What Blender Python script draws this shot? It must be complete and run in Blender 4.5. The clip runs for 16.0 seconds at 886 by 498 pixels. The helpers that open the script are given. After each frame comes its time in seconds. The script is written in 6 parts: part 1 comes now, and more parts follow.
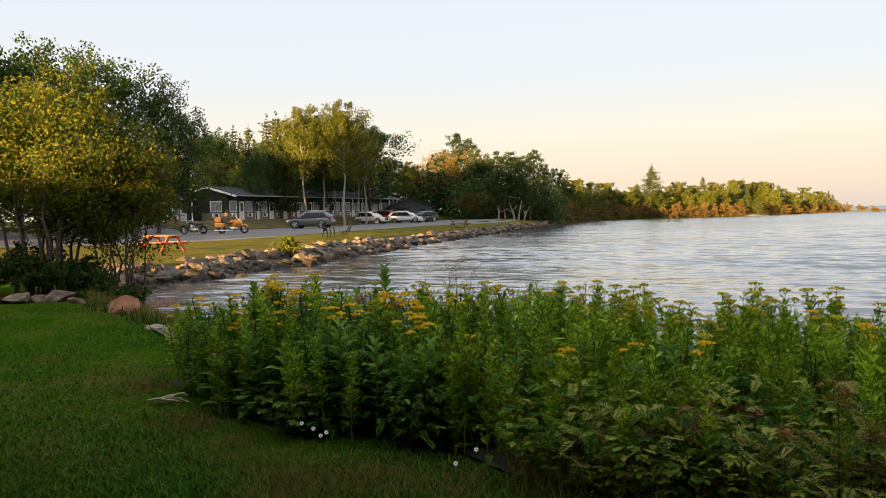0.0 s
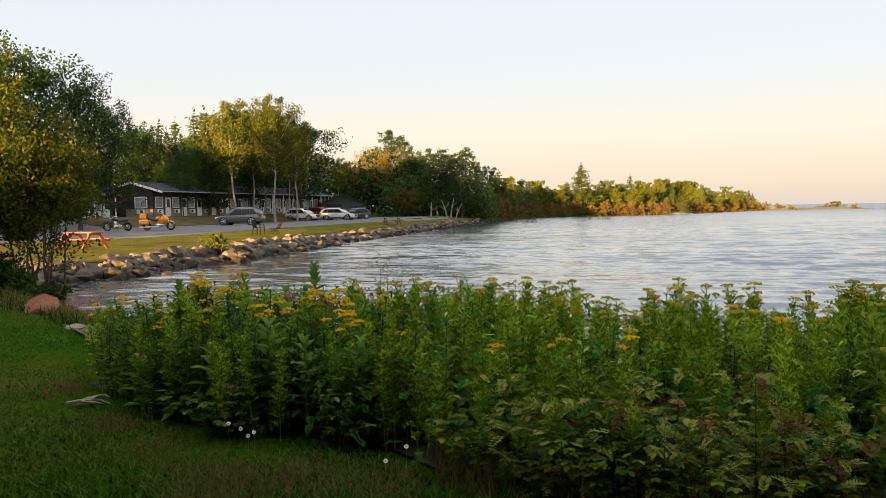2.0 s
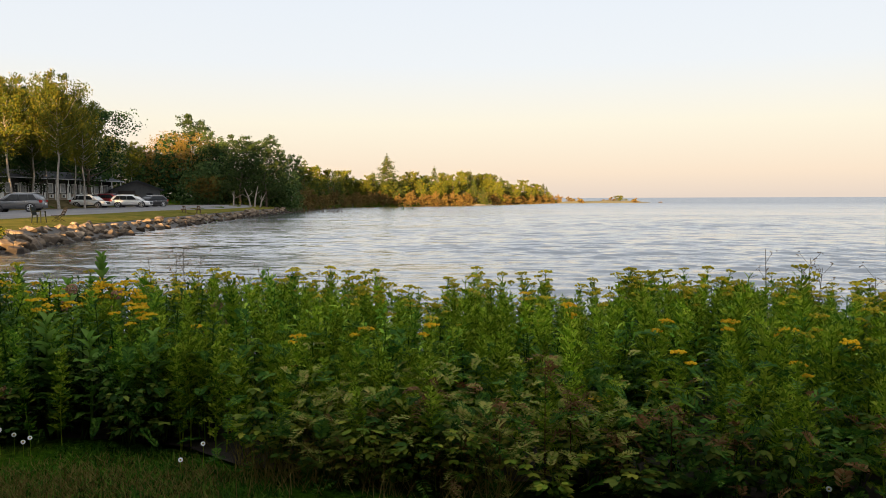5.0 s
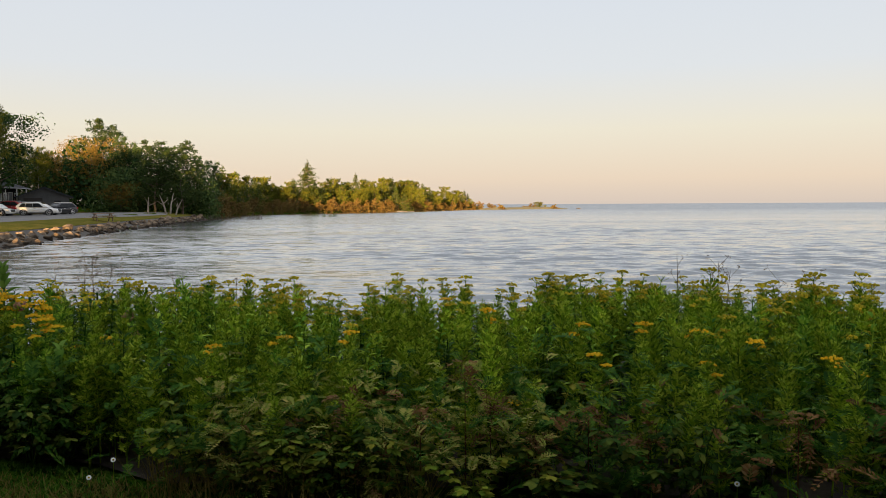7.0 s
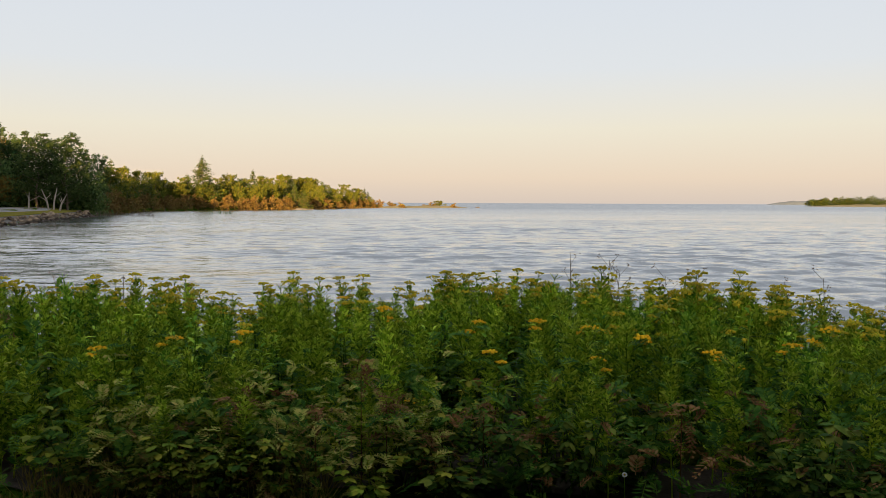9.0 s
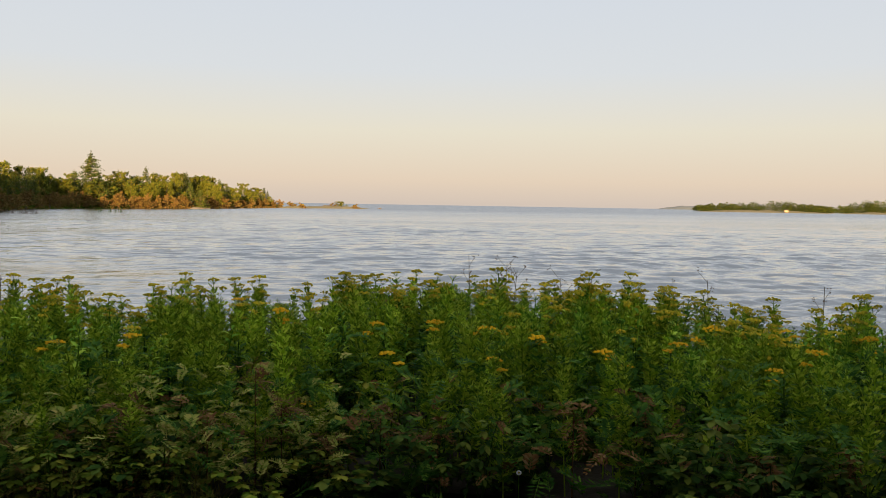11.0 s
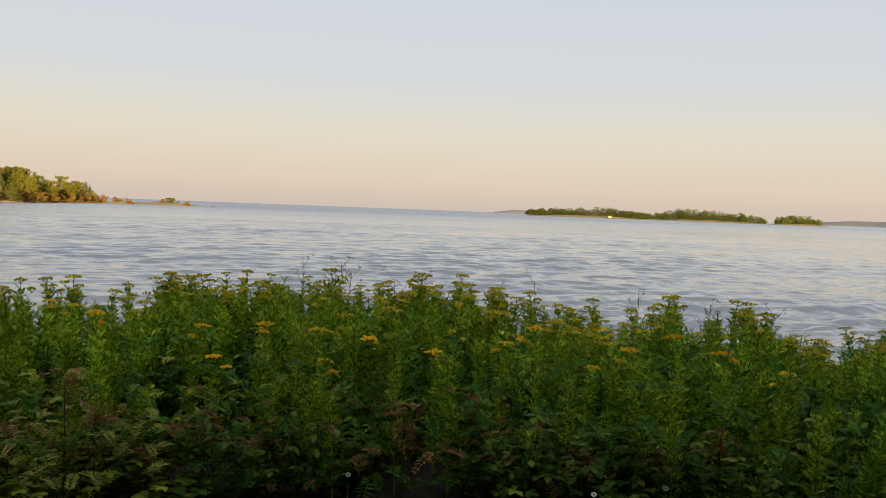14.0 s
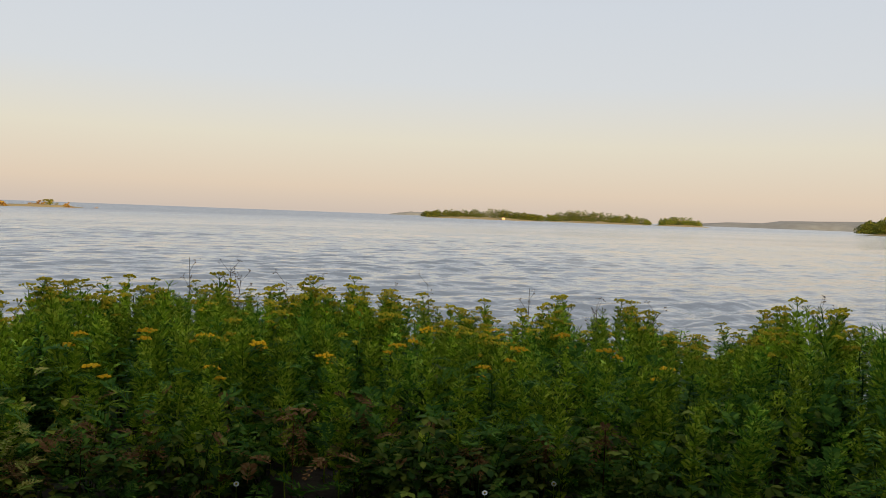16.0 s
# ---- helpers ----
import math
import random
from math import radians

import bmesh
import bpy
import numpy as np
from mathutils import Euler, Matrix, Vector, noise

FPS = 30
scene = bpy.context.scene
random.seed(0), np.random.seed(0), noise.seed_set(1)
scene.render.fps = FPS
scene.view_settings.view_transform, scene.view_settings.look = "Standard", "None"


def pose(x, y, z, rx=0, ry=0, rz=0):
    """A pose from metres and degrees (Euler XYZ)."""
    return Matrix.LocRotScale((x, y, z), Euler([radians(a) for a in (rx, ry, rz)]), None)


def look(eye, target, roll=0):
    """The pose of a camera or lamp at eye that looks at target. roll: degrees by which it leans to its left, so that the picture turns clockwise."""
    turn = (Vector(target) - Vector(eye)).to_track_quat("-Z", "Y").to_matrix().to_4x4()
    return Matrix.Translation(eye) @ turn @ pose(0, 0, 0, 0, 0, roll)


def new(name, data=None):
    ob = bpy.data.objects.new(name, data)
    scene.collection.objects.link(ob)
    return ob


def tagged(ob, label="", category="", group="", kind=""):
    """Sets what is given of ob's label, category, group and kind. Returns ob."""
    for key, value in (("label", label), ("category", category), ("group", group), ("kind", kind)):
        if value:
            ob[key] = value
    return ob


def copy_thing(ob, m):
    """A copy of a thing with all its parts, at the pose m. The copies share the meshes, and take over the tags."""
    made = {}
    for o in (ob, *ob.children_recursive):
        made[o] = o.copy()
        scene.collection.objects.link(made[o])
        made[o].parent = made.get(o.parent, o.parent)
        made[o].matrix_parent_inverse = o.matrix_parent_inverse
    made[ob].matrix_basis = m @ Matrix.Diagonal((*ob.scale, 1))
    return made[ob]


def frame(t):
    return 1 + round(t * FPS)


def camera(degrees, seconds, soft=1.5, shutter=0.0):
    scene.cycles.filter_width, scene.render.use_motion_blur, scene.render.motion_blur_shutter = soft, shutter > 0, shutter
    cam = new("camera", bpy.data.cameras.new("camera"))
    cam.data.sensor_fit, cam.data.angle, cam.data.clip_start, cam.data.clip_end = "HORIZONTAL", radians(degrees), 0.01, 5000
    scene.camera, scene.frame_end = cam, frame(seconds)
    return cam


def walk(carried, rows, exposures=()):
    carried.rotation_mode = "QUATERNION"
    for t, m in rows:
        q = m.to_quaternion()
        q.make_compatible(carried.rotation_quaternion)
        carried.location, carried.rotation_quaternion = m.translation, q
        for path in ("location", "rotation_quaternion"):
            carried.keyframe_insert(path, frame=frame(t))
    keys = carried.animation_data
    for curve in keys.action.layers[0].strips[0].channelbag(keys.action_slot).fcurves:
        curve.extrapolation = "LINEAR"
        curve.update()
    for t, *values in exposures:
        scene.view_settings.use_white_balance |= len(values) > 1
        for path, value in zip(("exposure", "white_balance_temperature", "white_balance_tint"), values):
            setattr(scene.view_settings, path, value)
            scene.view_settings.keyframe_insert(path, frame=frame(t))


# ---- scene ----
# ---------------------------------------------------------------- camera
cam = camera(57.64, 16.0, soft=0.5)
EYE = 1.6
# seconds, offset of the eye in metres, yaw, pitch, lean to the right in degrees
ROWS = [
    (0.0, 0.000, 0.000, 0.000, 0.00, -2.48, 1.18),
    (0.5, 0.004, 0.003, -0.001, -0.41, -2.53, 1.14),
    (1.0, 0.008, 0.005, -0.002, -2.21, -2.64, 1.12),
    (1.5, 0.012, 0.008, -0.003, -3.24, -2.64, 1.06),
    (2.0, 0.016, 0.010, -0.004, -4.80, -2.77, 0.98),
    (2.5, 0.020, 0.012, -0.005, -6.93, -3.37, 0.77),
    (3.0, 0.024, 0.014, -0.006, -8.62, -3.47, 0.71),
    (3.5, 0.029, 0.015, -0.007, -9.81, -3.46, 0.75),
    (4.0, 0.033, 0.016, -0.008, -12.08, -3.50, 0.66),
    (4.5, 0.037, 0.018, -0.008, -15.68, -3.63, 0.35),
    (7.0, 0.061, 0.019, -0.011, -24.06, -3.18, 0.31),
    (7.5, 0.066, 0.019, -0.011, -25.74, -3.19, 0.16),
    (8.0, 0.071, 0.019, -0.012, -27.19, -3.06, 0.03),
    (8.5, 0.076, 0.018, -0.012, -28.56, -3.13, -0.26),
    (9.0, 0.081, 0.017, -0.012, -31.17, -3.30, -0.24),
    (11.5, 0.107, 0.009, -0.013, -39.22, -3.08, -1.06),
    (12.0, 0.113, 0.006, -0.012, -40.68, -3.10, -1.08),
    (12.5, 0.118, 0.004, -0.012, -43.65, -3.07, -1.32),
    (13.0, 0.124, 0.001, -0.012, -45.89, -2.93, -1.81),
    (13.5, 0.130, -0.002, -0.012, -47.68, -2.93, -1.89),
    (14.0, 0.136, -0.005, -0.012, -49.60, -2.77, -2.16),
    (14.5, 0.141, -0.008, -0.011, -51.61, -2.69, -2.10),
    (15.0, 0.147, -0.012, -0.011, -53.37, -2.51, -2.17),
    (15.5, 0.153, -0.016, -0.010, -55.33, -2.41, -2.36),
    (16.0, 0.160, -0.020, -0.010, -56.99, -2.37, -2.13),
]
EXPOSURES = [(0.0, 1.3), (4.5, 1.3), (7.0, 1.05), (9.0, 1.05), (12.5, 0.90), (16.0, 0.90)]
walk(cam, [(t, pose(x, y, EYE + z, 90 + pitch, 0, yaw) @ pose(0, 0, 0, 0, 0, -lean))
           for t, x, y, z, yaw, pitch, lean in ROWS], EXPOSURES)

# ---------------------------------------------------------------- world and sun
SUN_AZ, SUN_EL = 215.0, 7.0           # degrees clockwise from the y axis, degrees over the horizon
world = bpy.data.worlds.new("evening_sky")
scene.world = world
world.use_nodes = True
wn, wl = world.node_tree.nodes, world.node_tree.links
wn.clear()
w_out, w_bg = wn.new("ShaderNodeOutputWorld"), wn.new("ShaderNodeBackground")
w_sky = wn.new("ShaderNodeTexSky")
w_sky.sky_type, w_sky.sun_disc = "NISHITA", False
w_sky.sun_elevation, w_sky.sun_rotation = radians(SUN_EL), radians(SUN_AZ)
w_sky.air_density, w_sky.dust_density, w_sky.ozone_density = 1.0, 2.0, 1.0
w_tc, w_sep = wn.new("ShaderNodeTexCoord"), wn.new("ShaderNodeSeparateXYZ")
w_ramp = wn.new("ShaderNodeValToRGB")
wl.new(w_tc.outputs["Generated"], w_sep.inputs[0])
wl.new(w_sep.outputs["Z"], w_ramp.inputs[0])
els = w_ramp.color_ramp.elements
els[0].position, els[0].color = 0.0, (0.74, 0.62, 0.53, 1)
els[1].position, els[1].color = 1.0, (1.50, 1.55, 1.62, 1)
for pos, col in ((0.03, (0.86, 0.70, 0.55, 1)), (0.09, (0.87, 0.80, 0.66, 1)), (0.16, (0.77, 0.79, 0.815, 1)),
                 (0.25, (0.73, 0.77, 0.83, 1)), (0.42, (0.58, 0.62, 0.69, 1)), (0.62, (0.62, 0.67, 0.75, 1))):
    e = els.new(pos)
    e.color = col
w_gain = wn.new("ShaderNodeMix")
w_gain.data_type, w_gain.blend_type = "RGBA", "MIX"
w_gain.inputs[0].default_value = 0.9
w_mul = wn.new("ShaderNodeVectorMath")
w_mul.operation = "SCALE"
w_mul.inputs["Scale"].default_value = 0.12
wl.new(w_sky.outputs[0], w_mul.inputs[0])
wl.new(w_mul.outputs[0], w_gain.inputs[6])
wl.new(w_ramp.outputs[0], w_gain.inputs[7])
# the sky brightens towards the low sun
w_dot, w_pow, w_glow, w_add = wn.new("ShaderNodeVectorMath"), wn.new("ShaderNodeMath"), wn.new("ShaderNodeVectorMath"), wn.new("ShaderNodeVectorMath")
w_dot.operation, w_glow.operation, w_add.operation, w_pow.operation = "DOT_PRODUCT", "SCALE", "ADD", "POWER"
w_dot.inputs[1].default_value = (math.sin(radians(SUN_AZ)) * math.cos(radians(SUN_EL)), math.cos(radians(SUN_AZ)) * math.cos(radians(SUN_EL)), math.sin(radians(SUN_EL)))
w_clip = wn.new("ShaderNodeMath")
w_clip.operation = "MAXIMUM"
w_clip.inputs[1].default_value, w_pow.inputs[1].default_value = 0.0, 3.0
w_glow.inputs[0].default_value = (0.55, 0.46, 0.34)
wl.new(w_tc.outputs["Generated"], w_dot.inputs[0])
wl.new(w_dot.outputs["Value"], w_clip.inputs[0])
wl.new(w_clip.outputs[0], w_pow.inputs[0])
wl.new(w_pow.outputs[0], w_glow.inputs["Scale"])
wl.new(w_gain.outputs[2], w_add.inputs[0])
wl.new(w_glow.outputs[0], w_add.inputs[1])
wl.new(w_add.outputs[0], w_bg.inputs[0])
w_bg.inputs[1].default_value = 0.5
wl.new(w_bg.outputs[0], w_out.inputs[0])

sun = new("sun", bpy.data.lights.new("sun", "SUN"))
sun.data.energy, sun.data.angle, sun.data.color = 10.0, radians(0.6), (1.0, 0.60, 0.24)
_a, _e = radians(SUN_AZ), radians(SUN_EL)
sun.matrix_world = look((60 * math.sin(_a), 60 * math.cos(_a), 60), (60 * math.sin(_a) - math.sin(_a) * math.cos(_e), 60 * math.cos(_a) - math.cos(_a) * math.cos(_e), 60 - math.sin(_e)))

# ---------------------------------------------------------------- materials
WATER_Z = -0.6


def mat(name, rough=0.7, metal=0.0, spec=0.5):
    m = bpy.data.materials.new(name)
    m.use_nodes = True
    b = m.node_tree.nodes["Principled BSDF"]
    b.inputs["Roughness"].default_value, b.inputs["Metallic"].default_value = rough, metal
    b.inputs["Specular IOR Level"].default_value = spec
    return m, m.node_tree.nodes, m.node_tree.links, b


def noise_ramp(nodes, links, scale, stops, detail=6, coord=None, rough=0.6):
    """A noise of that many cells a metre through a colour ramp. Returns the ramp and the noise."""
    n, r = nodes.new("ShaderNodeTexNoise"), nodes.new("ShaderNodeValToRGB")
    n.inputs["Scale"].default_value, n.inputs["Detail"].default_value, n.inputs["Roughness"].default_value = scale, detail, rough
    if coord is None:
        coord = nodes.new("ShaderNodeTexCoord").outputs["Object"]
    links.new(coord, n.inputs["Vector"])
    e = r.color_ramp.elements
    e[0].position, e[0].color = stops[0][0], (*stops[0][1], 1)
    e[1].position, e[1].color = stops[-1][0], (*stops[-1][1], 1)
    for pos, col in stops[1:-1]:
        k = e.new(pos)
        k.color = (*col, 1)
    links.new(n.outputs[0], r.inputs[0])
    return r, n


def bump(nodes, links, b, height, strength=0.4, distance=0.02):
    k = nodes.new("ShaderNodeBump")
    k.inputs["Strength"].default_value, k.inputs["Distance"].default_value = strength, distance
    links.new(height, k.inputs["Height"])
    links.new(k.outputs[0], b.inputs["Normal"])
    return k


def surface(name, c1, c2, scale=6.0, rough=0.7, metal=0.0, relief=0.3, fine=60.0, spec=0.5, depth=0.01):
    """A surface of two tones with stains at one scale and grain at another."""
    m, n, l, b = mat(name, rough, metal, spec)
    mid = tuple((p + q) / 2 for p, q in zip(c1, c2))
    r, _ = noise_ramp(n, l, scale, [(0.3, c1), (0.5, mid), (0.72, c2)])
    g, gn = noise_ramp(n, l, fine, [(0.3, (0.82, 0.82, 0.82)), (0.7, (1.12, 1.12, 1.12))], 3)
    x = n.new("ShaderNodeMix")
    x.data_type, x.blend_type = "RGBA", "MULTIPLY"
    x.inputs[0].default_value = 1.0
    l.new(r.outputs[0], x.inputs[6])
    l.new(g.outputs[0], x.inputs[7])
    l.new(x.outputs[2], b.inputs["Base Color"])
    if relief:
        bump(n, l, b, gn.outputs[0], relief, depth)
    return m


def leafy(name, c1, c2, c3, through_light=0.26, rough=0.55):
    """Leaves: each island takes a tone between three, each plant shifts a little, some light passes through."""
    m, n, l, b = mat(name, max(rough, 0.65), 0.0, 0.05)
    g, o = n.new("ShaderNodeNewGeometry"), n.new("ShaderNodeObjectInfo")
    r = n.new("ShaderNodeValToRGB")
    e = r.color_ramp.elements
    e[0].position, e[0].color, e[1].position, e[1].color = 0.0, (*c1, 1), 1.0, (*c3, 1)
    k = e.new(0.5)
    k.color = (*c2, 1)
    l.new(g.outputs["Random Per Island"], r.inputs[0])
    h = n.new("ShaderNodeHueSaturation")
    mr = n.new("ShaderNodeMapRange")
    mr.inputs[3].default_value, mr.inputs[4].default_value = 0.72, 1.28
    l.new(o.outputs["Random"], mr.inputs[0])
    l.new(mr.outputs[0], h.inputs["Value"])
    l.new(r.outputs[0], h.inputs["Color"])
    l.new(h.outputs[0], b.inputs["Base Color"])
    t, x = n.new("ShaderNodeBsdfTranslucent"), n.new("ShaderNodeMixShader")
    x.inputs[0].default_value = through_light
    l.new(h.outputs[0], t.inputs[0])
    l.new(b.outputs[0], x.inputs[1])
    l.new(t.outputs[0], x.inputs[2])
    l.new(x.outputs[0], n["Material Output"].inputs[0])
    return m


M = {}
M["leaf_alder"] = leafy("alder_leaves", (0.026, 0.058, 0.008), (0.075, 0.094, 0.011), (0.155, 0.132, 0.013))
M["leaf_birch"] = leafy("birch_leaves", (0.040, 0.070, 0.011), (0.090, 0.108, 0.014), (0.165, 0.145, 0.018))
M["leaf_dark"] = leafy("dark_leaves", (0.008, 0.026, 0.009), (0.020, 0.048, 0.012), (0.046, 0.072, 0.016), 0.16)
M["leaf_maple"] = leafy("maple_leaves", (0.012, 0.034, 0.008), (0.032, 0.062, 0.012), (0.072, 0.092, 0.017), 0.2)
M["leaf_grey"] = leafy("grey_green_leaves", (0.032, 0.060, 0.020), (0.052, 0.090, 0.026), (0.085, 0.115, 0.034))
M["leaf_orange"] = leafy("rusty_leaves", (0.14, 0.090, 0.020), (0.18, 0.115, 0.024), (0.15, 0.125, 0.022))
M["leaf_rust"] = leafy("rusty_shrub_leaves", (0.11, 0.070, 0.026), (0.16, 0.098, 0.032), (0.115, 0.105, 0.026))
M["needle"] = leafy("conifer_needles", (0.022, 0.046, 0.010), (0.050, 0.076, 0.014), (0.100, 0.105, 0.018), 0.2)
M["bark"] = surface("brown_bark", (0.05, 0.035, 0.025), (0.13, 0.10, 0.075), 8, 0.9, 0, 0.6, 40)
M["bark_birch"] = surface("birch_bark", (0.40, 0.37, 0.33), (0.15, 0.13, 0.11), 5, 0.75, 0, 0.3, 30)
M["bark_dead"] = surface("bleached_wood", (0.34, 0.30, 0.25), (0.18, 0.15, 0.13), 5, 0.8, 0, 0.3, 30)


def make_mesh(name, verts, faces):
    """A mesh from arrays of corners and of faces that all have as many corners."""
    verts, faces = np.asarray(verts, dtype=np.float32), np.asarray(faces, dtype=np.int32)
    me = bpy.data.meshes.new(name)
    k = faces.shape[1]
    me.vertices.add(len(verts))
    me.vertices.foreach_set("co", verts.ravel())
    me.loops.add(faces.size)
    me.loops.foreach_set("vertex_index", faces.ravel())
    me.polygons.add(len(faces))
    me.polygons.foreach_set("loop_start", np.arange(0, faces.size, k, dtype=np.int32))
    me.update(calc_edges=True)
    return me


def part(name, data, material, parent=None, label="", smooth=False):
    """Links a bmesh or a mesh as one mesh object under a thing or a part."""
    if isinstance(data, bmesh.types.BMesh):
        me = bpy.data.meshes.new(name)
        data.to_mesh(me)
        data.free()
    else:
        me = data
    if material is not None and not me.materials:
        me.materials.append(material)
    if smooth:
        me.polygons.foreach_set("use_smooth", np.ones(len(me.polygons), dtype=bool))
    ob = new(name, me)
    if parent is not None:
        ob.parent = parent
    return tagged(ob, label) if label else ob


def thing(name, label, category, group="", kind=""):
    return tagged(new(name), label, category, group, kind)


def polar(az, d):
    return d * math.sin(radians(az)), d * math.cos(radians(az))


# ---------------------------------------------------------------- lie of the land
SHORE = [(120, -110), (34, -18), (14, -3), (10.2, 1.5), (9.2, 4.5), (7.8, 7.2), (5.4, 9.2), (2.5, 10.2), (0, 11.2), (-2.2, 12.4),
         (-3.9, 14.6), (-5.7, 17.6), (-7.6, 20.6), (-9.4, 24), (-10.4, 28), (-8.5, 30), (-7.7, 34.7), (-6.2, 37.6), (-5.6, 43),
         (-3.1, 53.2), (0.8, 68), (4.4, 82), (9.9, 103), (17.5, 126), (19, 138), (24, 158), (36, 182), (50, 196), (66, 204), (81, 215),
         (101, 236), (120, 256), (142, 284), (150, 305), (146, 430), (60, 640), (-700, 640), (-700, -700), (120, -700)]
_s = np.array(SHORE, dtype=float)


def inland(x, y):
    """Metres to the waterline, positive on land."""
    x, y = np.asarray(x, dtype=float), np.asarray(y, dtype=float)
    best, odd = np.full(x.shape, 1e9), np.zeros(x.shape, dtype=bool)
    for (ax, ay), (bx, by) in zip(_s, np.roll(_s, -1, axis=0)):
        ux, uy = bx - ax, by - ay
        k = np.clip(((x - ax) * ux + (y - ay) * uy) / (ux * ux + uy * uy), 0, 1)
        best = np.minimum(best, np.hypot(x - ax - k * ux, y - ay - k * uy))
        cross = (ay > y) != (by > y)
        at = ax + (y - ay) / np.where(by == ay, 1e-9, by - ay) * ux
        odd ^= cross & (x < at)
    return np.where(odd, best, -best)


MOTEL_A, MOTEL_B = np.array((-22.6, 85.0)), np.array((-7.9, 121.7))
_md = (MOTEL_B - MOTEL_A) / np.linalg.norm(MOTEL_B - MOTEL_A)
_mn = np.array((_md[1], -_md[0]))


def smooth(a, b, v):
    k = np.clip((v - a) / (b - a), 0, 1)
    return k * k * (3 - 2 * k)


def height(x, y):
    """The ground's height."""
    x, y = np.asarray(x, dtype=float), np.asarray(y, dtype=float)
    d = np.hypot(x, y)
    g = np.interp(d, [0, 34, 39, 50, 62, 80, 106, 140, 300], [0, 0, 0.07, 0.24, 0.42, 0.46, 0.52, 0.70, 1.0])
    q = (x - MOTEL_A[0]) * _mn[0] + (y - MOTEL_A[1]) * _mn[1]
    g = np.where(y > 30, g + 0.88 * smooth(5.5, 1.5, q), g)
    g = np.where(y < 10, 0.0, g)
    s = inland(x, y)
    g = np.where((y > 45) & (d < 150), np.minimum(g, WATER_Z + 0.72 + 0.10 * np.clip(s - 1.5, 0, 40)), g)
    steep = np.where(d > 150, 12.0, np.where(y > 24, 2.0, 2.4))
    land = WATER_Z - 0.25 + (g - WATER_Z + 0.25) * smooth(-0.9, steep, s)
    return np.where(s > -0.9, land, WATER_Z - 0.25 - np.clip(-s - 0.9, 0, 8) * 0.25)


def high(x, y):
    return float(height(np.array([x]), np.array([y]))[0])


def ground_sheet():
    az = np.concatenate([np.arange(-40, 100, 0.6), np.arange(100, 320, 3.0)])
    r = np.concatenate([np.concatenate([[0.01], np.arange(0.4, 16, 0.25)]), np.geomspace(16, 330, 110), np.geomspace(345, 4900, 14)])
    a, d = np.meshgrid(np.radians(az), r)
    x, y = d * np.sin(a), d * np.cos(a)
    z = height(x, y)
    near = (d < 40) * (inland(x, y) > 1)
    z = z + near * 0.02 * np.sin(x * 2.1 + np.sin(y * 1.3)) * np.cos(y * 1.7)
    nr, na = x.shape
    verts = np.stack([x, y, z], -1).reshape(-1, 3)
    i, j = np.meshgrid(np.arange(nr - 1), np.arange(na), indexing="ij")
    k = (j + 1) % na
    faces = np.stack([i * na + j, i * na + k, (i + 1) * na + k, (i + 1) * na + j], -1).reshape(-1, 4)[:, ::-1]
    return make_mesh("ground", verts, faces)


def grass_material():
    m, n, l, b = mat("lawn", 0.95, 0, 0.0)
    big, _ = noise_ramp(n, l, 0.45, [(0.3, (0.015, 0.058, 0.003)), (0.5, (0.036, 0.080, 0.005)), (0.68, (0.100, 0.086, 0.018))])
    fine, fn = noise_ramp(n, l, 26, [(0.3, (0.35, 0.38, 0.35)), (0.7, (1.45, 1.4, 1.3))], 5)
    x = n.new("ShaderNodeMix")
    x.data_type, x.blend_type = "RGBA", "MULTIPLY"
    x.inputs[0].default_value = 1
    l.new(big.outputs[0], x.inputs[6])
    l.new(fine.outputs[0], x.inputs[7])
    l.new(x.outputs[2], b.inputs["Base Color"])
    bump(n, l, b, fn.outputs[0], 0.8, 0.05)
    return m


M["grass"] = grass_material()
ground = tagged(part("ground", ground_sheet(), M["grass"], smooth=True), "mown green lawn with dry brown patches along the shore", "ground", kind="structure")


WIND = radians(208)                   # the waves run towards this bearing


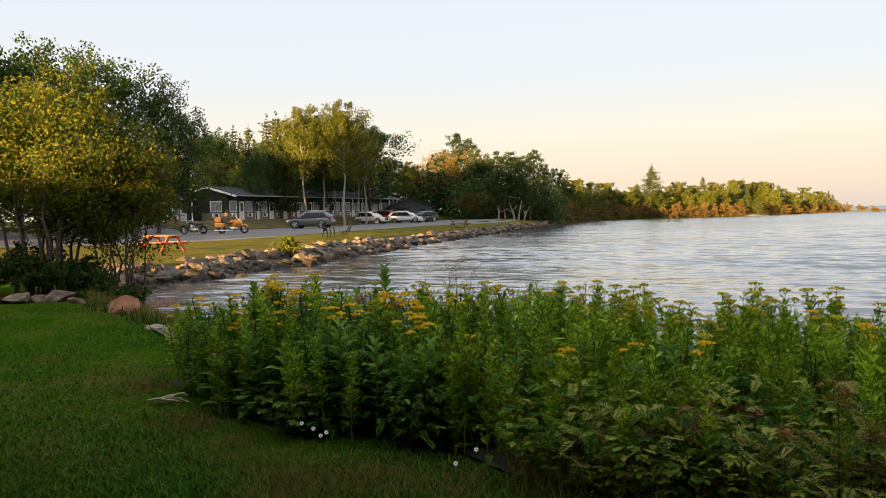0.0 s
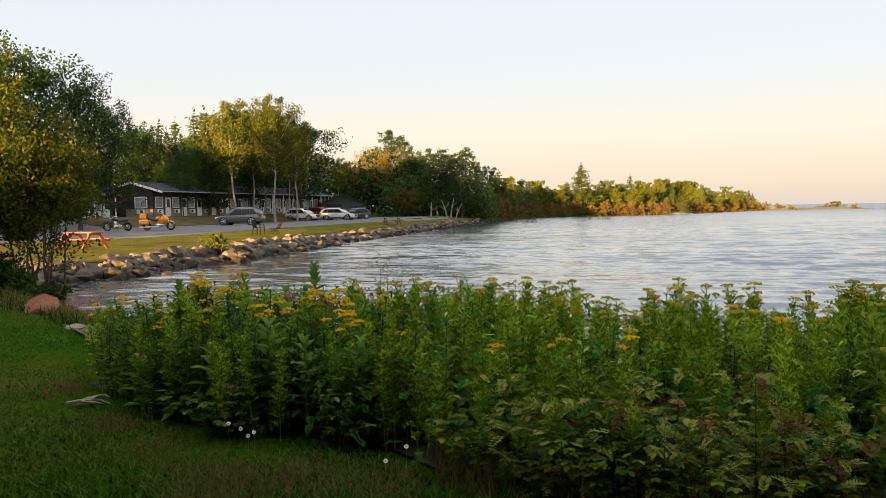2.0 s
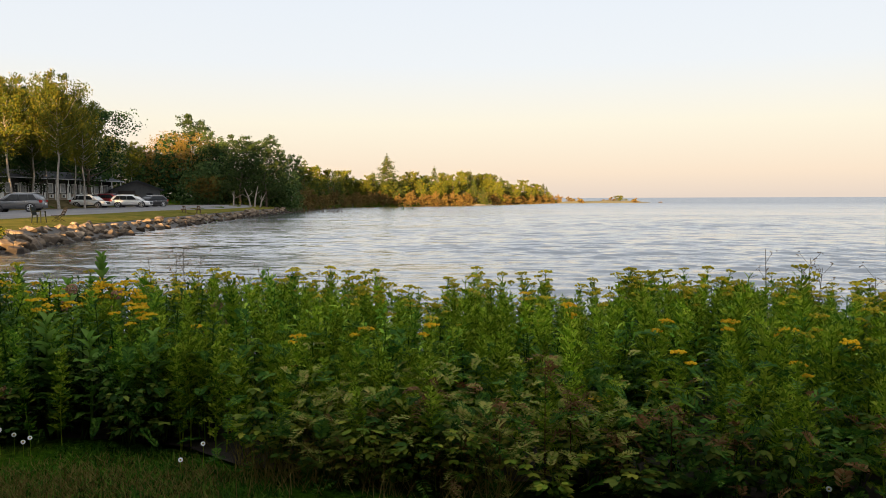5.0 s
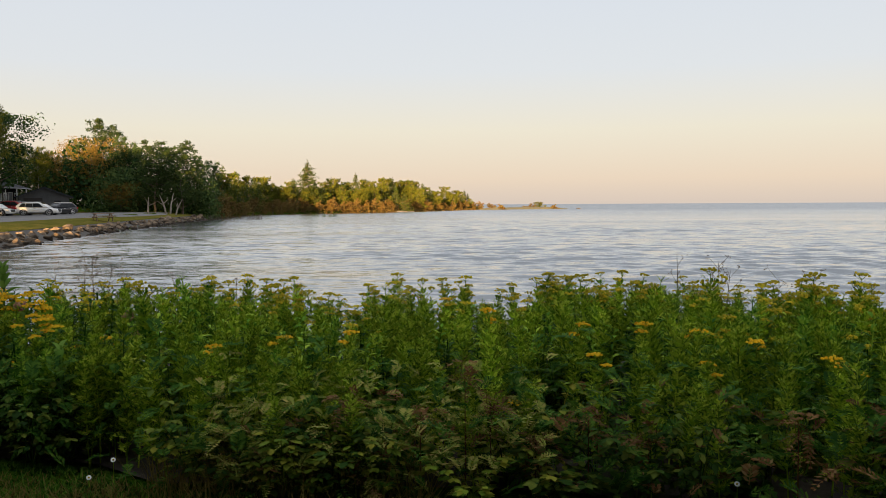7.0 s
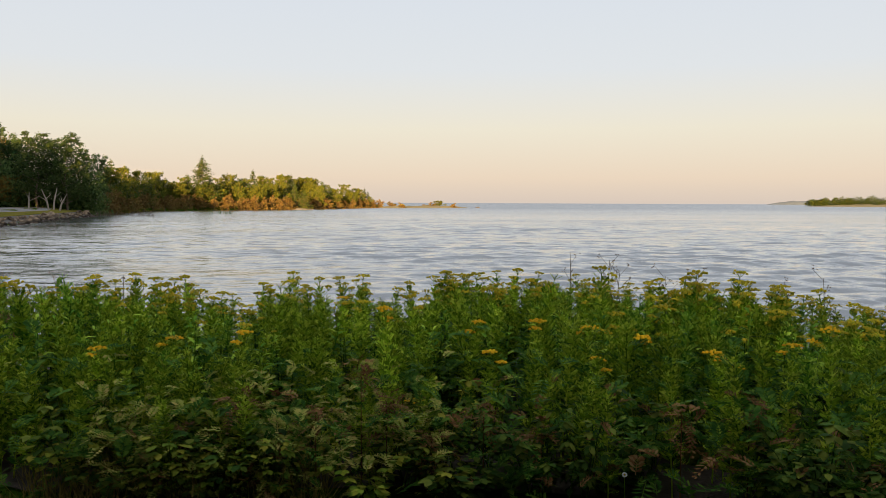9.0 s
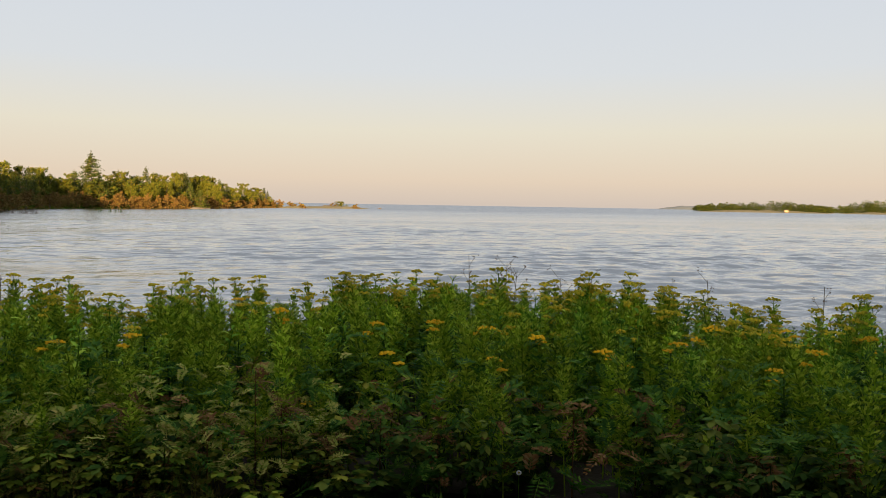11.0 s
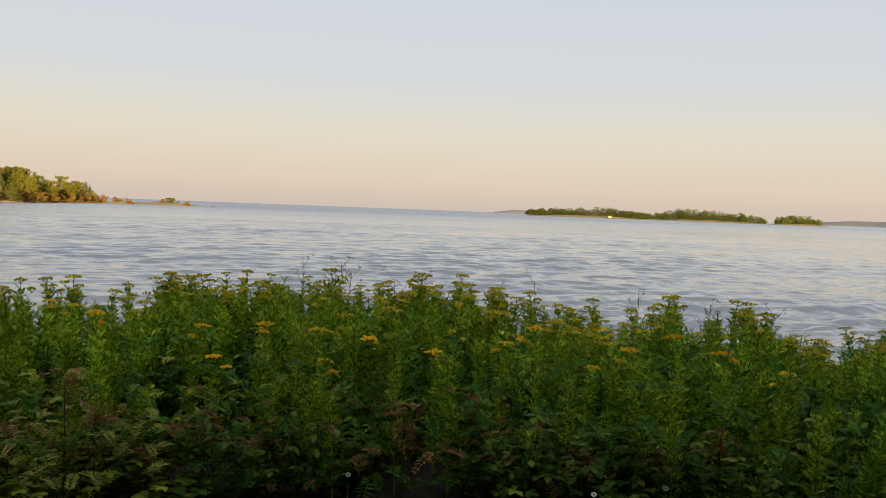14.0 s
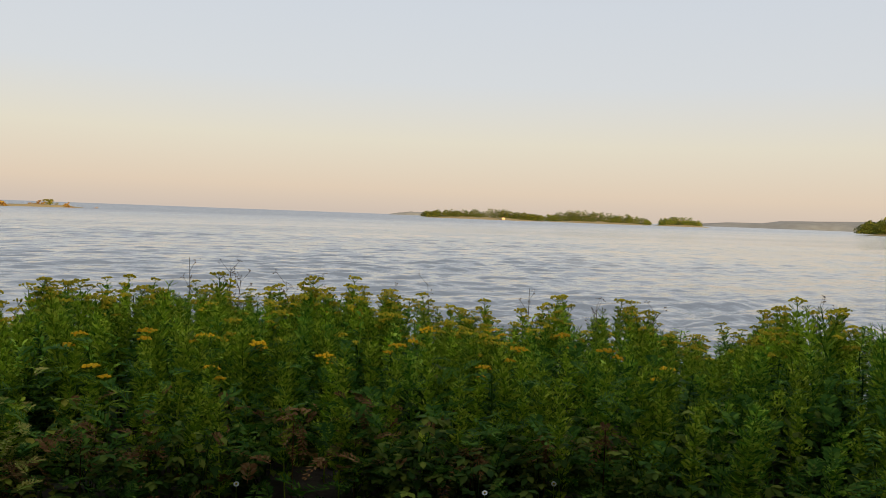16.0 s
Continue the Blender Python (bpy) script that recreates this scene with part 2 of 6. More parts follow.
def water_material():
    m, n, l, b = mat("lake_water", 0.13, 0, 0.5)
    b.inputs["IOR"].default_value = 2.6
    b.inputs["Coat Weight"].default_value, b.inputs["Coat IOR"].default_value, b.inputs["Coat Roughness"].default_value = 0.6, 1.7, 0.06
    b.inputs["Base Color"].default_value = (0.045, 0.055, 0.060, 1)
    tc, turn = n.new("ShaderNodeTexCoord"), n.new("ShaderNodeMapping")
    turn.inputs["Rotation"].default_value[2] = WIND
    l.new(tc.outputs["Object"], turn.inputs[0])
    total = None
    # long low swells, wind waves and fine ripples, all drawn out along their crests
    for scale, weight, detail, along in ((0.10, 1.3, 1, 0.7), (0.5, 0.6, 2, 0.6), (1.9, 0.24, 3, 0.6)):
        t, stretch = n.new("ShaderNodeTexNoise"), n.new("ShaderNodeMapping")
        stretch.inputs["Scale"].default_value = (along, 1.0, 1.0)
        l.new(turn.outputs[0], stretch.inputs[0])
        t.inputs["Scale"].default_value, t.inputs["Detail"].default_value, t.inputs["Roughness"].default_value = scale, detail, 0.5
        l.new(stretch.outputs[0], t.inputs["Vector"])
        k = n.new("ShaderNodeMath")
        k.operation = "MULTIPLY_ADD"
        k.inputs[1].default_value = weight
        l.new(t.outputs[0], k.inputs[0])
        if total is None:
            k.inputs[2].default_value = 0
        else:
            l.new(total, k.inputs[2])
        total = k.outputs[0]
    k = bump(n, l, b, total, 1.0, 0.28)
    # the steep lee sides of the waves lean the way the wind blows, more so on the open lake than in the sheltered bay
    geo, along, open_lake, tilt = n.new("ShaderNodeNewGeometry"), n.new("ShaderNodeVectorMath"), n.new("ShaderNodeMapRange"), n.new("ShaderNodeVectorMath")
    along.operation, tilt.operation = "DOT_PRODUCT", "SCALE"
    along.inputs[1].default_value = (-math.sin(WIND), -math.cos(WIND), 0.0)
    open_lake.inputs[1].default_value, open_lake.inputs[2].default_value, open_lake.inputs[3].default_value, open_lake.inputs[4].default_value = 20.0, 320.0, 0.0, 0.19
    tilt.inputs[0].default_value = (math.sin(WIND), math.cos(WIND), 0.0)
    lean, unit = n.new("ShaderNodeVectorMath"), n.new("ShaderNodeVectorMath")
    lean.operation, unit.operation = "ADD", "NORMALIZE"
    l.new(geo.outputs["Position"], along.inputs[0])
    l.new(along.outputs["Value"], open_lake.inputs[0])
    l.new(open_lake.outputs[0], tilt.inputs["Scale"])
    l.new(k.outputs[0], lean.inputs[0])
    l.new(tilt.outputs[0], lean.inputs[1])
    l.new(lean.outputs[0], unit.inputs[0])
    l.new(unit.outputs[0], b.inputs["Normal"])
    l.new(unit.outputs[0], b.inputs["Coat Normal"])
    # gusts roughen the surface in broad patches
    patch, gust = n.new("ShaderNodeMapping"), n.new("ShaderNodeTexNoise")
    patch.inputs["Scale"].default_value = (0.25, 1.0, 1.0)
    gust.inputs["Scale"].default_value, gust.inputs["Detail"].default_value = 0.035, 3
    mr = n.new("ShaderNodeMapRange")
    mr.inputs[1].default_value, mr.inputs[2].default_value, mr.inputs[3].default_value, mr.inputs[4].default_value = 0.35, 0.65, 0.06, 0.20
    l.new(turn.outputs[0], patch.inputs[0])
    l.new(patch.outputs[0], gust.inputs["Vector"])
    l.new(gust.outputs[0], mr.inputs[0])
    l.new(mr.outputs[0], b.inputs["Roughness"])
    return m


M["water"] = water_material()


def water_sheet():
    """The lake as one sheet: wind waves in relief where it lies near, flat towards the horizon."""
    az = np.radians(np.concatenate([np.arange(-24, 100, 0.3), np.arange(100, 336, 4.0)]))
    r = [4.0, 6.0, 8.0]
    while r[-1] < 110:
        r.append(r[-1] + max(0.075, 0.0042 * r[-1]))
    r = np.concatenate([r, np.geomspace(116, 4900, 26)])
    d, a = np.meshgrid(r, az, indexing="ij")
    x, y, z = d * np.sin(a), d * np.cos(a), np.zeros(d.shape)
    rng = np.random.default_rng(17)
    step = np.maximum(0.075, 0.0042 * d)
    for length in np.geomspace(0.32, 2.6, 34):
        b = WIND + rng.normal() * 0.45
        k = 2 * math.pi / length
        phase = k * (x * math.sin(b) + y * math.cos(b)) + rng.uniform(0, 6.28)
        amp = 0.0086 * length ** 0.85 * np.clip(length / (3.2 * step) - 1, 0, 1) * (d < 112)
        z += amp * (np.sin(phase) + 0.25 * np.sin(2 * phase + 0.6))
    lull = 0.75 + 0.35 * np.sin(x * 0.11 + 1.3 * np.sin(y * 0.05)) * np.sin(y * 0.17 + x * 0.04)
    # the bay below the motel lies sheltered
    shelter = 1 - 0.65 * smooth(38, 2, -inland(x, y)) * smooth(34, 14, np.degrees(a))
    z *= lull * shelter * np.clip((d - 7) / 4, 0, 1)
    verts = np.stack([x, y, WATER_Z + z], -1).reshape(-1, 3)
    na = len(az)
    i, j = np.meshgrid(np.arange(len(r) - 1), np.arange(na), indexing="ij")
    k = (j + 1) % na
    faces = np.stack([i * na + j, i * na + k, (i + 1) * na + k, (i + 1) * na + j], -1).reshape(-1, 4)[:, ::-1]
    return make_mesh("water", verts, faces)


water = tagged(part("water", water_sheet(), M["water"], smooth=True), "calm grey-blue lake water with small ripples", "lake", kind="structure")


def drape(name, ring, material, lift, cell, label, category):
    """A thin sheet over the ground inside a ring of corners."""
    p = np.array(ring)
    bm = bmesh.new()
    vs = [bm.verts.new((x, y, 0)) for x, y in ring]
    bm.faces.new(vs)
    lo, hi = p.min(0), p.max(0)
    for axis in (0, 1):
        for v in np.arange(lo[axis] + cell, hi[axis], cell):
            co, no = [0, 0, 0], [0, 0, 0]
            co[axis], no[axis] = v, 1
            bmesh.ops.bisect_plane(bm, geom=bm.verts[:] + bm.edges[:] + bm.faces[:], plane_co=co, plane_no=no)
    xs = np.array([v.co.x for v in bm.verts])
    ys = np.array([v.co.y for v in bm.verts])
    for v, z in zip(bm.verts, height(xs, ys)):
        v.co.z = z + lift
    bmesh.ops.recalc_face_normals(bm, faces=bm.faces)
    for f in bm.faces:
        if f.normal.z < 0:
            f.normal_flip()
    return tagged(part(name, bm, material, smooth=True), label, category, kind="structure")


M["asphalt"] = surface("worn_asphalt", (0.12, 0.118, 0.122), (0.20, 0.19, 0.185), 0.5, 0.9, 0, 0.5, 40, 0.3)
LOT = [(-44, 44), (-28, 42.5), (-17, 45), (-13, 49), (-9.5, 56), (-5.2, 66), (-1, 80), (4.5, 97), (10.5, 116), (12, 128), (2, 128), (-3, 118),
       (-8.5, 102), (-14.5, 86), (-19.6, 76), (-24, 71), (-44, 66)]
lot = drape("parking_lot", LOT, M["asphalt"], 0.04, 3.0, "worn grey asphalt parking lot in front of the motel", "parking lot")

# ---------------------------------------------------------------- trees


def tube(path, radii, sides=6):
    """Corners and faces of a tapered tube along a path."""
    path = np.asarray(path, dtype=float)
    n = len(path)
    verts, faces = [], []
    for i in range(n):
        d = path[min(i + 1, n - 1)] - path[max(i - 1, 0)]
        d = d / (np.linalg.norm(d) + 1e-9)
        s = np.cross(d, (0.31, 0.2, 0.93) if abs(d[2]) < 0.9 else (1, 0.1, 0))
        s /= np.linalg.norm(s) + 1e-9
        u = np.cross(d, s)
        for k in range(sides):
            a = 2 * math.pi * k / sides
            verts.append(path[i] + radii[i] * (s * math.cos(a) + u * math.sin(a)))
    for i in range(n - 1):
        for k in range(sides):
            a, b = i * sides + k, i * sides + (k + 1) % sides
            faces.append((a, b, b + sides, a + sides))
    return verts, faces


def join(pieces):
    verts, faces, base = [], [], 0
    for v, f in pieces:
        verts.append(np.asarray(v, dtype=float).reshape(-1, 3))
        faces.append(np.asarray(f, dtype=int) + base)
        base += len(v)
    return np.vstack(verts), np.vstack(faces)


def leaves(centres, size, rng, slim=0.5, droop=0.3):
    """One folded four-cornered leaf at each centre, turned at random."""
    c = np.asarray(centres)
    n = len(c)
    a = rng.normal(size=(n, 3))
    a[:, 2] -= droop
    a /= np.linalg.norm(a, axis=1)[:, None]
    b = np.cross(a, rng.normal(size=(n, 3)))
    b /= np.linalg.norm(b, axis=1)[:, None] + 1e-9
    s = (size * rng.uniform(0.6, 1.3, n))[:, None]
    v = np.stack([c - a * s * 0.5, c + b * s * slim * 0.5, c + a * s * 0.5, c - b * s * slim * 0.5], 1).reshape(-1, 3)
    f = np.arange(4 * n).reshape(n, 4)
    return v, f


def branchy(rng, top, trunk_r, crown_base, spread, limbs, lean=0.04, fork=0.55):
    """A trunk with limbs that rise outward. Returns wood pieces and the limbs' ends."""
    wood, ends = [], []
    n = 7
    path = [np.array((0, 0, -0.15))]
    for i in range(1, n + 1):
        path.append(np.array((rng.normal() * lean * top * 0.3, rng.normal() * lean * top * 0.3, top * 0.93 * i / n)))
    wood.append(tube(path, [trunk_r * (1.25 if i == 0 else 1) * (1 - 0.9 * i / n) for i in range(n + 1)], 7))
    for i in range(limbs):
        h = crown_base + (top * 0.9 - crown_base) * (i + rng.random()) / limbs
        k = h / (top * 0.93) * n
        j = min(int(k), n - 1)
        start = path[j] + (path[j + 1] - path[j]) * (k - j)
        a = i * 2.4 + rng.random()
        rel = (h - crown_base) / max(top - crown_base, 0.1)
        reach = spread * (0.5 + 0.55 * math.sin(math.pi * min(1, 0.25 + rel * 0.8))) * rng.uniform(0.7, 1.1)
        rise = reach * rng.uniform(0.35, 0.9)
        mid = start + np.array((math.cos(a) * reach * 0.5, math.sin(a) * reach * 0.5, rise * 0.35))
        end = start + np.array((math.cos(a) * reach, math.sin(a) * reach, rise))
        r = trunk_r * (1 - 0.85 * h / top) * fork
        wood.append(tube([start, mid, end], [r, r * 0.6, r * 0.2], 4))
        ends += [(mid, reach * 0.4), (end, reach * 0.45)]
    ends.append((path[-1], spread * 0.35))
    return wood, ends


def broadleaf(name, seed, top, spread, crown_base, trunk_r, leaf, count, leaf_mat, bark_mat, limbs=22, stems=1, slim=0.55, label="", category="tree", ragged=1.0, bare=None):
    """A leafy tree: trunk and limbs, and a crown of leaf clumps at the limbs' ends."""
    rng = np.random.default_rng(seed)
    wood, ends = [], []
    for s in range(stems):
        w, e = branchy(rng, top * (1 if s == 0 else rng.uniform(0.7, 0.97)), trunk_r, crown_base, spread * (1 if stems == 1 else 0.55), limbs if stems == 1 else max(5, limbs // stems))
        if stems > 1:
            a, far = s * 2.4, spread * 0.52 * math.sqrt(s / stems)
            base = np.array((math.cos(a) * far * 0.45, math.sin(a) * far * 0.45, 0))
            out = np.array((math.cos(a), math.sin(a), 0)) * far * 0.75
            bend = lambda p: np.asarray(p) + base + out * (np.clip(np.asarray(p)[..., 2:3], 0, None) / top)
            w = [(bend(np.array(v)), f) for v, f in w]
            e = [(bend(p), r) for p, r in e]
        wood += w
        ends += e
    each = max(4, count // len(ends))
    pts = []
    for p, r in ends:
        for _ in range(3):
            c = p + np.clip(rng.normal(size=3), -1.5, 1.5) * (r * 0.5, r * 0.5, r * 0.4)
            pts.append(c + np.clip(rng.normal(size=(each // 3 + 1, 3)), -1.7, 1.7) * (r * 0.30 * ragged, r * 0.30 * ragged, r * 0.22 * ragged))
    pts = np.vstack(pts)
    pts = pts[pts[:, 2] > crown_base * 0.55]
    if bare is not None:
        pts = pts[rng.random(len(pts)) < np.clip((pts[:, 2] - bare[0]) / (bare[1] - bare[0]), 0.12, 1)]
    tree = thing(name, label, category)
    part("trunk", make_mesh("trunk", *join(wood)), bark_mat, tree, smooth=True)
    part("crown", make_mesh("crown", *leaves(pts, leaf, rng, slim)), leaf_mat, tree)
    return tree


def conifer(name, seed, top, spread, leaf, tiers, leaf_mat, label, category="tree", taper=1.0, gaps=0.25):
    """A spruce or pine: a straight trunk, whorls of boughs, needles in flat sprays along each bough."""
    rng = np.random.default_rng(seed)
    wood = [tube([(0, 0, -0.15), (0, 0, top * 0.5), (0, 0, top * 0.985)], [top * 0.016, top * 0.010, 0.015], 6)]
    pts = []
    for i in range(tiers):
        rel = (i + 0.5) / tiers
        h = top * (0.08 + 0.9 * rel)
        for k in range(rng.integers(5, 8)):
            if rng.random() < gaps * 0.6:
                continue
            a = k * 1.05 + i * 0.7 + rng.normal() * 0.25
            reach = spread * (1 - rel) ** taper * rng.uniform(0.65, 1.15) + 0.12
            end = np.array((math.cos(a) * reach, math.sin(a) * reach, h + reach * rng.uniform(-0.22, 0.18)))
            if rel < 0.9:
                wood.append(tube([(0, 0, h), end], [top * 0.004, top * 0.0012], 3))
            m = max(5, int(reach / leaf * 5))
            along = rng.uniform(0.12, 1.05, m)[:, None]
            pts.append(np.array((0, 0, h)) * (1 - along) + end * along + rng.normal(size=(m, 3)) * (leaf * 0.5, leaf * 0.5, leaf * 0.28))
    pts.append(np.array((0, 0, top)) + rng.normal(size=(6, 3)) * (leaf * 0.15, leaf * 0.15, leaf * 0.7))
    tree = thing(name, label, category)
    part("trunk", make_mesh("trunk", *join(wood)), M["bark"], tree)
    part("crown", make_mesh("crown", *leaves(np.vstack(pts), leaf, rng, 0.45, 0.1)), leaf_mat, tree)
    return tree


def place(tree, az, d, top_el=None, own_top=None, spin=0.0, wide=1.0, first=False, label="", sink=0.0):
    """Puts a tree (the first time) or a copy of it at a bearing and a distance, scaled so that its top shows at an elevation."""
    x, y = polar(az, d)
    z = high(x, y) - sink
    s = 1.0 if top_el is None else (EYE + d * math.tan(radians(top_el)) - z) / own_top
    m = pose(x, y, z, 0, 0, spin) @ Matrix.Diagonal((s * wide, s * wide, s, 1))
    if first:
        tree.matrix_basis = m
        ob = tree
    else:
        keep = tree.matrix_basis.copy()
        tree.matrix_basis = Matrix.Identity(4)
        ob = copy_thing(tree, m)
        tree.matrix_basis = keep
    return tagged(ob, label) if label else ob


# the shrubby many-stemmed tree at the lawn's edge
alder = broadleaf("alder_tree", 3, 5.4, 2.9, 1.15, 0.05, 0.100, 54000, M["leaf_alder"], M["bark"], 90, 13, 0.42,
                  "many-stemmed leafy alder, sunlit above and shaded below, at the shore", "tree", 1.25, (0.75, 1.6))
place(alder, -26.2, 20.6, 10.1, 5.6, first=True)
young = broadleaf("alder_tree", 4, 3.4, 1.5, 0.5, 0.03, 0.085, 13000, M["leaf_alder"], M["bark"], 40, 6, 0.5,
                  "smaller leafy alder with yellow-lit leaves beside the tall one", "tree", 1.25, (0.9, 1.7))
place(young, -22.0, 20.4, 5.6, 3.6, first=True)

slim = broadleaf("alder_tree", 6, 4.4, 1.35, 1.9, 0.03, 0.095, 12000, M["leaf_alder"], M["bark"], 34, 4, 0.42,
                 "slim leafy alder on bare stems, leaning out beside the tall one", "tree", 1.2, (1.6, 2.3))
place(slim, -21.2, 20.3, 6.5, 4.5, first=True, wide=0.95)

birch = broadleaf("birch_tree", 5, 13, 2.9, 5.2, 0.17, 0.25, 12000, M["leaf_birch"], M["bark_birch"], 34, 1, 0.6,
                  "tall white-barked birch with yellow-green evening-lit crown behind the parking lot", "tree", 1.15)
place(birch, -6.9, 92, 7.8, 13.2, first=True, wide=0.78)
place(birch, -9.7, 94, 7.5, 13.2, 130, 0.9)
place(birch, -11.0, 99, 5.9, 13.2, 60, 0.7)
place(birch, -3.7, 125, 4.0, 13.2, 20, 0.6)
place(birch, -2.5, 128, 3.7, 13.2, 100, 0.75)
place(birch, -5.4, 97, 6.2, 13.2, 200, 0.75)
place(birch, -8.3, 98, 6.9, 13.2, 260, 0.8)
for az, d, el, spin in ((-12.3, 106, 5.2, 15), (-10.3, 104, 6.6, 80), (-7.6, 106, 7.1, 170), (-5.9, 104, 6.4, 310)):
    place(birch, az, d, el, 13.2, spin, 0.68)

maple = broadleaf("maple_tree", 8, 13, 4.0, 1.9, 0.22, 0.29, 8600, M["leaf_dark"], M["bark"], 40, 1, 0.65,
                  "tall dense dark green broadleaf tree beside the parking lot", "tree", 1.2)
place(maple, -14.3, 112, 5.0, 13.3, 90, 1.0, first=True)
oak = broadleaf("maple_tree", 9, 13, 3.8, 1.7, 0.22, 0.25, 12000, M["leaf_maple"], M["bark"], 44, 1, 0.6,
                "tall olive-green broadleaf tree beside the parking lot", "tree", 1.2)
place(oak, -21.8, 66, 10.2, 13.3, first=True)
for az, d, el, spin, wide in ((-27.5, 62, 10.9, 70, 1.0), (-24.6, 70, 10.6, 140, 0.9), (-19.4, 70, 8.9, 200, 0.8), (-17.5, 75, 7.2, 300, 0.75)):
    place(oak, az, d, el, 13.3, spin, wide)
for az, d, el, spin, wide in ((-31, 60, 11, 20, 1), (-5.0, 112, 6.2, 10, 1.2), (-8.0, 128, 5.2, 160, 1.2),
                              (0.2, 150, 3.0, 220, 1.1), (3.2, 135, 3.9, 250, 0.9), (-2.2, 150, 3.2, 30, 1.0),
                              (-13.0, 92, 4.4, 55, 0.75), (-11.7, 96, 4.9, 110, 0.75), (-8.5, 102, 5.2, 170, 0.8), (-15.2, 100, 5.6, 230, 0.9), (-16.4, 104, 6.0, 320, 0.9), (-12.2, 118, 5.2, 15, 1.1),
                              (-14.0, 97, 3.6, 10, 0.85), (-12.4, 103, 3.3, 75, 0.9), (-10.6, 109, 3.9, 145, 0.95), (-9.2, 114, 3.6, 215, 1.0), (-7.4, 119, 4.4, 285, 1.0), (-5.9, 124, 4.6, 340, 1.0)):
    place(maple, az, d, el, 13.3, spin, wide)

poplar = broadleaf("poplar_tree", 12, 14, 3.0, 0.9, 0.16, 0.30, 8000, M["leaf_grey"], M["bark"], 34, 1, 0.65,
                   "slender grey-green poplar by the water", "tree", 1.1)
place(poplar, 1.4, 150, 5.7, 14.2, first=True, wide=1.1)
for az, d, el, spin, wide in ((4.5, 126, 4.35, 70, 1.25), (6.2, 125, 4.35, 190, 1.25), (5.4, 132, 4.0, 280, 1.1), (7.4, 132, 3.4, 20, 0.9), (8.3, 138, 3.05, 100, 0.6),
                              (-0.3, 155, 4.3, 150, 0.8), (2.6, 140, 4.6, 30, 1)):
    place(poplar, az, d, el, 14.2, spin, wide)

rowan = broadleaf("rusty_tree", 15, 9, 4.2, 1.2, 0.14, 0.22, 13000, M["leaf_orange"], M["bark"], 30, 1, 0.6,
                  "round-topped tree with rusty orange leaves in late sun", "tree", 1.1)
place(rowan, 0.6, 138, 3.9, 9.2, first=True, wide=1.0)
place(rowan, -1.6, 142, 3.1, 9.2, 80, 0.8)
place(rowan, 2.3, 128, 1.4, 9.2, 150, 1.5)

spruce = conifer("spruce_tree", 21, 13, 2.6, 0.42, 26, M["needle"], "pointed dark green spruce among the trees behind the motel")
place(spruce, -11.5, 104, 6.95, 13.0, first=True, wide=1.45)
for az, d, el, spin, wide in ((-12.15, 104, 6.8, 40, 1.45), (-13.35, 110, 6.2, 100, 1.5), (-14.4, 110, 6.1, 60, 1.5), (-15.3, 118, 5.6, 160, 1.1), (-16.2, 112, 5.9, 200, 1), (-10.4, 118, 5.6, 20, 1.1),
                              (-4.0, 132, 4.2, 70, 0.9), (-3.2, 135, 3.8, 10, 0.9), (-7.3, 135, 5.0, 130, 1.2), (-1.3, 150, 3.5, 200, 1), (3.9, 150, 3.4, 300, 1), (-18.4, 95, 6.5, 30, 1.1)):
    place(spruce, az, d, el, 13.0, spin, wide)

for az, d, el, spin in ((-11.3, 95, 6.5, 15), (-10.7, 97, 6.1, 95), (-13.9, 98, 5.6, 200), (-14.8, 101, 5.4, 250)):
    place(spruce, az, d, el, 13.0, spin, 0.9)

# woods on the far point
pine = conifer("white_pine_tree", 31, 14, 5.0, 0.55, 32, M["needle"], "broad tall white pine on the wooded point", "tree", 0.62, 0.3)
place(pine, 14.6, 212, 3.05, 14.2, first=True, wide=1.0)
far_a = broadleaf("point_tree", 41, 9, 2.4, 1.0, 0.12, 0.36, 3000, M["leaf_birch"], M["bark"], 16, 1, 0.7, "sunlit yellow-green tree on the wooded point", "tree", 1.2)
far_b = conifer("point_spruce_tree", 43, 10, 3.3, 0.44, 17, M["needle"], "small sunlit spruce on the wooded point", "tree", 0.7, 0.3)
far_c = broadleaf("point_shrub", 45, 3.0, 1.6, 0.2, 0.03, 0.30, 900, M["leaf_rust"], M["bark"], 14, 3, 0.6, "reddish brown shoreline shrub in low sun", "shrub", 1.2)
_r = np.random.default_rng(77)
_first = {id(far_a): True, id(far_b): True, id(far_c): True}
TOP_AZ = [8.5, 10.2, 12.5, 16, 19.2, 21.3, 22.5, 24.1, 25, 26.2, 27]
TOP_EL = [2.5, 1.95, 1.7, 1.75, 1.75, 1.7, 1.45, 1.2, 0.95, 0.8, 0.3]
SHORE_D = [(8, 133), (9.5, 160), (11, 185), (13, 200), (15, 206), (18, 214), (20.5, 229), (23, 255), (26.2, 305), (27.5, 320)]


def shore_distance(az):
    return float(np.interp(az, [a for a, _ in SHORE_D], [d for _, d in SHORE_D]))


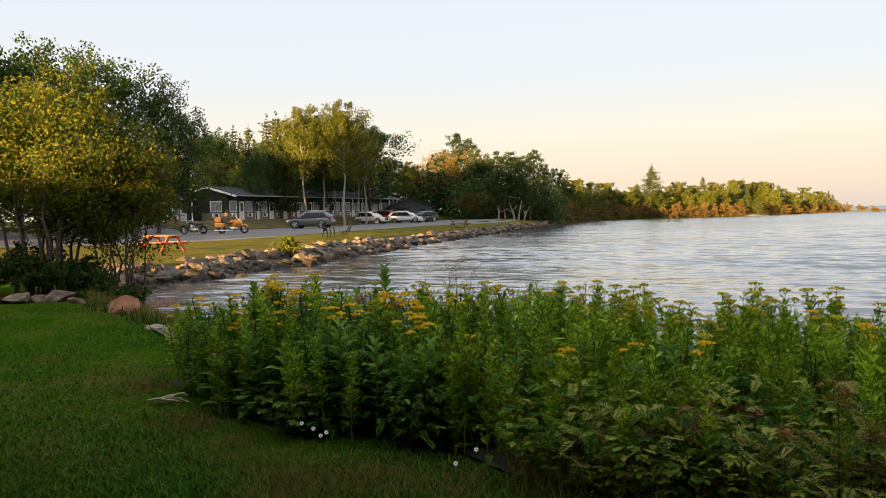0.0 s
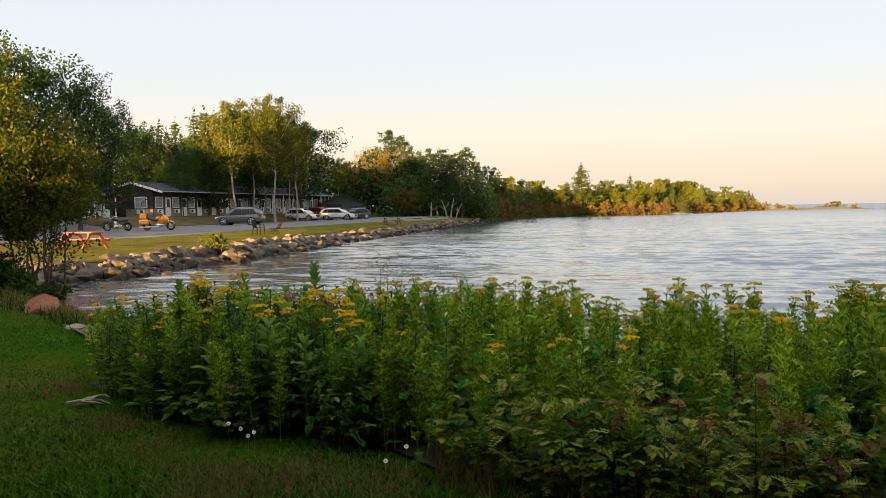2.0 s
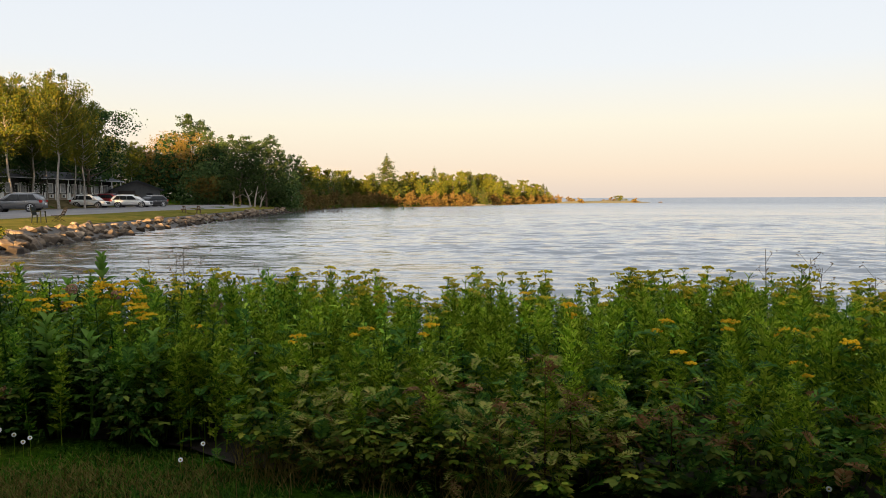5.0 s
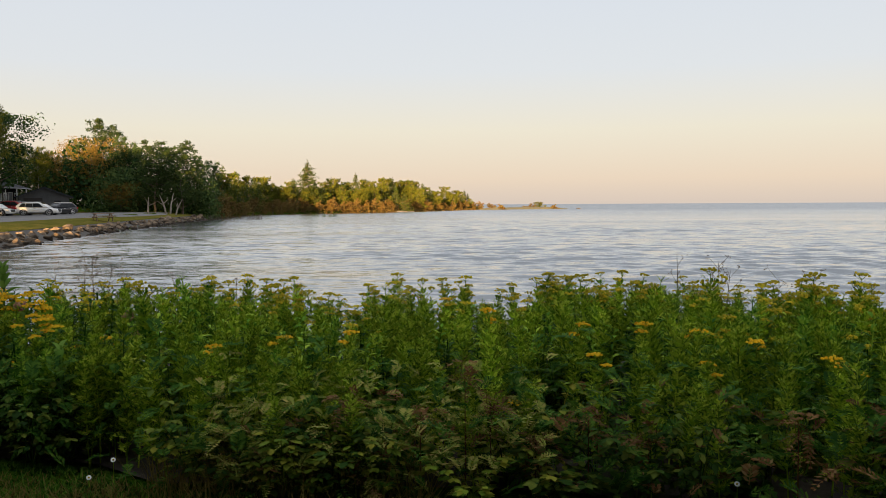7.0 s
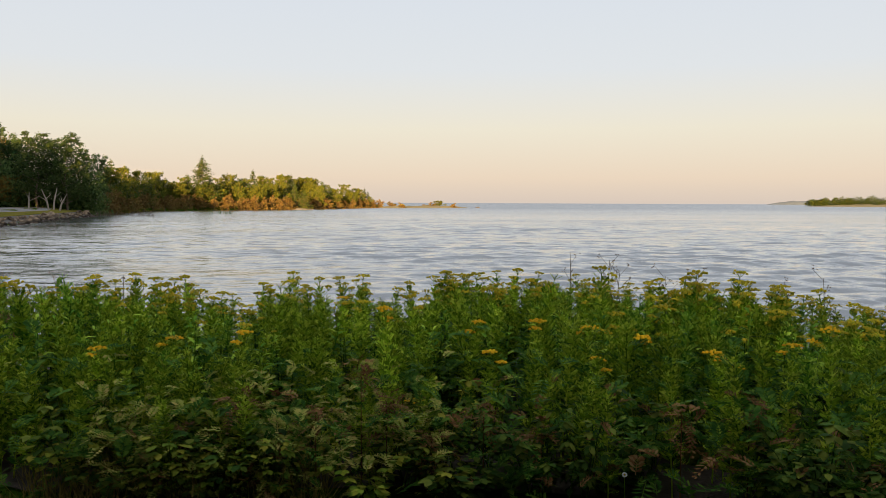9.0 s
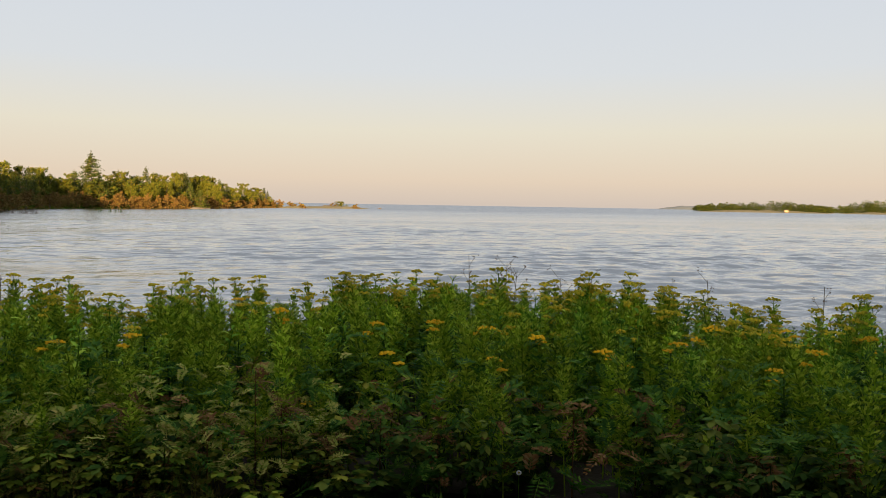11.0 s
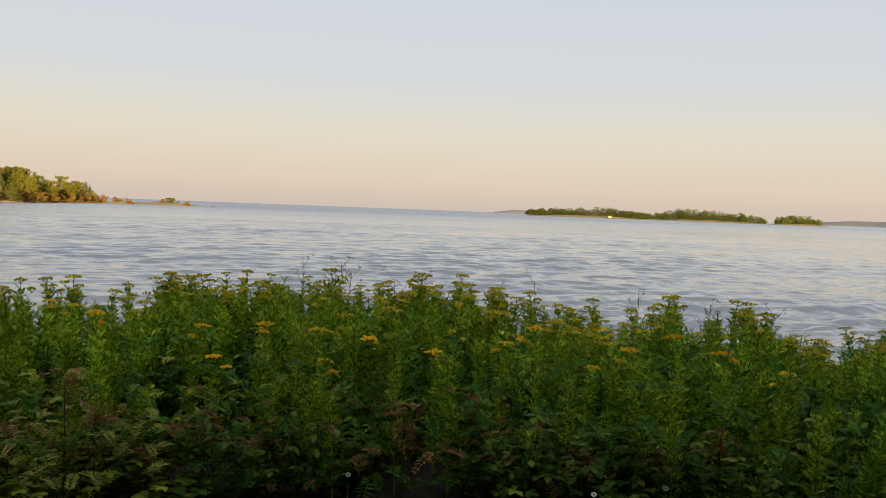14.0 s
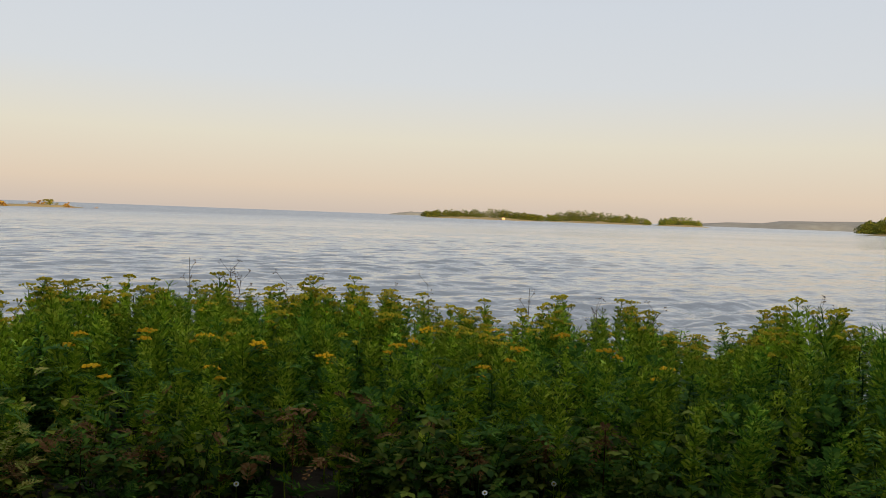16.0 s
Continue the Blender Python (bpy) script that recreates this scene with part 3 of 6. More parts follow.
# trees left of the view, added only to shade the lot and the motel
for az, d, el in ((-42.8, 48, 12), (-36, 52, 12), (-43, 56, 12), (-34, 74, 9.5), (-35.5, 64, 10.5), (-39, 70, 10), (-47, 60, 11), (-38, 44, 12)):
    tagged(place(far_a, az, d, el, 9.2, az * 7, 1.5, _first.pop(id(far_a), False)), "unseen leafy tree added to shade the parking lot")
for i in range(84):
    az = 8.6 + 17.6 * (i + _r.random()) / 84
    back = _r.choice([0, 1, 2])
    d = shore_distance(az) + 5 + back * 9 + _r.random() * 6
    el = float(np.interp(az, TOP_AZ, TOP_EL)) * (_r.uniform(0.85, 1.14) if back else _r.uniform(0.45, 0.85))
    src, top = (far_a, 9.2) if _r.random() < 0.62 else (far_b, 10.0)
    if src is far_b:
        el *= _r.uniform(0.9, 1.15)
    place(src, az, d, max(el, 0.15), top, _r.uniform(0, 360), _r.uniform(0.75, 1.15), _first.pop(id(src), False))
for i in range(36):
    az = 8.4 + 18.6 * (i + _r.random()) / 36
    d = shore_distance(az) + 1.5 + _r.random() * 3
    place(far_c, az, d, _r.uniform(0.1, 0.55) * np.interp(az, [8, 20, 27], [1.0, 0.85, 0.4]), 3.1, _r.uniform(0, 360), _r.uniform(1.0, 1.4), _first.pop(id(far_c), False))



def wall_of_leaves(name, label, spots, leaf, material, seed, each=150):
    """Undergrowth of the woods as one mass: bushes at bearings, distances, heights and widths."""
    rng = np.random.default_rng(seed)
    pts = []
    for az, d, tall, w in spots(rng):
        x, y = polar(az, d)
        u = rng.random(each)
        r = w * np.sqrt(np.clip(1.08 - u, 0.05, 1)) * rng.random(each) ** 0.5
        a = rng.uniform(0, 2 * math.pi, each)
        pts.append(np.stack([x + r * np.cos(a), y + r * np.sin(a), high(x, y) + u * tall], -1))
    return tagged(part(name, make_mesh(name, *leaves(np.vstack(pts), leaf, rng, 0.7)), M[material]), label, "woods", kind="stuff")


wall_of_leaves("forest_undergrowth", "dark leafy woods behind the motel", lambda g: [(g.uniform(-24, 4.5), g.uniform(132, 150), g.uniform(5, 10.5), g.uniform(1.8, 3.2)) for _ in range(150)], 0.6, "leaf_dark", 61)
wall_of_leaves("bank_thicket", "grey-green thicket beside the far bank", lambda g: [(g.uniform(1.0, 8.4), g.uniform(126, 138), g.uniform(3.5, 7.5), g.uniform(1.6, 2.6)) for _ in range(90)], 0.42, "leaf_grey", 62)
wall_of_leaves("point_undergrowth", "sunlit mixed undergrowth on the wooded point", lambda g: [(a, shore_distance(a) + g.uniform(8, 30), g.uniform(2.5, 5.5) * float(np.interp(a, [8, 20, 26.5], [1.1, 1.0, 0.5])), g.uniform(1.6, 2.8)) for a in g.uniform(8.4, 26.4, 130)], 0.7, "leaf_birch", 63, 90)
wall_of_leaves("point_brush", "rusty brush along the point's waterline", lambda g: [(a, shore_distance(a) + g.uniform(-0.4, 5), g.uniform(1.0, 3.8) * float(np.interp(a, [8, 14, 20, 26.5], [1.5, 1.2, 0.6, 0.35])), g.uniform(1.0, 2.0)) for a in g.uniform(8.2, 26.6, 150)], 0.34, "leaf_rust", 64, 90)

# an unseen block behind the viewer, added to shade the lawn and the bed
_n, _e = np.array((math.sin(radians(28)), math.cos(radians(28)))), np.array((math.cos(radians(28)), -math.sin(radians(28))))
_c = -2.2 * _n - 1.0 * _e
lodge = thing("lodge", "unseen dark block behind the viewer, added to shade lawn and bed", "building")
lodge.matrix_basis = pose(_c[0], _c[1], 0, 0, 0, -28)
M["lodge"] = surface("dark_stained_boards", (0.05, 0.04, 0.03), (0.08, 0.06, 0.045), 2, 0.85)


def shade_upper_box():
    bm = bmesh.new()
    bmesh.ops.create_cube(bm, size=1.0, matrix=Matrix.Translation((6.0, -4.8, 5.8)) @ Matrix.Diagonal((28, 7.6, 4.6, 1)))
    return bm


def shade_block_parts():
    bm = bmesh.new()
    bmesh.ops.create_cube(bm, size=1.0, matrix=Matrix.Translation((0, -4.5, 1.6)) @ Matrix.Diagonal((40, 9, 3.6, 1)))
    part("wall", bm, M["lodge"], lodge)
    # extra height, added to cut the sky light on the bed's front
    part("upper_storey", shade_upper_box(), M["lodge"], lodge)
    bm = bmesh.new()
    prof = [(0.35, 3.35), (-4.5, 4.5), (-9.6, 3.35), (-9.6, 3.55), (-4.5, 4.7), (0.35, 3.55)]
    f = [[bm.verts.new((x, y, z)) for y, z in prof] for x in (-20.5, 20.5)]
    for k in range(6):
        bm.faces.new((f[0][k], f[0][(k + 1) % 6], f[1][(k + 1) % 6], f[1][k]))
    for q in f:
        bm.faces.new((q[0], q[1], q[4], q[5]))
        bm.faces.new((q[1], q[2], q[3], q[4]))
    bmesh.ops.recalc_face_normals(bm, faces=bm.faces)
    part("roof", bm, M["bark"], lodge)
    # added overhang that keeps light off the near lawn
    bm = bmesh.new()
    bmesh.ops.create_cube(bm, size=1.0, matrix=Matrix.Translation((-9.0, 2.4, 2.95)) @ Matrix.Diagonal((21, 4.0, 0.16, 1)))
    part("porch_roof", bm, M["lodge"], lodge)


shade_block_parts()

# ---------------------------------------------------------------- small shapes


def box(bm, x0, x1, y0, y1, z0, z1, bevel=0.0):
    r = bmesh.ops.create_cube(bm, size=1.0)
    vs = r["verts"]
    for v in vs:
        v.co = Vector(((x0 + x1) / 2 + v.co.x * (x1 - x0), (y0 + y1) / 2 + v.co.y * (y1 - y0), (z0 + z1) / 2 + v.co.z * (z1 - z0)))
    if bevel:
        es = list({e for v in vs for e in v.link_edges})
        bmesh.ops.bevel(bm, geom=es, offset=bevel, segments=1, affect="EDGES", profile=0.5)
    return vs


def boxed(*args, bevel=0.0):
    bm = bmesh.new()
    box(bm, *args, bevel=bevel)
    return bm


def rod(bm, a, b, r, r2=None, sides=8):
    """A round bar from a to b, with closed ends."""
    a, b = Vector(a), Vector(b)
    d = b - a
    q = Vector((0, 0, 1)).rotation_difference(d).to_matrix().to_4x4()
    bmesh.ops.create_cone(bm, cap_ends=True, segments=sides, radius1=r, radius2=r if r2 is None else r2, depth=d.length,
                          matrix=Matrix.Translation((a + b) / 2) @ q)
    return bm


def loft(rings):
    """A skin over rings of as many corners each, closed at both ends."""
    bm = bmesh.new()
    rows = [[bm.verts.new(p) for p in ring] for ring in rings]
    n = len(rows[0])
    for a, b in zip(rows, rows[1:]):
        for k in range(n):
            bm.faces.new((a[k], a[(k + 1) % n], b[(k + 1) % n], b[k]))
    bm.faces.new(rows[0][::-1])
    bm.faces.new(rows[-1])
    bmesh.ops.recalc_face_normals(bm, faces=bm.faces)
    return bm


def plain(name, col, rough=0.5, metal=0.0, vary=0.12):
    return surface(name, tuple(c * (1 - vary) for c in col), tuple(c * (1 + vary) for c in col), 3.0, rough, metal, 0.08, 50)


M["wall_dark"] = surface("dark_brown_siding", (0.016, 0.014, 0.013), (0.032, 0.027, 0.024), 2.0, 0.8)
M["wall_beige"] = surface("beige_panel", (0.24, 0.185, 0.13), (0.32, 0.25, 0.18), 1.5, 0.8)
M["roof_dark"] = surface("dark_roof_shingles", (0.016, 0.020, 0.026), (0.034, 0.038, 0.046), 3.0, 0.9, 0, 0.6, 18)
M["white_trim"] = plain("white_painted_trim", (0.82, 0.81, 0.78), 0.55)
M["curtain"] = surface("pale_curtain", (0.20, 0.21, 0.21), (0.44, 0.44, 0.43), 3, 0.9)
M["grey_wall"] = surface("dark_grey_boards", (0.045, 0.050, 0.055), (0.075, 0.078, 0.08), 2, 0.8)
M["rubber"] = plain("black_rubber", (0.02, 0.02, 0.021), 0.85)
M["rim"] = plain("alloy_rim", (0.55, 0.55, 0.56), 0.3, 0.9)
M["chrome"] = plain("chrome", (0.75, 0.75, 0.76), 0.12, 1.0, 0.04)
M["trim_black"] = plain("black_plastic_trim", (0.025, 0.025, 0.027), 0.6)
M["lamp_clear"] = plain("clear_lamp_lens", (0.75, 0.76, 0.78), 0.1)
M["lamp_red"] = plain("red_lamp_lens", (0.35, 0.02, 0.02), 0.15)
M["plate"] = plain("pale_plate", (0.6, 0.6, 0.62), 0.5)


def car_paint(name, col, metal):
    m, n, l, b = mat(name, 0.32, metal, 0.5)
    r, _ = noise_ramp(n, l, 1.2, [(0.3, tuple(c * 0.93 for c in col)), (0.7, tuple(c * 1.05 for c in col))])
    l.new(r.outputs[0], b.inputs["Base Color"])
    b.inputs["Coat Weight"].default_value, b.inputs["Coat Roughness"].default_value = 0.6, 0.08
    return m


def glass_dark():
    m, n, l, b = mat("tinted_glass", 0.08, 0, 0.25)
    r, _ = noise_ramp(n, l, 2, [(0.3, (0.012, 0.014, 0.016)), (0.7, (0.03, 0.033, 0.036))])
    l.new(r.outputs[0], b.inputs["Base Color"])
    return m


M["glass"] = glass_dark()


# ---------------------------------------------------------------- motel and shed


def motel(a, b, depth, units, eave, ridge, lift, label, gable_white=True):
    """A row of rooms from a to b: panelled wall, doors, curtained windows over air conditioners, a porch with posts, a shingled roof."""
    a, b = np.array(a), np.array(b)
    run = float(np.linalg.norm(b - a))
    root = thing("motel", label, "building")
    root.matrix_basis = pose(a[0], a[1], lift, 0, 0, math.degrees(math.atan2(*(b - a)[::-1])))
    porch = 1.3
    part("wall", boxed(0, run, 0, depth, -0.6, eave), M["wall_dark"], root)
    part("lower_panel", boxed(0.05, run - 0.05, -0.05, -0.003, -0.5, 0.85), M["wall_beige"], root, "beige lower wall panel")
    part("porch_slab", boxed(0, run, -porch, -0.06, -0.6, -0.05), M["asphalt"], root)
    bm = bmesh.new()
    y0, y1, ym = -porch - 0.2, depth + 0.4, (depth - porch) / 2
    t = 0.14
    prof = [(y0, eave), (ym, ridge), (y1, eave), (y1, eave + t), (ym, ridge + t), (y0, eave + t)]
    f = [[bm.verts.new((x, y, z)) for y, z in prof] for x in (-0.5, run + 0.5)]
    n = len(prof)
    for k in range(n):
        bm.faces.new((f[0][k], f[0][(k + 1) % n], f[1][(k + 1) % n], f[1][k]))
    for q in f:
        bm.faces.new((q[0], q[1], q[4], q[5]))
        bm.faces.new((q[1], q[2], q[3], q[4]))
    bmesh.ops.recalc_face_normals(bm, faces=bm.faces)
    part("roof", bm, M["roof_dark"], root, "dark shingled low gable roof")
    part("fascia", boxed(-0.5, run + 0.5, y0 - 0.04, y0 - 0.003, eave + 0.05, eave + t), M["curtain"], root, "weathered pale eave board")
    for x in (-0.54, run + 0.503):
        for ya, za, yb, zb in ((y0, eave, ym, ridge), (ym, ridge, y1, eave)):
            bm = bmesh.new()
            vs = [bm.verts.new(p) for p in ((x, ya, za - 0.08), (x, yb, zb - 0.08), (x, yb, zb + t), (x, ya, za + t))]
            r = bmesh.ops.extrude_face_region(bm, geom=[bm.faces.new(vs)])
            for v in r["geom"]:
                if isinstance(v, bmesh.types.BMVert):
                    v.co.x += 0.037
            bmesh.ops.recalc_face_normals(bm, faces=bm.faces)
            part("barge_board", bm, M["white_trim"], root, "white sloping gable board")
    for x in (0.0, run - 0.1):
        bm = bmesh.new()
        vs = [bm.verts.new(p) for p in ((x, 0, eave + 0.001), (x, depth, eave + 0.001), (x, ym, ridge - 0.05))]
        r = bmesh.ops.extrude_face_region(bm, geom=[bm.faces.new(vs)])
        for v in r["geom"]:
            if isinstance(v, bmesh.types.BMVert):
                v.co.x += 0.1
        bmesh.ops.recalc_face_normals(bm, faces=bm.faces)
        part("gable_wall", bm, M["wall_dark"], root)
    w = run / units
    for i in range(units):
        x = i * w
        d = part("door", boxed(x + w * 0.68, x + w * 0.68 + 0.9, -0.07, -0.053, -0.05, 2.03), M["white_trim"], root, "white room door")
        part("door_pane", boxed(x + w * 0.68 + 0.2, x + w * 0.68 + 0.7, -0.082, -0.073, 1.0, 1.85), M["glass"], d)
        part("handle", boxed(x + w * 0.68 + 0.06, x + w * 0.68 + 0.12, -0.11, -0.074, 0.9, 1.02), M["chrome"], d)
        win = bmesh.new()
        x0, x1 = x + w * 0.10, x + w * 0.10 + 1.2
        for q in ((x0, x1, 0.93, 1.0), (x0, x1, 2.03, 2.1), (x0, x0 + 0.07, 1.0, 2.03), (x1 - 0.07, x1, 1.0, 2.03)):
            box(win, q[0], q[1], -0.08, -0.004, q[2], q[3])
        frame_ob = part("window", win, M["white_trim"], root, "white-framed curtained window")
        part("curtain", boxed(x0 + 0.07, x1 - 0.07, -0.03, -0.01, 1.0, 2.03), M["curtain"], frame_ob)
        ac = part("air_conditioner", boxed(x0 + 0.2, x0 + 1.0, -0.26, -0.055, 0.36, 0.78, bevel=0.02), M["white_trim"], root, "white wall air conditioner")
        part("grille", boxed(x0 + 0.26, x0 + 0.62, -0.274, -0.263, 0.42, 0.72), M["trim_black"], ac)
        part("post", boxed(x, x + 0.08, -porch, -porch + 0.08, -0.05, eave), M["white_trim"] if i > units * 0.55 else M["wall_dark"], root, "slim porch post")
    win = bmesh.new()
    ym0 = depth * 0.12
    for q in ((ym0, ym0 + 1.5, 0.93, 1.0), (ym0, ym0 + 1.5, 2.03, 2.1), (ym0, ym0 + 0.07, 1.0, 2.03), (ym0 + 1.43, ym0 + 1.5, 1.0, 2.03)):
        box(win, -0.08, -0.004, q[0], q[1], q[2], q[3])
    frame_ob = part("window", win, M["white_trim"], root, "white-framed curtained window")
    part("curtain", boxed(-0.03, -0.006, ym0 + 0.07, ym0 + 1.43, 1.0, 2.03), M["curtain"], frame_ob)
    ac = part("air_conditioner", boxed(-0.26, -0.055, ym0 + 0.3, ym0 + 1.15, 0.36, 0.78, bevel=0.02), M["white_trim"], root, "white wall air conditioner")
    part("grille", boxed(-0.274, -0.263, ym0 + 0.36, ym0 + 0.72, 0.42, 0.72), M["trim_black"], ac)
    part("lower_panel", boxed(-0.05, -0.003, 0.02, depth * 0.55, -0.5, 0.85), M["wall_beige"], root, "beige lower wall panel")
    part("post", boxed(run - 0.11, run, -porch, -porch + 0.11, -0.05, eave), M["white_trim"], root, "white porch post")
    return root


motel(MOTEL_A, MOTEL_B, 6.0, 14, 2.5, 3.55, 1.38, "long low dark brown motel with white doors and beige lower panels")
motel(polar(-23.0, 84), polar(-17.6, 88), 6.0, 4, 2.3, 3.4, 1.25, "short beige and brown motel wing behind the alder")


def shed():
    root = thing("shed", "dark grey boarded gable shed at the end of the motel", "shed")
    x, y = polar(-2.2, 118)
    root.matrix_basis = pose(x, y, 0.75, 0, 0, 4)
    bm = bmesh.new()
    prof = [(-3.0, -0.5), (3.0, -0.5), (3.0, 2.1), (0.0, 3.25), (-3.0, 2.1)]
    f = [[bm.verts.new((px, yy, pz)) for px, pz in prof] for yy in (0, 6)]
    for k in range(5):
        bm.faces.new((f[0][k], f[0][(k + 1) % 5], f[1][(k + 1) % 5], f[1][k]))
    bm.faces.new(f[0])
    bm.faces.new(f[1][::-1])
    bmesh.ops.recalc_face_normals(bm, faces=bm.faces)
    part("wall", bm, M["grey_wall"], root)
    for sgn in (-1, 1):
        bm = bmesh.new()
        vs = [bm.verts.new(p) for p in ((0, -0.5, 3.27), (sgn * 3.5, -0.5, 1.93), (sgn * 3.5, 6.4, 1.93), (0, 6.4, 3.27))]
        r = bmesh.ops.extrude_face_region(bm, geom=[bm.faces.new(vs)])
        for v in r["geom"]:
            if isinstance(v, bmesh.types.BMVert):
                v.co.z += 0.14
        bmesh.ops.recalc_face_normals(bm, faces=bm.faces)
        part("roof", bm, M["roof_dark"], root)
    part("door", boxed(-2.4, -0.2, -0.05, -0.004, -0.02, 1.95), M["wall_dark"], root, "wide dark shed door")
    part("window", boxed(1.2, 2.0, -0.05, -0.004, 1.0, 1.6), M["glass"], root)


shed()


# ---------------------------------------------------------------- vehicles


def rounded_ring(x, half, z0, z1, tuck):
    """A cross-section of a body at x: corners from sill to shoulder, mirrored."""
    pts = [(half * 0.86, z0), (half * 0.97, z0 + (z1 - z0) * 0.18), (half, z0 + (z1 - z0) * 0.55), (half * 0.985, z1 - (z1 - z0) * 0.14), (half * tuck, z1)]
    return [(x, -y, z) for y, z in pts] + [(x, y, z) for y, z in reversed(pts)]


def wheel(parent, x, y, r, width=0.22):
    side = 1 if y > 0 else -1
    bm = bmesh.new()
    rod(bm, (x, y - width / 2, r), (x, y + width / 2, r), r, sides=24)
    bmesh.ops.bevel(bm, geom=[e for e in bm.edges if len(e.link_faces) == 2 and any(len(f.verts) > 8 for f in e.link_faces)], offset=0.03, segments=2, affect="EDGES")
    w = part("wheel", bm, M["rubber"], parent)
    bm = bmesh.new()
    o = y + side * (width / 2 + 0.004)
    rod(bm, (x, o - 0.012, r), (x, o + 0.012, r), r * 0.22, sides=12)
    for k in range(5):
        a = 2 * math.pi * k / 5
        rod(bm, (x + math.cos(a) * r * 0.15, o, r + math.sin(a) * r * 0.15), (x + math.cos(a) * r * 0.66, o, r + math.sin(a) * r * 0.66), r * 0.085, sides=5)
    bmesh.ops.create_circle(bm, cap_ends=False, radius=0.001, segments=3, matrix=Matrix.Translation((x, o, r)))
    for k in range(20):
        a, c = 2 * math.pi * k / 20, 2 * math.pi * (k + 1) / 20
        rod(bm, (x + math.cos(a) * r * 0.67, o, r + math.sin(a) * r * 0.67), (x + math.cos(c) * r * 0.67, o, r + math.sin(c) * r * 0.67), r * 0.045, sides=4)
    part("rim", bm, M["rim"], w, "silver alloy rim")


def car(name, label, paint, length=4.5, width=1.84, top=1.66, hood_end=0.25, roof0=0.41, roof1=0.82, tail=0.985):
    """A car, front to +x. Body and cabin are lofted; glass, wheels, lamps and trim are parts."""
    root = thing(name, label, "car", "parked cars")
    L, h = length, width / 2
    low, belt = 0.28, 0.985 * top / 1.66
    xs = [0.0, 0.03, 0.10, 0.22, hood_end, 0.5, 0.7, 0.88, 0.96, 1.0]
    zs = [0.62, 0.76, 0.86, 0.93, 0.96, 0.99, 1.04, 1.08, 1.04, 0.80]
    hw = [0.80, 0.90, 0.96, 0.99, 1.0, 1.0, 1.0, 0.98, 0.93, 0.84]
    rings = [rounded_ring(L * (0.5 - x), h * w, low + (0.08 if x < 0.02 or x > 0.98 else 0), z * belt, 0.88) for x, z, w in zip(xs, zs, hw)]
    part("body", loft(rings), paint, root, smooth=True)
    cab = []
    for x, z, w in ((hood_end - 0.04, 0.99 * belt, 0.90), (hood_end + 0.06, belt + (top - belt) * 0.50, 0.84), (roof0 - 0.02, top * 0.925, 0.77), (roof0 + 0.07, top * 0.978, 0.74),
                    (0.60, top, 0.72), (0.72, top * 0.988, 0.71), (roof1, top * 0.955, 0.70), (0.90, top * 0.90, 0.70), (0.945, belt + (top - belt) * 0.52, 0.76), (tail, 1.03 * belt, 0.84)):
        X = L * (0.5 - x)
        zb = 0.98 * belt
        cab.append([(X, -h * 0.92, zb), (X, -h * (w + 0.9) / 2, (z + zb) / 2), (X, -h * w, z - 0.04), (X, -h * (w - 0.1), z), (X, h * (w - 0.1), z), (X, h * w, z - 0.04), (X, h * (w + 0.9) / 2, (z + zb) / 2), (X, h * 0.92, zb)])
    part("cabin", loft(cab), paint, root, smooth=True)

    def pane(nm, pts, thick):
        bm = bmesh.new()
        vs = [bm.verts.new(p) for p in pts]
        r = bmesh.ops.extrude_face_region(bm, geom=[bm.faces.new(vs)])
        for v in r["geom"]:
            if isinstance(v, bmesh.types.BMVert):
                v.co += Vector(thick)
        bmesh.ops.recalc_face_normals(bm, faces=bm.faces)
        part(nm, bm, M["glass"], root, "dark tinted glass")

    zl, zt = 1.05 * belt, top * 0.905
    for s in (-1, 1):
        spans = ((hood_end + 0.075, roof0 + 0.03, 0.572, 0.572), (0.580, 0.580, 0.745, 0.735), (0.753, 0.743, roof1 + 0.085, roof1 + 0.005))
        for a0, a1, b1, b0 in spans:
            pane("side_window", [(L * (0.5 - a0), s * h * 0.935, zl), (L * (0.5 - b1), s * h * 0.935, zl), (L * (0.5 - b0), s * h * 0.775, zt), (L * (0.5 - a1), s * h * 0.785, zt)], (0, s * 0.02, 0.004))
        part("mirror", boxed(L * (0.5 - hood_end - 0.07) - 0.08, L * (0.5 - hood_end - 0.07) + 0.08, *sorted((s * h * 0.96, s * h * 1.12)), 1.02 * belt, 1.16 * belt, bevel=0.03), paint, root)
        part("headlight", boxed(L * (0.5 - 0.07) - 0.1, L * (0.5 - 0.005), *sorted((s * h * 0.60, s * h * 0.90)), 0.64 * belt, 0.80 * belt, bevel=0.03), M["lamp_clear"], root, "clear headlight")
        part("taillight", boxed(-L * 0.49, -L * 0.44, *sorted((s * h * 0.66, s * h * 0.95)), 0.80 * belt, 1.04 * belt, bevel=0.02), M["lamp_red"], root, "red taillight")
        part("sill", boxed(-L * 0.25, L * 0.26, *sorted((s * h * 0.90, s * h * 1.0)), low - 0.03, low + 0.11, bevel=0.02), M["trim_black"], root, "black plastic sill")
        part("roof_rail", boxed(L * (0.5 - roof1), L * (0.5 - roof0 - 0.05), *sorted((s * h * 0.62, s * h * 0.66)), top * 0.985, top + 0.04, bevel=0.01), M["rim"], root)
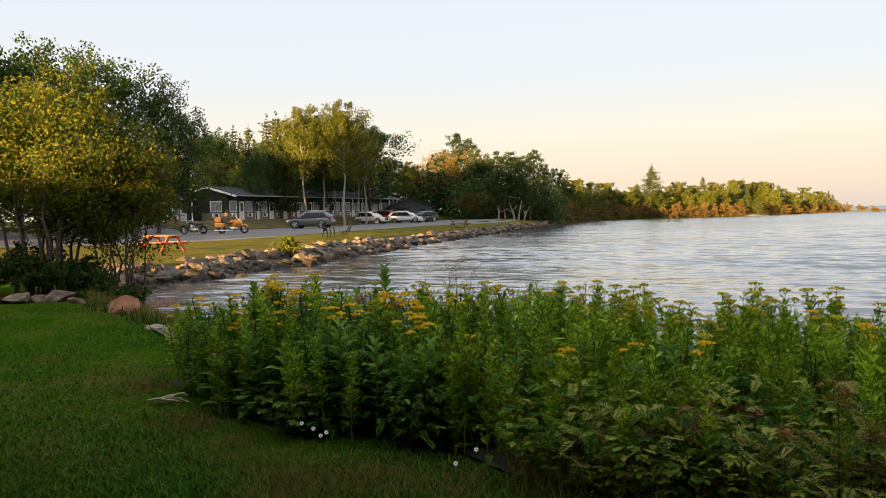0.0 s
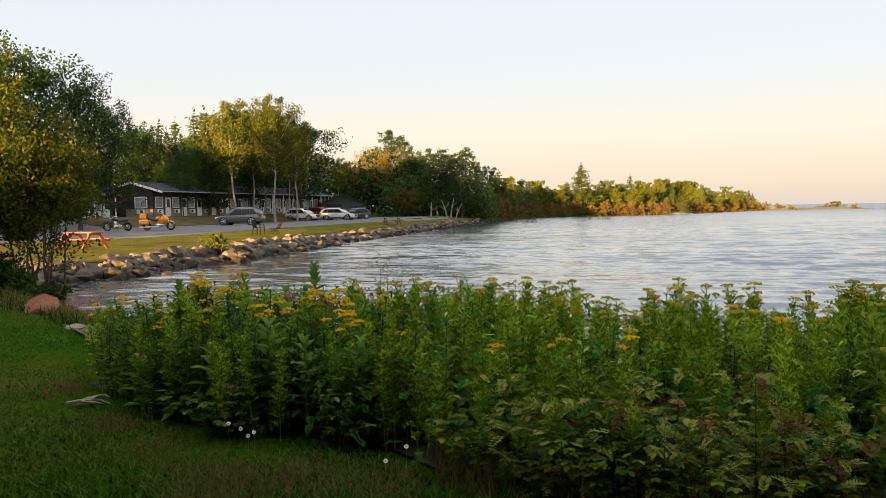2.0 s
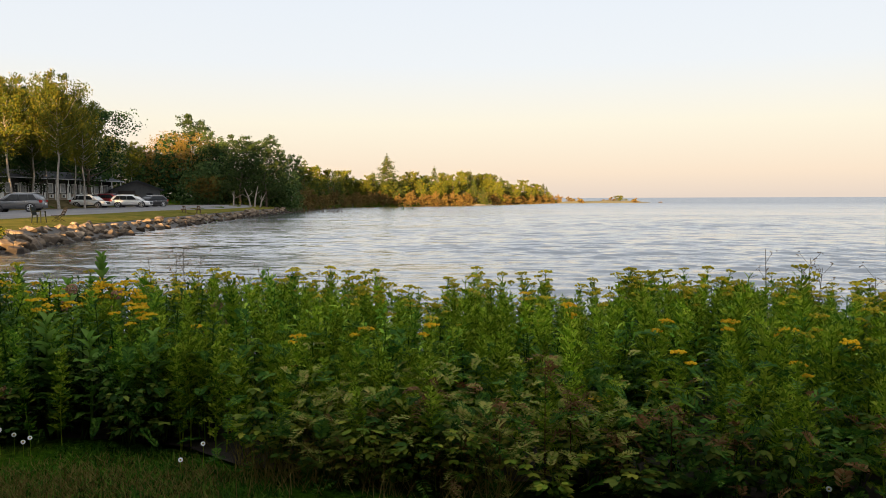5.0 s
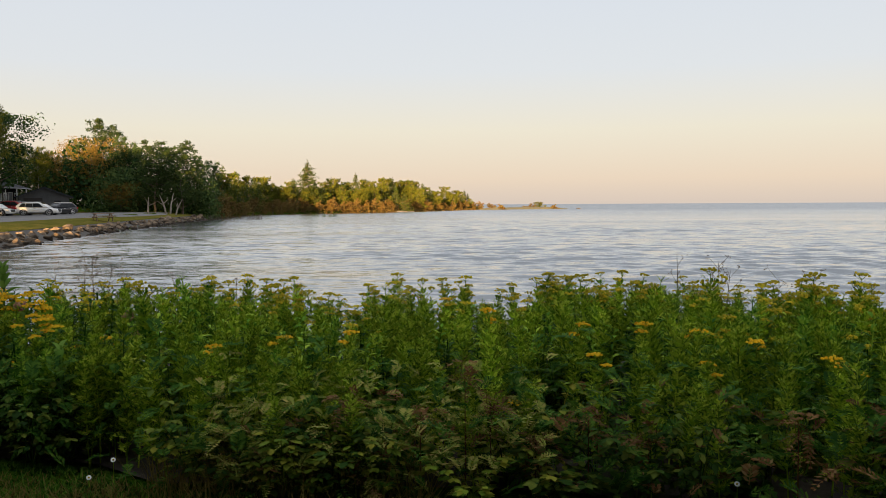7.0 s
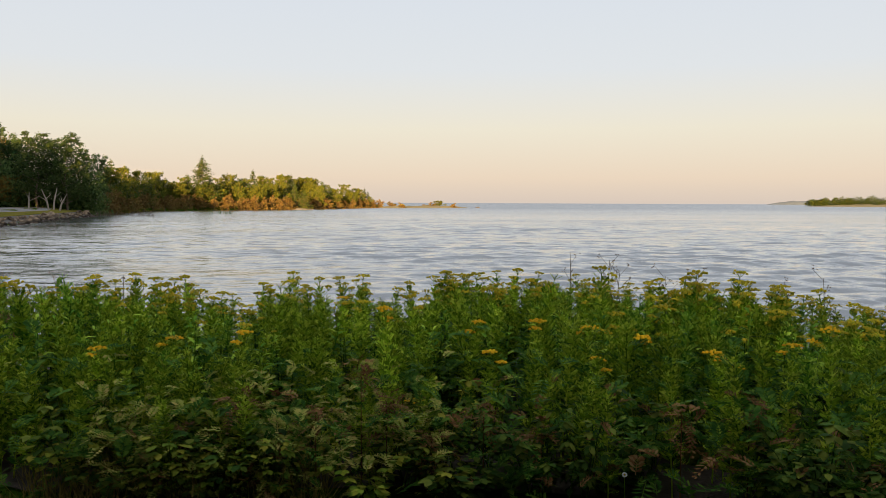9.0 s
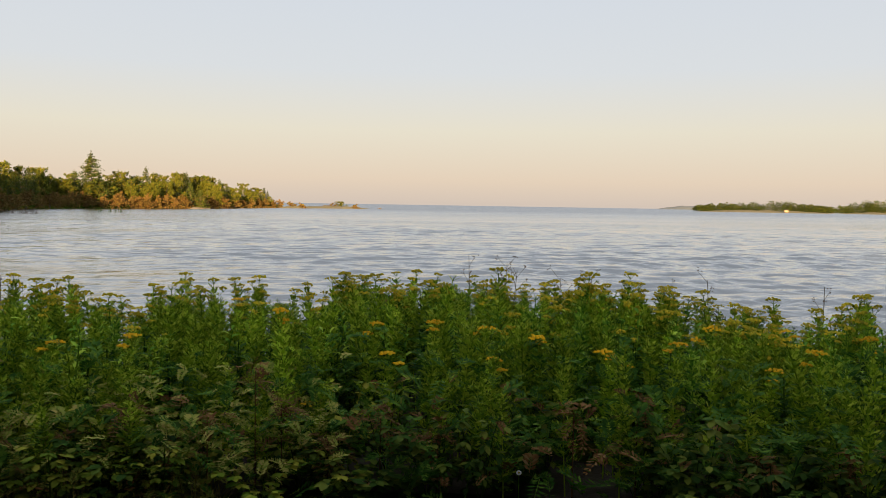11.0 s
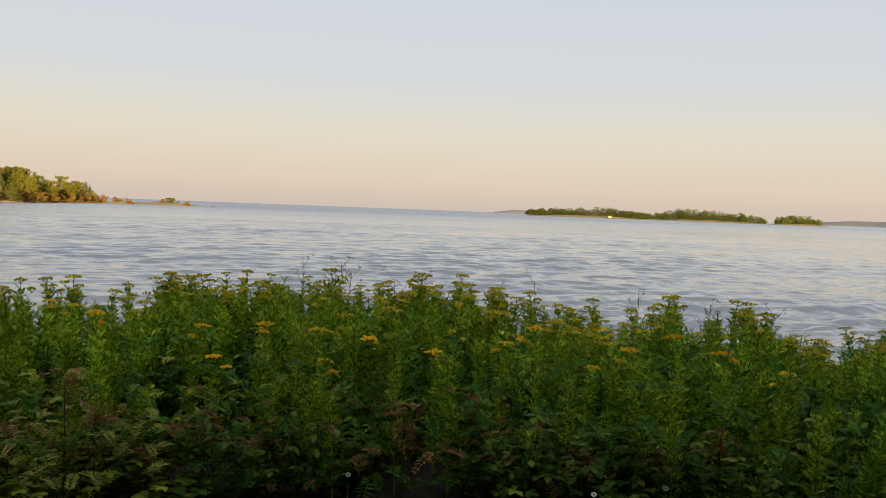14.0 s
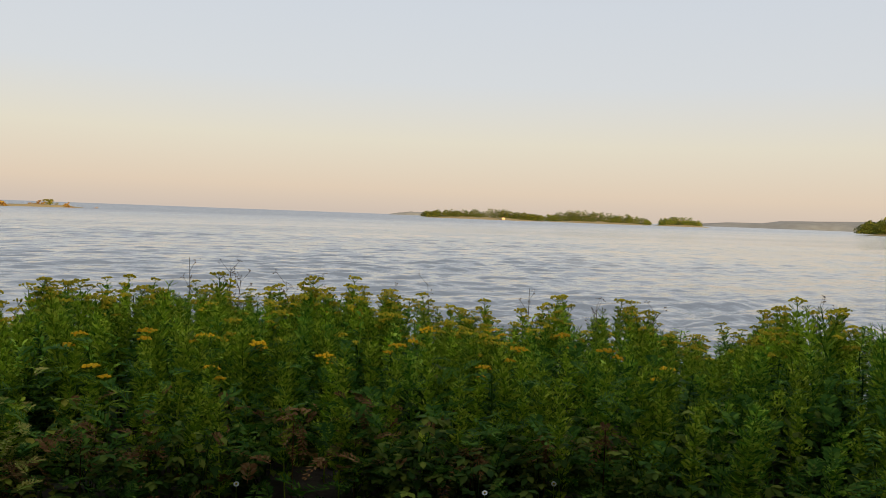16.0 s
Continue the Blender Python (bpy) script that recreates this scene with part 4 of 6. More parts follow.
        for k, nm in ((0.52, "door_handle"), (0.72, "door_handle")):
            part(nm, boxed(L * (0.5 - k) - 0.1, L * (0.5 - k) + 0.1, *sorted((s * h * 0.995, s * h * 1.02)), 0.86 * belt, 0.9 * belt), M["rim"], root)
        for k in (0.2, 0.785):
            bm = bmesh.new()
            rod(bm, (L * (0.5 - k), s * h * 0.70, 0.36), (L * (0.5 - k), s * h * 1.004, 0.385), 0.445, sides=20)
            part("wheel_arch", bm, M["trim_black"], root, "black wheel arch")
            wheel(root, L * (0.5 - k), s * (h * 0.90), 0.375, 0.24)
    pane("windscreen", [(L * (0.5 - hood_end - 0.005) + 0.02, -h * 0.80, zl), (L * (0.5 - hood_end - 0.005) + 0.02, h * 0.80, zl), (L * (0.5 - roof0 + 0.012), h * 0.66, top * 0.95), (L * (0.5 - roof0 + 0.012), -h * 0.66, top * 0.95)], (0.015, 0, 0.015))
    pane("rear_window", [(-L * (tail - 0.5) + 0.03, -h * 0.74, zl + 0.04), (-L * (tail - 0.5) + 0.03, h * 0.74, zl + 0.04), (-L * (roof1 - 0.5) - 0.05, h * 0.62, zt), (-L * (roof1 - 0.5) - 0.05, -h * 0.62, zt)], (-0.02, 0, 0.02))
    part("grille", boxed(L * 0.485, L * 0.503, -h * 0.5, h * 0.5, 0.46, 0.74, bevel=0.01), M["trim_black"], root, "black grille")
    part("bumper", boxed(-L * 0.505, -L * 0.47, -h * 0.8, h * 0.8, 0.30, 0.56, bevel=0.04), M["trim_black"], root, "black rear bumper")
    part("number_plate", boxed(-L * 0.512, -L * 0.506, -0.25, 0.25, 0.62, 0.76), M["plate"], root, "pale number plate")
    return root


def stand(root, az, d, turn, lift=0.045):
    x, y = polar(az, d)
    root.matrix_basis = pose(x, y, high(x, y) + lift, 0, 0, turn)
    return root


stand(car("suv", "dark grey metallic suv parked on the asphalt", car_paint("grey_metallic_paint", (0.13, 0.135, 0.145), 0.4)), -9.25, 79, 172)
stand(car("suv", "white compact suv parked before the motel", car_paint("white_paint", (0.72, 0.72, 0.71), 0.0), 4.4, 1.82, 1.60), -5.05, 104, -22, 0.0)
stand(car("suv", "white crossover car parked beside a red car", car_paint("white_pearl_paint", (0.70, 0.70, 0.69), 0.0), 4.7, 1.85, 1.58), -2.55, 105, -14, 0.0)
stand(car("car", "small red car half hidden between white ones", car_paint("red_paint", (0.38, 0.025, 0.03), 0.0), 4.3, 1.78, 1.48), -3.75, 112, -30)
stand(car("car", "black hatchback parked near the grey shed", car_paint("black_paint", (0.018, 0.018, 0.022), 0.1), 4.3, 1.8, 1.50), -1.35, 111, -140, 0.0)


def moto_wheel(parent, x, r, t):
    bm = bmesh.new()
    n, k = 28, 8
    rows = [[bm.verts.new(((r - t + t * math.cos(2 * math.pi * j / k)) * math.cos(2 * math.pi * i / n) + x, t * 0.85 * math.sin(2 * math.pi * j / k),
                           r + (r - t + t * math.cos(2 * math.pi * j / k)) * math.sin(2 * math.pi * i / n))) for j in range(k)] for i in range(n)]
    for i in range(n):
        for j in range(k):
            bm.faces.new((rows[i][j], rows[(i + 1) % n][j], rows[(i + 1) % n][(j + 1) % k], rows[i][(j + 1) % k]))
    bmesh.ops.recalc_face_normals(bm, faces=bm.faces)
    w = part("wheel", bm, M["rubber"], parent, smooth=True)
    bm = bmesh.new()
    for i in range(10):
        a = 2 * math.pi * i / 10
        rod(bm, (x, 0.03 * (-1) ** i, r), (x + (r - 2 * t) * math.cos(a), 0, r + (r - 2 * t) * math.sin(a)), 0.010, sides=4)
    rod(bm, (x, -0.07, r), (x, 0.07, r), 0.055, sides=10)
    part("spokes", bm, M["chrome"], w)


def cruiser():
    root = thing("motorcycle", "black and chrome cruiser motorcycle on its stand", "motorcycle", "parked motorcycles")
    black = car_paint("black_tank_paint", (0.015, 0.015, 0.018), 0.1)
    moto_wheel(root, 0.80, 0.33, 0.055)
    moto_wheel(root, -0.78, 0.32, 0.075)
    bm = bmesh.new()
    for s in (-0.1, 0.1):
        rod(bm, (0.80, s, 0.33), (0.42, s, 0.98), 0.026)
    part("fork", bm, M["chrome"], root, "raked chrome fork")
    rings = [[(x, math.cos(a) * w, z + math.sin(a) * hh) for a in np.linspace(0, 2 * math.pi, 11)[:-1]] for x, z, w, hh in
             ((0.42, 0.82, 0.05, 0.05), (0.32, 0.86, 0.13, 0.12), (0.10, 0.85, 0.16, 0.13), (-0.10, 0.80, 0.10, 0.08))]
    part("tank", loft(rings), black, root, "glossy black fuel tank", True)
    rings = [[(x, math.cos(a) * w, z + math.sin(a) * hh) for a in np.linspace(0, 2 * math.pi, 11)[:-1]] for x, z, w, hh in
             ((-0.06, 0.74, 0.10, 0.05), (-0.25, 0.70, 0.17, 0.07), (-0.48, 0.74, 0.15, 0.08), (-0.80, 0.80, 0.10, 0.05))]
    part("seat", loft(rings), M["trim_black"], root, "", True)
    bm = bmesh.new()
    rod(bm, (0.05, 0, 0.40), (0.22, 0, 0.72), 0.12, sides=10)
    rod(bm, (0.05, 0, 0.40), (-0.14, 0, 0.70), 0.12, sides=10)
    box(bm, -0.30, 0.30, -0.13, 0.13, 0.20, 0.46, bevel=0.05)
    part("engine", bm, M["chrome"], root, "chrome twin engine")
    bm = bmesh.new()
    rod(bm, (0.25, 0.16, 0.30), (-0.95, 0.19, 0.30), 0.045)
    rod(bm, (0.25, 0.16, 0.22), (-0.85, 0.19, 0.20), 0.045)
    part("exhaust", bm, M["chrome"], root, "long chrome exhaust pipes")
    bm = bmesh.new()
    rod(bm, (0.40, 0, 1.0), (0.30, -0.38, 1.10), 0.014)
    rod(bm, (0.40, 0, 1.0), (0.30, 0.38, 1.10), 0.014)
    rod(bm, (0.30, -0.38, 1.10), (0.18, -0.44, 1.07), 0.02)
    rod(bm, (0.30, 0.38, 1.10), (0.18, 0.44, 1.07), 0.02)
    part("handlebar", bm, M["chrome"], root)
    bm = bmesh.new()
    bmesh.ops.create_uvsphere(bm, u_segments=12, v_segments=8, radius=0.10, matrix=Matrix.Translation((0.54, 0, 0.88)))
    part("headlamp", bm, M["chrome"], root, "round chrome headlamp", True)
    for x, r0, a0, a1 in ((-0.78, 0.36, 25, 150), (0.80, 0.37, 40, 135)):
        bm = bmesh.new()
        ring = []
        for a in np.linspace(radians(a0), radians(a1), 9):
            ring.append([bm.verts.new((x + q * math.cos(a), y, 0.33 + q * math.sin(a))) for y, q in ((-0.09, r0), (0, r0 + 0.025), (0.09, r0), (0.09, r0 - 0.02), (-0.09, r0 - 0.02))])
        for p, q in zip(ring, ring[1:]):
            for k in range(5):
                bm.faces.new((p[k], p[(k + 1) % 5], q[(k + 1) % 5], q[k]))
        bmesh.ops.recalc_face_normals(bm, faces=bm.faces)
        part("mudguard", bm, black, root, "", True)
    bm = bmesh.new()
    rod(bm, (0.36, 0, 0.85), (0.05, 0, 0.35), 0.025)
    rod(bm, (0.05, 0, 0.62), (-0.78, 0, 0.32), 0.022)
    rod(bm, (-0.05, 0.1, 0.3), (-0.15, 0.30, 0.0), 0.014)
    part("frame", bm, M["trim_black"], root)
    return root


def tourer():
    root = thing("motorcycle", "orange touring motorcycle with fairing, trunk and saddlebags", "motorcycle", "parked motorcycles")
    orange = car_paint("orange_paint", (0.85, 0.30, 0.02), 0.1)
    moto_wheel(root, 0.92, 0.32, 0.065)
    moto_wheel(root, -0.75, 0.31, 0.085)

    def hull(nm, secs, m, label=""):
        part(nm, loft([[(x, math.cos(a) * w, z + math.sin(a) * hh) for a in np.linspace(0, 2 * math.pi, 13)[:-1]] for x, z, w, hh in secs]), m, root, label, True)

    hull("fairing", ((0.78, 0.78, 0.10, 0.10), (0.66, 0.82, 0.32, 0.24), (0.42, 0.82, 0.40, 0.32), (0.20, 0.72, 0.33, 0.30), (0.05, 0.62, 0.22, 0.2)), orange, "orange front fairing")
    hull("tank", ((0.25, 0.90, 0.15, 0.1), (0.0, 0.90, 0.19, 0.12), (-0.15, 0.84, 0.14, 0.08)), orange)
    hull("seat", ((0.0, 0.76, 0.14, 0.06), (-0.2, 0.74, 0.20, 0.08), (-0.38, 0.82, 0.20, 0.07), (-0.68, 0.86, 0.18, 0.07)), M["trim_black"], "black two-level seat")
    hull("mudguard", ((1.20, 0.45, 0.05, 0.05), (1.08, 0.62, 0.09, 0.05), (0.92, 0.68, 0.09, 0.05), (0.72, 0.62, 0.08, 0.05)), orange)
    hull("engine", ((0.45, 0.38, 0.24, 0.12), (0.2, 0.40, 0.30, 0.16), (-0.15, 0.40, 0.24, 0.16), (-0.3, 0.38, 0.14, 0.10)), M["chrome"], "broad chrome flat engine")
    part("trunk", boxed(-1.22, -0.74, -0.28, 0.28, 0.84, 1.24, bevel=0.07), orange, root, "orange rear trunk")
    part("backrest", boxed(-0.76, -0.66, -0.2, 0.2, 0.9, 1.2, bevel=0.04), M["trim_black"], root)
    for s in (-1, 1):
        b = part("saddlebag", boxed(-1.25, -0.55, *sorted((s * 0.2, s * 0.43)), 0.42, 0.80, bevel=0.08), orange, root, "orange saddlebag")
        part("bag_trim", boxed(-1.2, -0.6, *sorted((s * 0.432, s * 0.44)), 0.56, 0.60), M["chrome"], b)
        bm = bmesh.new()
        rod(bm, (0.15, s * 0.25, 0.25), (-1.25, s * 0.30, 0.25), 0.05)
        part("exhaust", bm, M["chrome"], root)
        bm = bmesh.new()
        rod(bm, (0.92, s * 0.10, 0.32), (0.68, s * 0.10, 0.85), 0.028)
        part("fork", bm, M["chrome"], root)
        part("mirror", boxed(0.42, 0.50, *sorted((s * 0.38, s * 0.52)), 1.0, 1.12, bevel=0.02), orange, root)
    bm = bmesh.new()
    rows = [[bm.verts.new((0.52 - k * 0.16, math.sin(a) * (0.33 - 0.05 * k), 1.02 + k * 0.2)) for a in np.linspace(-1.3, 1.3, 7)] for k in range(3)]
    for p, q in zip(rows, rows[1:]):
        for k in range(6):
            bm.faces.new((p[k], p[k + 1], q[k + 1], q[k]))
    r = bmesh.ops.extrude_face_region(bm, geom=bm.faces[:])
    for v in r["geom"]:
        if isinstance(v, bmesh.types.BMVert):
            v.co.x += 0.012
    part("windshield", bm, M["lamp_clear"], root, "clear windshield", True)
    return root


stand(cruiser(), -17.15, 63, 168)
stand(tourer(), -14.65, 62.5, 4)


# ---------------------------------------------------------------- outdoor furniture
M["red_wood"] = surface("weathered_red_stain", (0.46, 0.10, 0.035), (0.60, 0.17, 0.06), 4, 0.75, 0, 0.4, 40)
M["brown_wood"] = surface("weathered_brown_wood", (0.12, 0.07, 0.04), (0.20, 0.13, 0.08), 4, 0.8, 0, 0.4, 40)
M["green_plastic"] = surface("dark_green_plastic", (0.004, 0.008, 0.007), (0.007, 0.012, 0.010), 3, 0.6, 0, 0.05, 50, 0.1)
M["grey_metal"] = surface("dark_grey_metal", (0.010, 0.010, 0.010), (0.018, 0.017, 0.017), 3, 0.9, 0, 0.05, 50, 0.02)


def picnic_table(label, m):
    root = thing("picnic_table", label, "picnic table", "picnic tables")
    for k in range(5):
        part("tabletop_plank", boxed(-0.92, 0.92, -0.36 + k * 0.147, -0.36 + k * 0.147 + 0.138, 0.715, 0.755, bevel=0.006), m, root)
    for s in (-1, 1):
        for k in range(2):
            y = s * (0.62 + k * 0.15)
            part("bench_plank", boxed(-0.92, 0.92, y - 0.07, y + 0.07, 0.42, 0.46, bevel=0.006), m, root)
    for x in (-0.68, 0.68):
        part("crossbeam", boxed(x - 0.02, x + 0.02, -0.84, 0.84, 0.34, 0.42), m, root)
        part("crossbeam", boxed(x - 0.02, x + 0.02, -0.35, 0.35, 0.63, 0.713), m, root)
        for s in (-1, 1):
            rings = [[(x + dx, y + dy, z) for dx, dy in ((0.022, -0.08), (0.07, -0.08), (0.07, 0.08), (0.022, 0.08))] for y, z in ((s * 0.66, 0.0), (s * 0.22, 0.713))]
            part("leg", loft(rings), m, root)
    return root


stand(picnic_table("weathered red wooden picnic table on the grass", M["red_wood"]), -19.2, 39.5, -32, 0.05)
stand(picnic_table("small brown wooden picnic table by the far bank", M["brown_wood"]), 1.2, 80, 15, 0.0)


def plastic_chair():
    root = thing("garden_chair", "dark green moulded plastic armchair on the grass", "chair")
    m = M["green_plastic"]
    part("seat", boxed(-0.24, 0.24, -0.23, 0.23, 0.41, 0.44, bevel=0.012), m, root)
    rings = [[(x, y0, z) for x, y0 in ((-w, 0.23 + t), (w, 0.23 + t), (w, 0.26 + t), (-w, 0.26 + t))] for z, w, t in ((0.42, 0.23, 0.0), (0.62, 0.25, 0.05), (0.84, 0.22, 0.12), (0.9, 0.16, 0.13))]
    part("backrest", loft(rings), m, root)
    for s in (-1, 1):
        part("armrest", boxed(*sorted((s * 0.23, s * 0.29)), -0.22, 0.28, 0.63, 0.66, bevel=0.01), m, root)
        for y in (-0.22, 0.24):
            bm = bmesh.new()
            rod(bm, (s * 0.29, y * 1.15, 0), (s * 0.25, y, 0.64 if y < 0 else 0.44), 0.032, 0.042, 6)
            part("leg", bm, m, root)
    return root


def folding_chair():
    root = thing("lawn_chair", "low grey metal lawn chair with slatted seat", "chair")
    m = M["grey_metal"]
    for s in (-0.27, 0.27):
        bm = bmesh.new()
        rod(bm, (s, -0.3, 0), (s, 0.25, 0.40), 0.014)
        part("leg", bm, m, root)
        bm = bmesh.new()
        rod(bm, (s, 0.3, 0), (s, -0.3, 0.36), 0.014)
        part("leg", bm, m, root)
        bm = bmesh.new()
        rod(bm, (s, 0.22, 0.30), (s, 0.46, 0.80), 0.022)
        part("back_frame", bm, m, root)
    for k in range(5):
        part("seat_slat", boxed(-0.27, 0.27, -0.28 + k * 0.1, -0.22 + k * 0.1, 0.345, 0.36), m, root)
    for k in range(5):
        y, z = 0.255 + k * 0.042, 0.38 + k * 0.088
        part("back_slat", boxed(-0.27, 0.27, y, y + 0.02, z, z + 0.06), m, root)
    return root


stand(plastic_chair(), -8.05, 50, 70, 0.05)
stand(folding_chair(), -6.95, 52, -65, 0.05)


def wooden_rail():
    root = thing("wooden_rail", "low brown wooden rail beside sunlit grass", "rail")
    for x in (-1.4, 0.0, 1.4):
        part("post", boxed(x - 0.06, x + 0.06, -0.06, 0.06, -0.1, 0.5, bevel=0.01), M["brown_wood"], root)
    part("rail", boxed(-1.6, 1.6, -0.05, 0.05, 0.503, 0.6, bevel=0.01), M["brown_wood"], root)
    return root


stand(wooden_rail(), -30.0, 24.5, 28, 0.0)


# ---------------------------------------------------------------- boulders


def rock_material(name, tones):
    m, n, l, b = mat(name, 0.9, 0, 0.25)
    r, rn = noise_ramp(n, l, 2.2, [(0.25, tones[0]), (0.5, tones[1]), (0.75, tones[2])], 8)
    o, h = n.new("ShaderNodeObjectInfo"), n.new("ShaderNodeHueSaturation")
    mr = n.new("ShaderNodeMapRange")
    mr.inputs[3].default_value, mr.inputs[4].default_value = 0.42, 1.45
    l.new(o.outputs["Random"], mr.inputs[0])
    l.new(mr.outputs[0], h.inputs["Value"])
    l.new(r.outputs[0], h.inputs["Color"])
    # stones stay dark and wet where the waves reach
    geo, sep, wet, mul = n.new("ShaderNodeNewGeometry"), n.new("ShaderNodeSeparateXYZ"), n.new("ShaderNodeMapRange"), n.new("ShaderNodeVectorMath")
    wet.inputs[1].default_value, wet.inputs[2].default_value, wet.inputs[3].default_value = WATER_Z + 0.10, WATER_Z + 0.36, 0.28
    mul.operation = "SCALE"
    l.new(geo.outputs["Position"], sep.inputs[0])
    l.new(sep.outputs[2], wet.inputs[0])
    l.new(h.outputs[0], mul.inputs[0])
    l.new(wet.outputs[0], mul.inputs["Scale"])
    l.new(mul.outputs[0], b.inputs["Base Color"])
    bump(n, l, b, rn.outputs[0], 1.0, 0.14)
    return m


M["rock"] = rock_material("lake_boulder", ((0.040, 0.033, 0.028), (0.130, 0.098, 0.070), (0.32, 0.24, 0.155)))
M["rock_red"] = rock_material("red_granite", ((0.22, 0.09, 0.05), (0.30, 0.13, 0.07), (0.36, 0.19, 0.12)))
M["rock_pale"] = rock_material("pale_stone", ((0.22, 0.19, 0.14), (0.30, 0.26, 0.19), (0.38, 0.33, 0.25)))


def rock_mesh(seed, flat=0.75, rough=0.30):
    bm = bmesh.new()
    bmesh.ops.create_icosphere(bm, subdivisions=3, radius=0.55)
    rng = np.random.default_rng(seed)
    off = Vector(rng.uniform(-50, 50, 3))
    cuts = rng.normal(size=(13, 3))
    cuts /= np.linalg.norm(cuts, axis=1)[:, None]
    lim = rng.uniform(0.24, 0.42, 13)
    for v in bm.verts:
        p = v.co * (1 + rough * noise.noise(v.co * 2.4 + off) + 0.06 * noise.noise(v.co * 9.0 + off))
        for c, k in zip(cuts, lim):
            over = p.dot(Vector(c)) - k
            if over > 0:
                p -= Vector(c) * over * 0.95
        v.co = Vector((p.x, p.y, p.z * flat))
    me = bpy.data.meshes.new("stone")
    bm.to_mesh(me)
    bm.free()
    me.polygons.foreach_set("use_smooth", np.ones(len(me.polygons), dtype=bool))
    me.set_sharp_from_angle(angle=radians(24))
    return me


ROCKS = [rock_mesh(100 + i, 0.62 + 0.05 * (i % 6)) for i in range(12)]
for _m in ROCKS:
    _m.materials.append(M["rock"])


def boulder(x, y, size, mesh, material=None, tall=1.0, turn=0.0, label="", bury=0.22, name="boulder", z=None):
    if material is not None:
        mesh = mesh.copy()
        mesh.materials.clear()
        mesh.materials.append(material)
    ob = new(name, mesh)
    base = high(x, y) if z is None else z
    ob.matrix_basis = pose(x, y, base + size * (0.36 - bury) * tall, 0, 0, turn) @ Matrix.Diagonal((size, size * 0.85, size * tall, 1))
    return tagged(ob, label, "boulder", "boulders by the shore") if label else ob


revetment = thing("stone_revetment", "bank of tumbled grey and pink boulders along the water", "rock bank", kind="structure")
_line = [np.array(p) for p in SHORE[13:24]]
_rr = np.random.default_rng(5)
for p, q in zip(_line, _line[1:]):
    seg = np.linalg.norm(q - p)
    t = (q - p) / seg
    nrm = np.array((-t[1], t[0]))           # inland
    far = np.hypot(*((p + q) / 2))
    gap = float(np.interp(far, [30, 60, 125], [0.66, 0.90, 1.2]))
    for row, inn in enumerate((-0.6, -0.1, 0.4, 0.9, 1.4) if far < 60 else (-0.3, 0.3, 0.85)):
        for k in range(int(round(seg / gap))):
            c = p + t * (k + _rr.random() * 0.8) * gap + nrm * (inn + _rr.normal() * 0.16)
            size = float(np.interp(far, [30, 125], [0.82, 0.80])) * _rr.choice([0.5, 0.7, 0.9, 1.1, 1.35], p=[0.2, 0.25, 0.25, 0.2, 0.1]) * (0.85 if row == 0 else 1.0)
            if row > 1 and far < 60 and _rr.random() < 0.10:
                size *= 1.25
            ob = new("stone", ROCKS[_rr.integers(12)])
            ob.parent = revetment
            ob.matrix_basis = pose(c[0], c[1], max(high(*c), WATER_Z - 0.2) + size * (0.14, 0.12, 0.10, 0.05, -0.02, -0.04)[row], _rr.uniform(-30, 30), _rr.uniform(-30, 30), _rr.uniform(0, 360)) @ Matrix.Diagonal((size, size * _rr.uniform(0.65, 1), size * _rr.uniform(0.7, 1.1), 1))
_edge_in = [tuple(p + 1.5 * q) for p, q in zip(_line, [np.array((-(b - a)[1], (b - a)[0])) / np.linalg.norm(b - a) for a, b in zip(_line, _line[1:] + [_line[-1] * 2 - _line[-2]])])]
_edge_out = [tuple(p - 1.2 * q) for p, q in zip(_line, [np.array((-(b - a)[1], (b - a)[0])) / np.linalg.norm(b - a) for a, b in zip(_line, _line[1:] + [_line[-1] * 2 - _line[-2]])])]
M["gravel"] = surface("dark_wet_gravel", (0.035, 0.030, 0.025), (0.075, 0.062, 0.050), 1.5, 0.8, 0, 0.7, 20)
drape("bank_gravel", _edge_out + _edge_in[::-1], M["gravel"], 0.03, 1.2, "dark gravel between the bank's boulders", "gravel")

M["dry_grass"] = surface("dry_olive_grass", (0.075, 0.085, 0.016), (0.17, 0.135, 0.035), 0.8, 0.95, 0, 0.8, 30, 0.0, 0.04)
drape("bank_lawn", _edge_in + LOT[9:0:-1], M["dry_grass"], 0.05, 1.2, "dry yellow-green grass strip between the lot and the rocks", "grass")
M["worn_verge"] = surface("worn_grass_and_dirt", (0.065, 0.058, 0.022), (0.15, 0.115, 0.060), 0.9, 0.95, 0, 0.8, 25, 0.0, 0.04)
drape("motel_verge", [LOT[10], LOT[11], LOT[12], LOT[13], LOT[14], LOT[15], LOT[16], (-44, 82), (-33, 79), tuple(MOTEL_A + 1.35 * _mn), tuple(MOTEL_B + 1.35 * _mn), (2, 130)], M["worn_verge"], 0.07, 1.2, "worn olive-brown grass before the motel", "grass")
M["earth"] = surface("dry_gravelly_earth", (0.10, 0.075, 0.035), (0.20, 0.155, 0.085), 3.0, 0.95, 0, 0.8, 40, 0.1, 0.03)
drape("bare_earth", [(-4.7, 12.5), (-4.2, 13.4), (-3.5, 12.9), (-2.9, 11.4), (-2.6, 9.8), (-2.4, 8.4), (-2.75, 8.3), (-3.3, 9.8), (-3.9, 11.1)], M["earth"], 0.028, 0.5, "bare gravelly earth between the lawn and the stones", "bare ground")
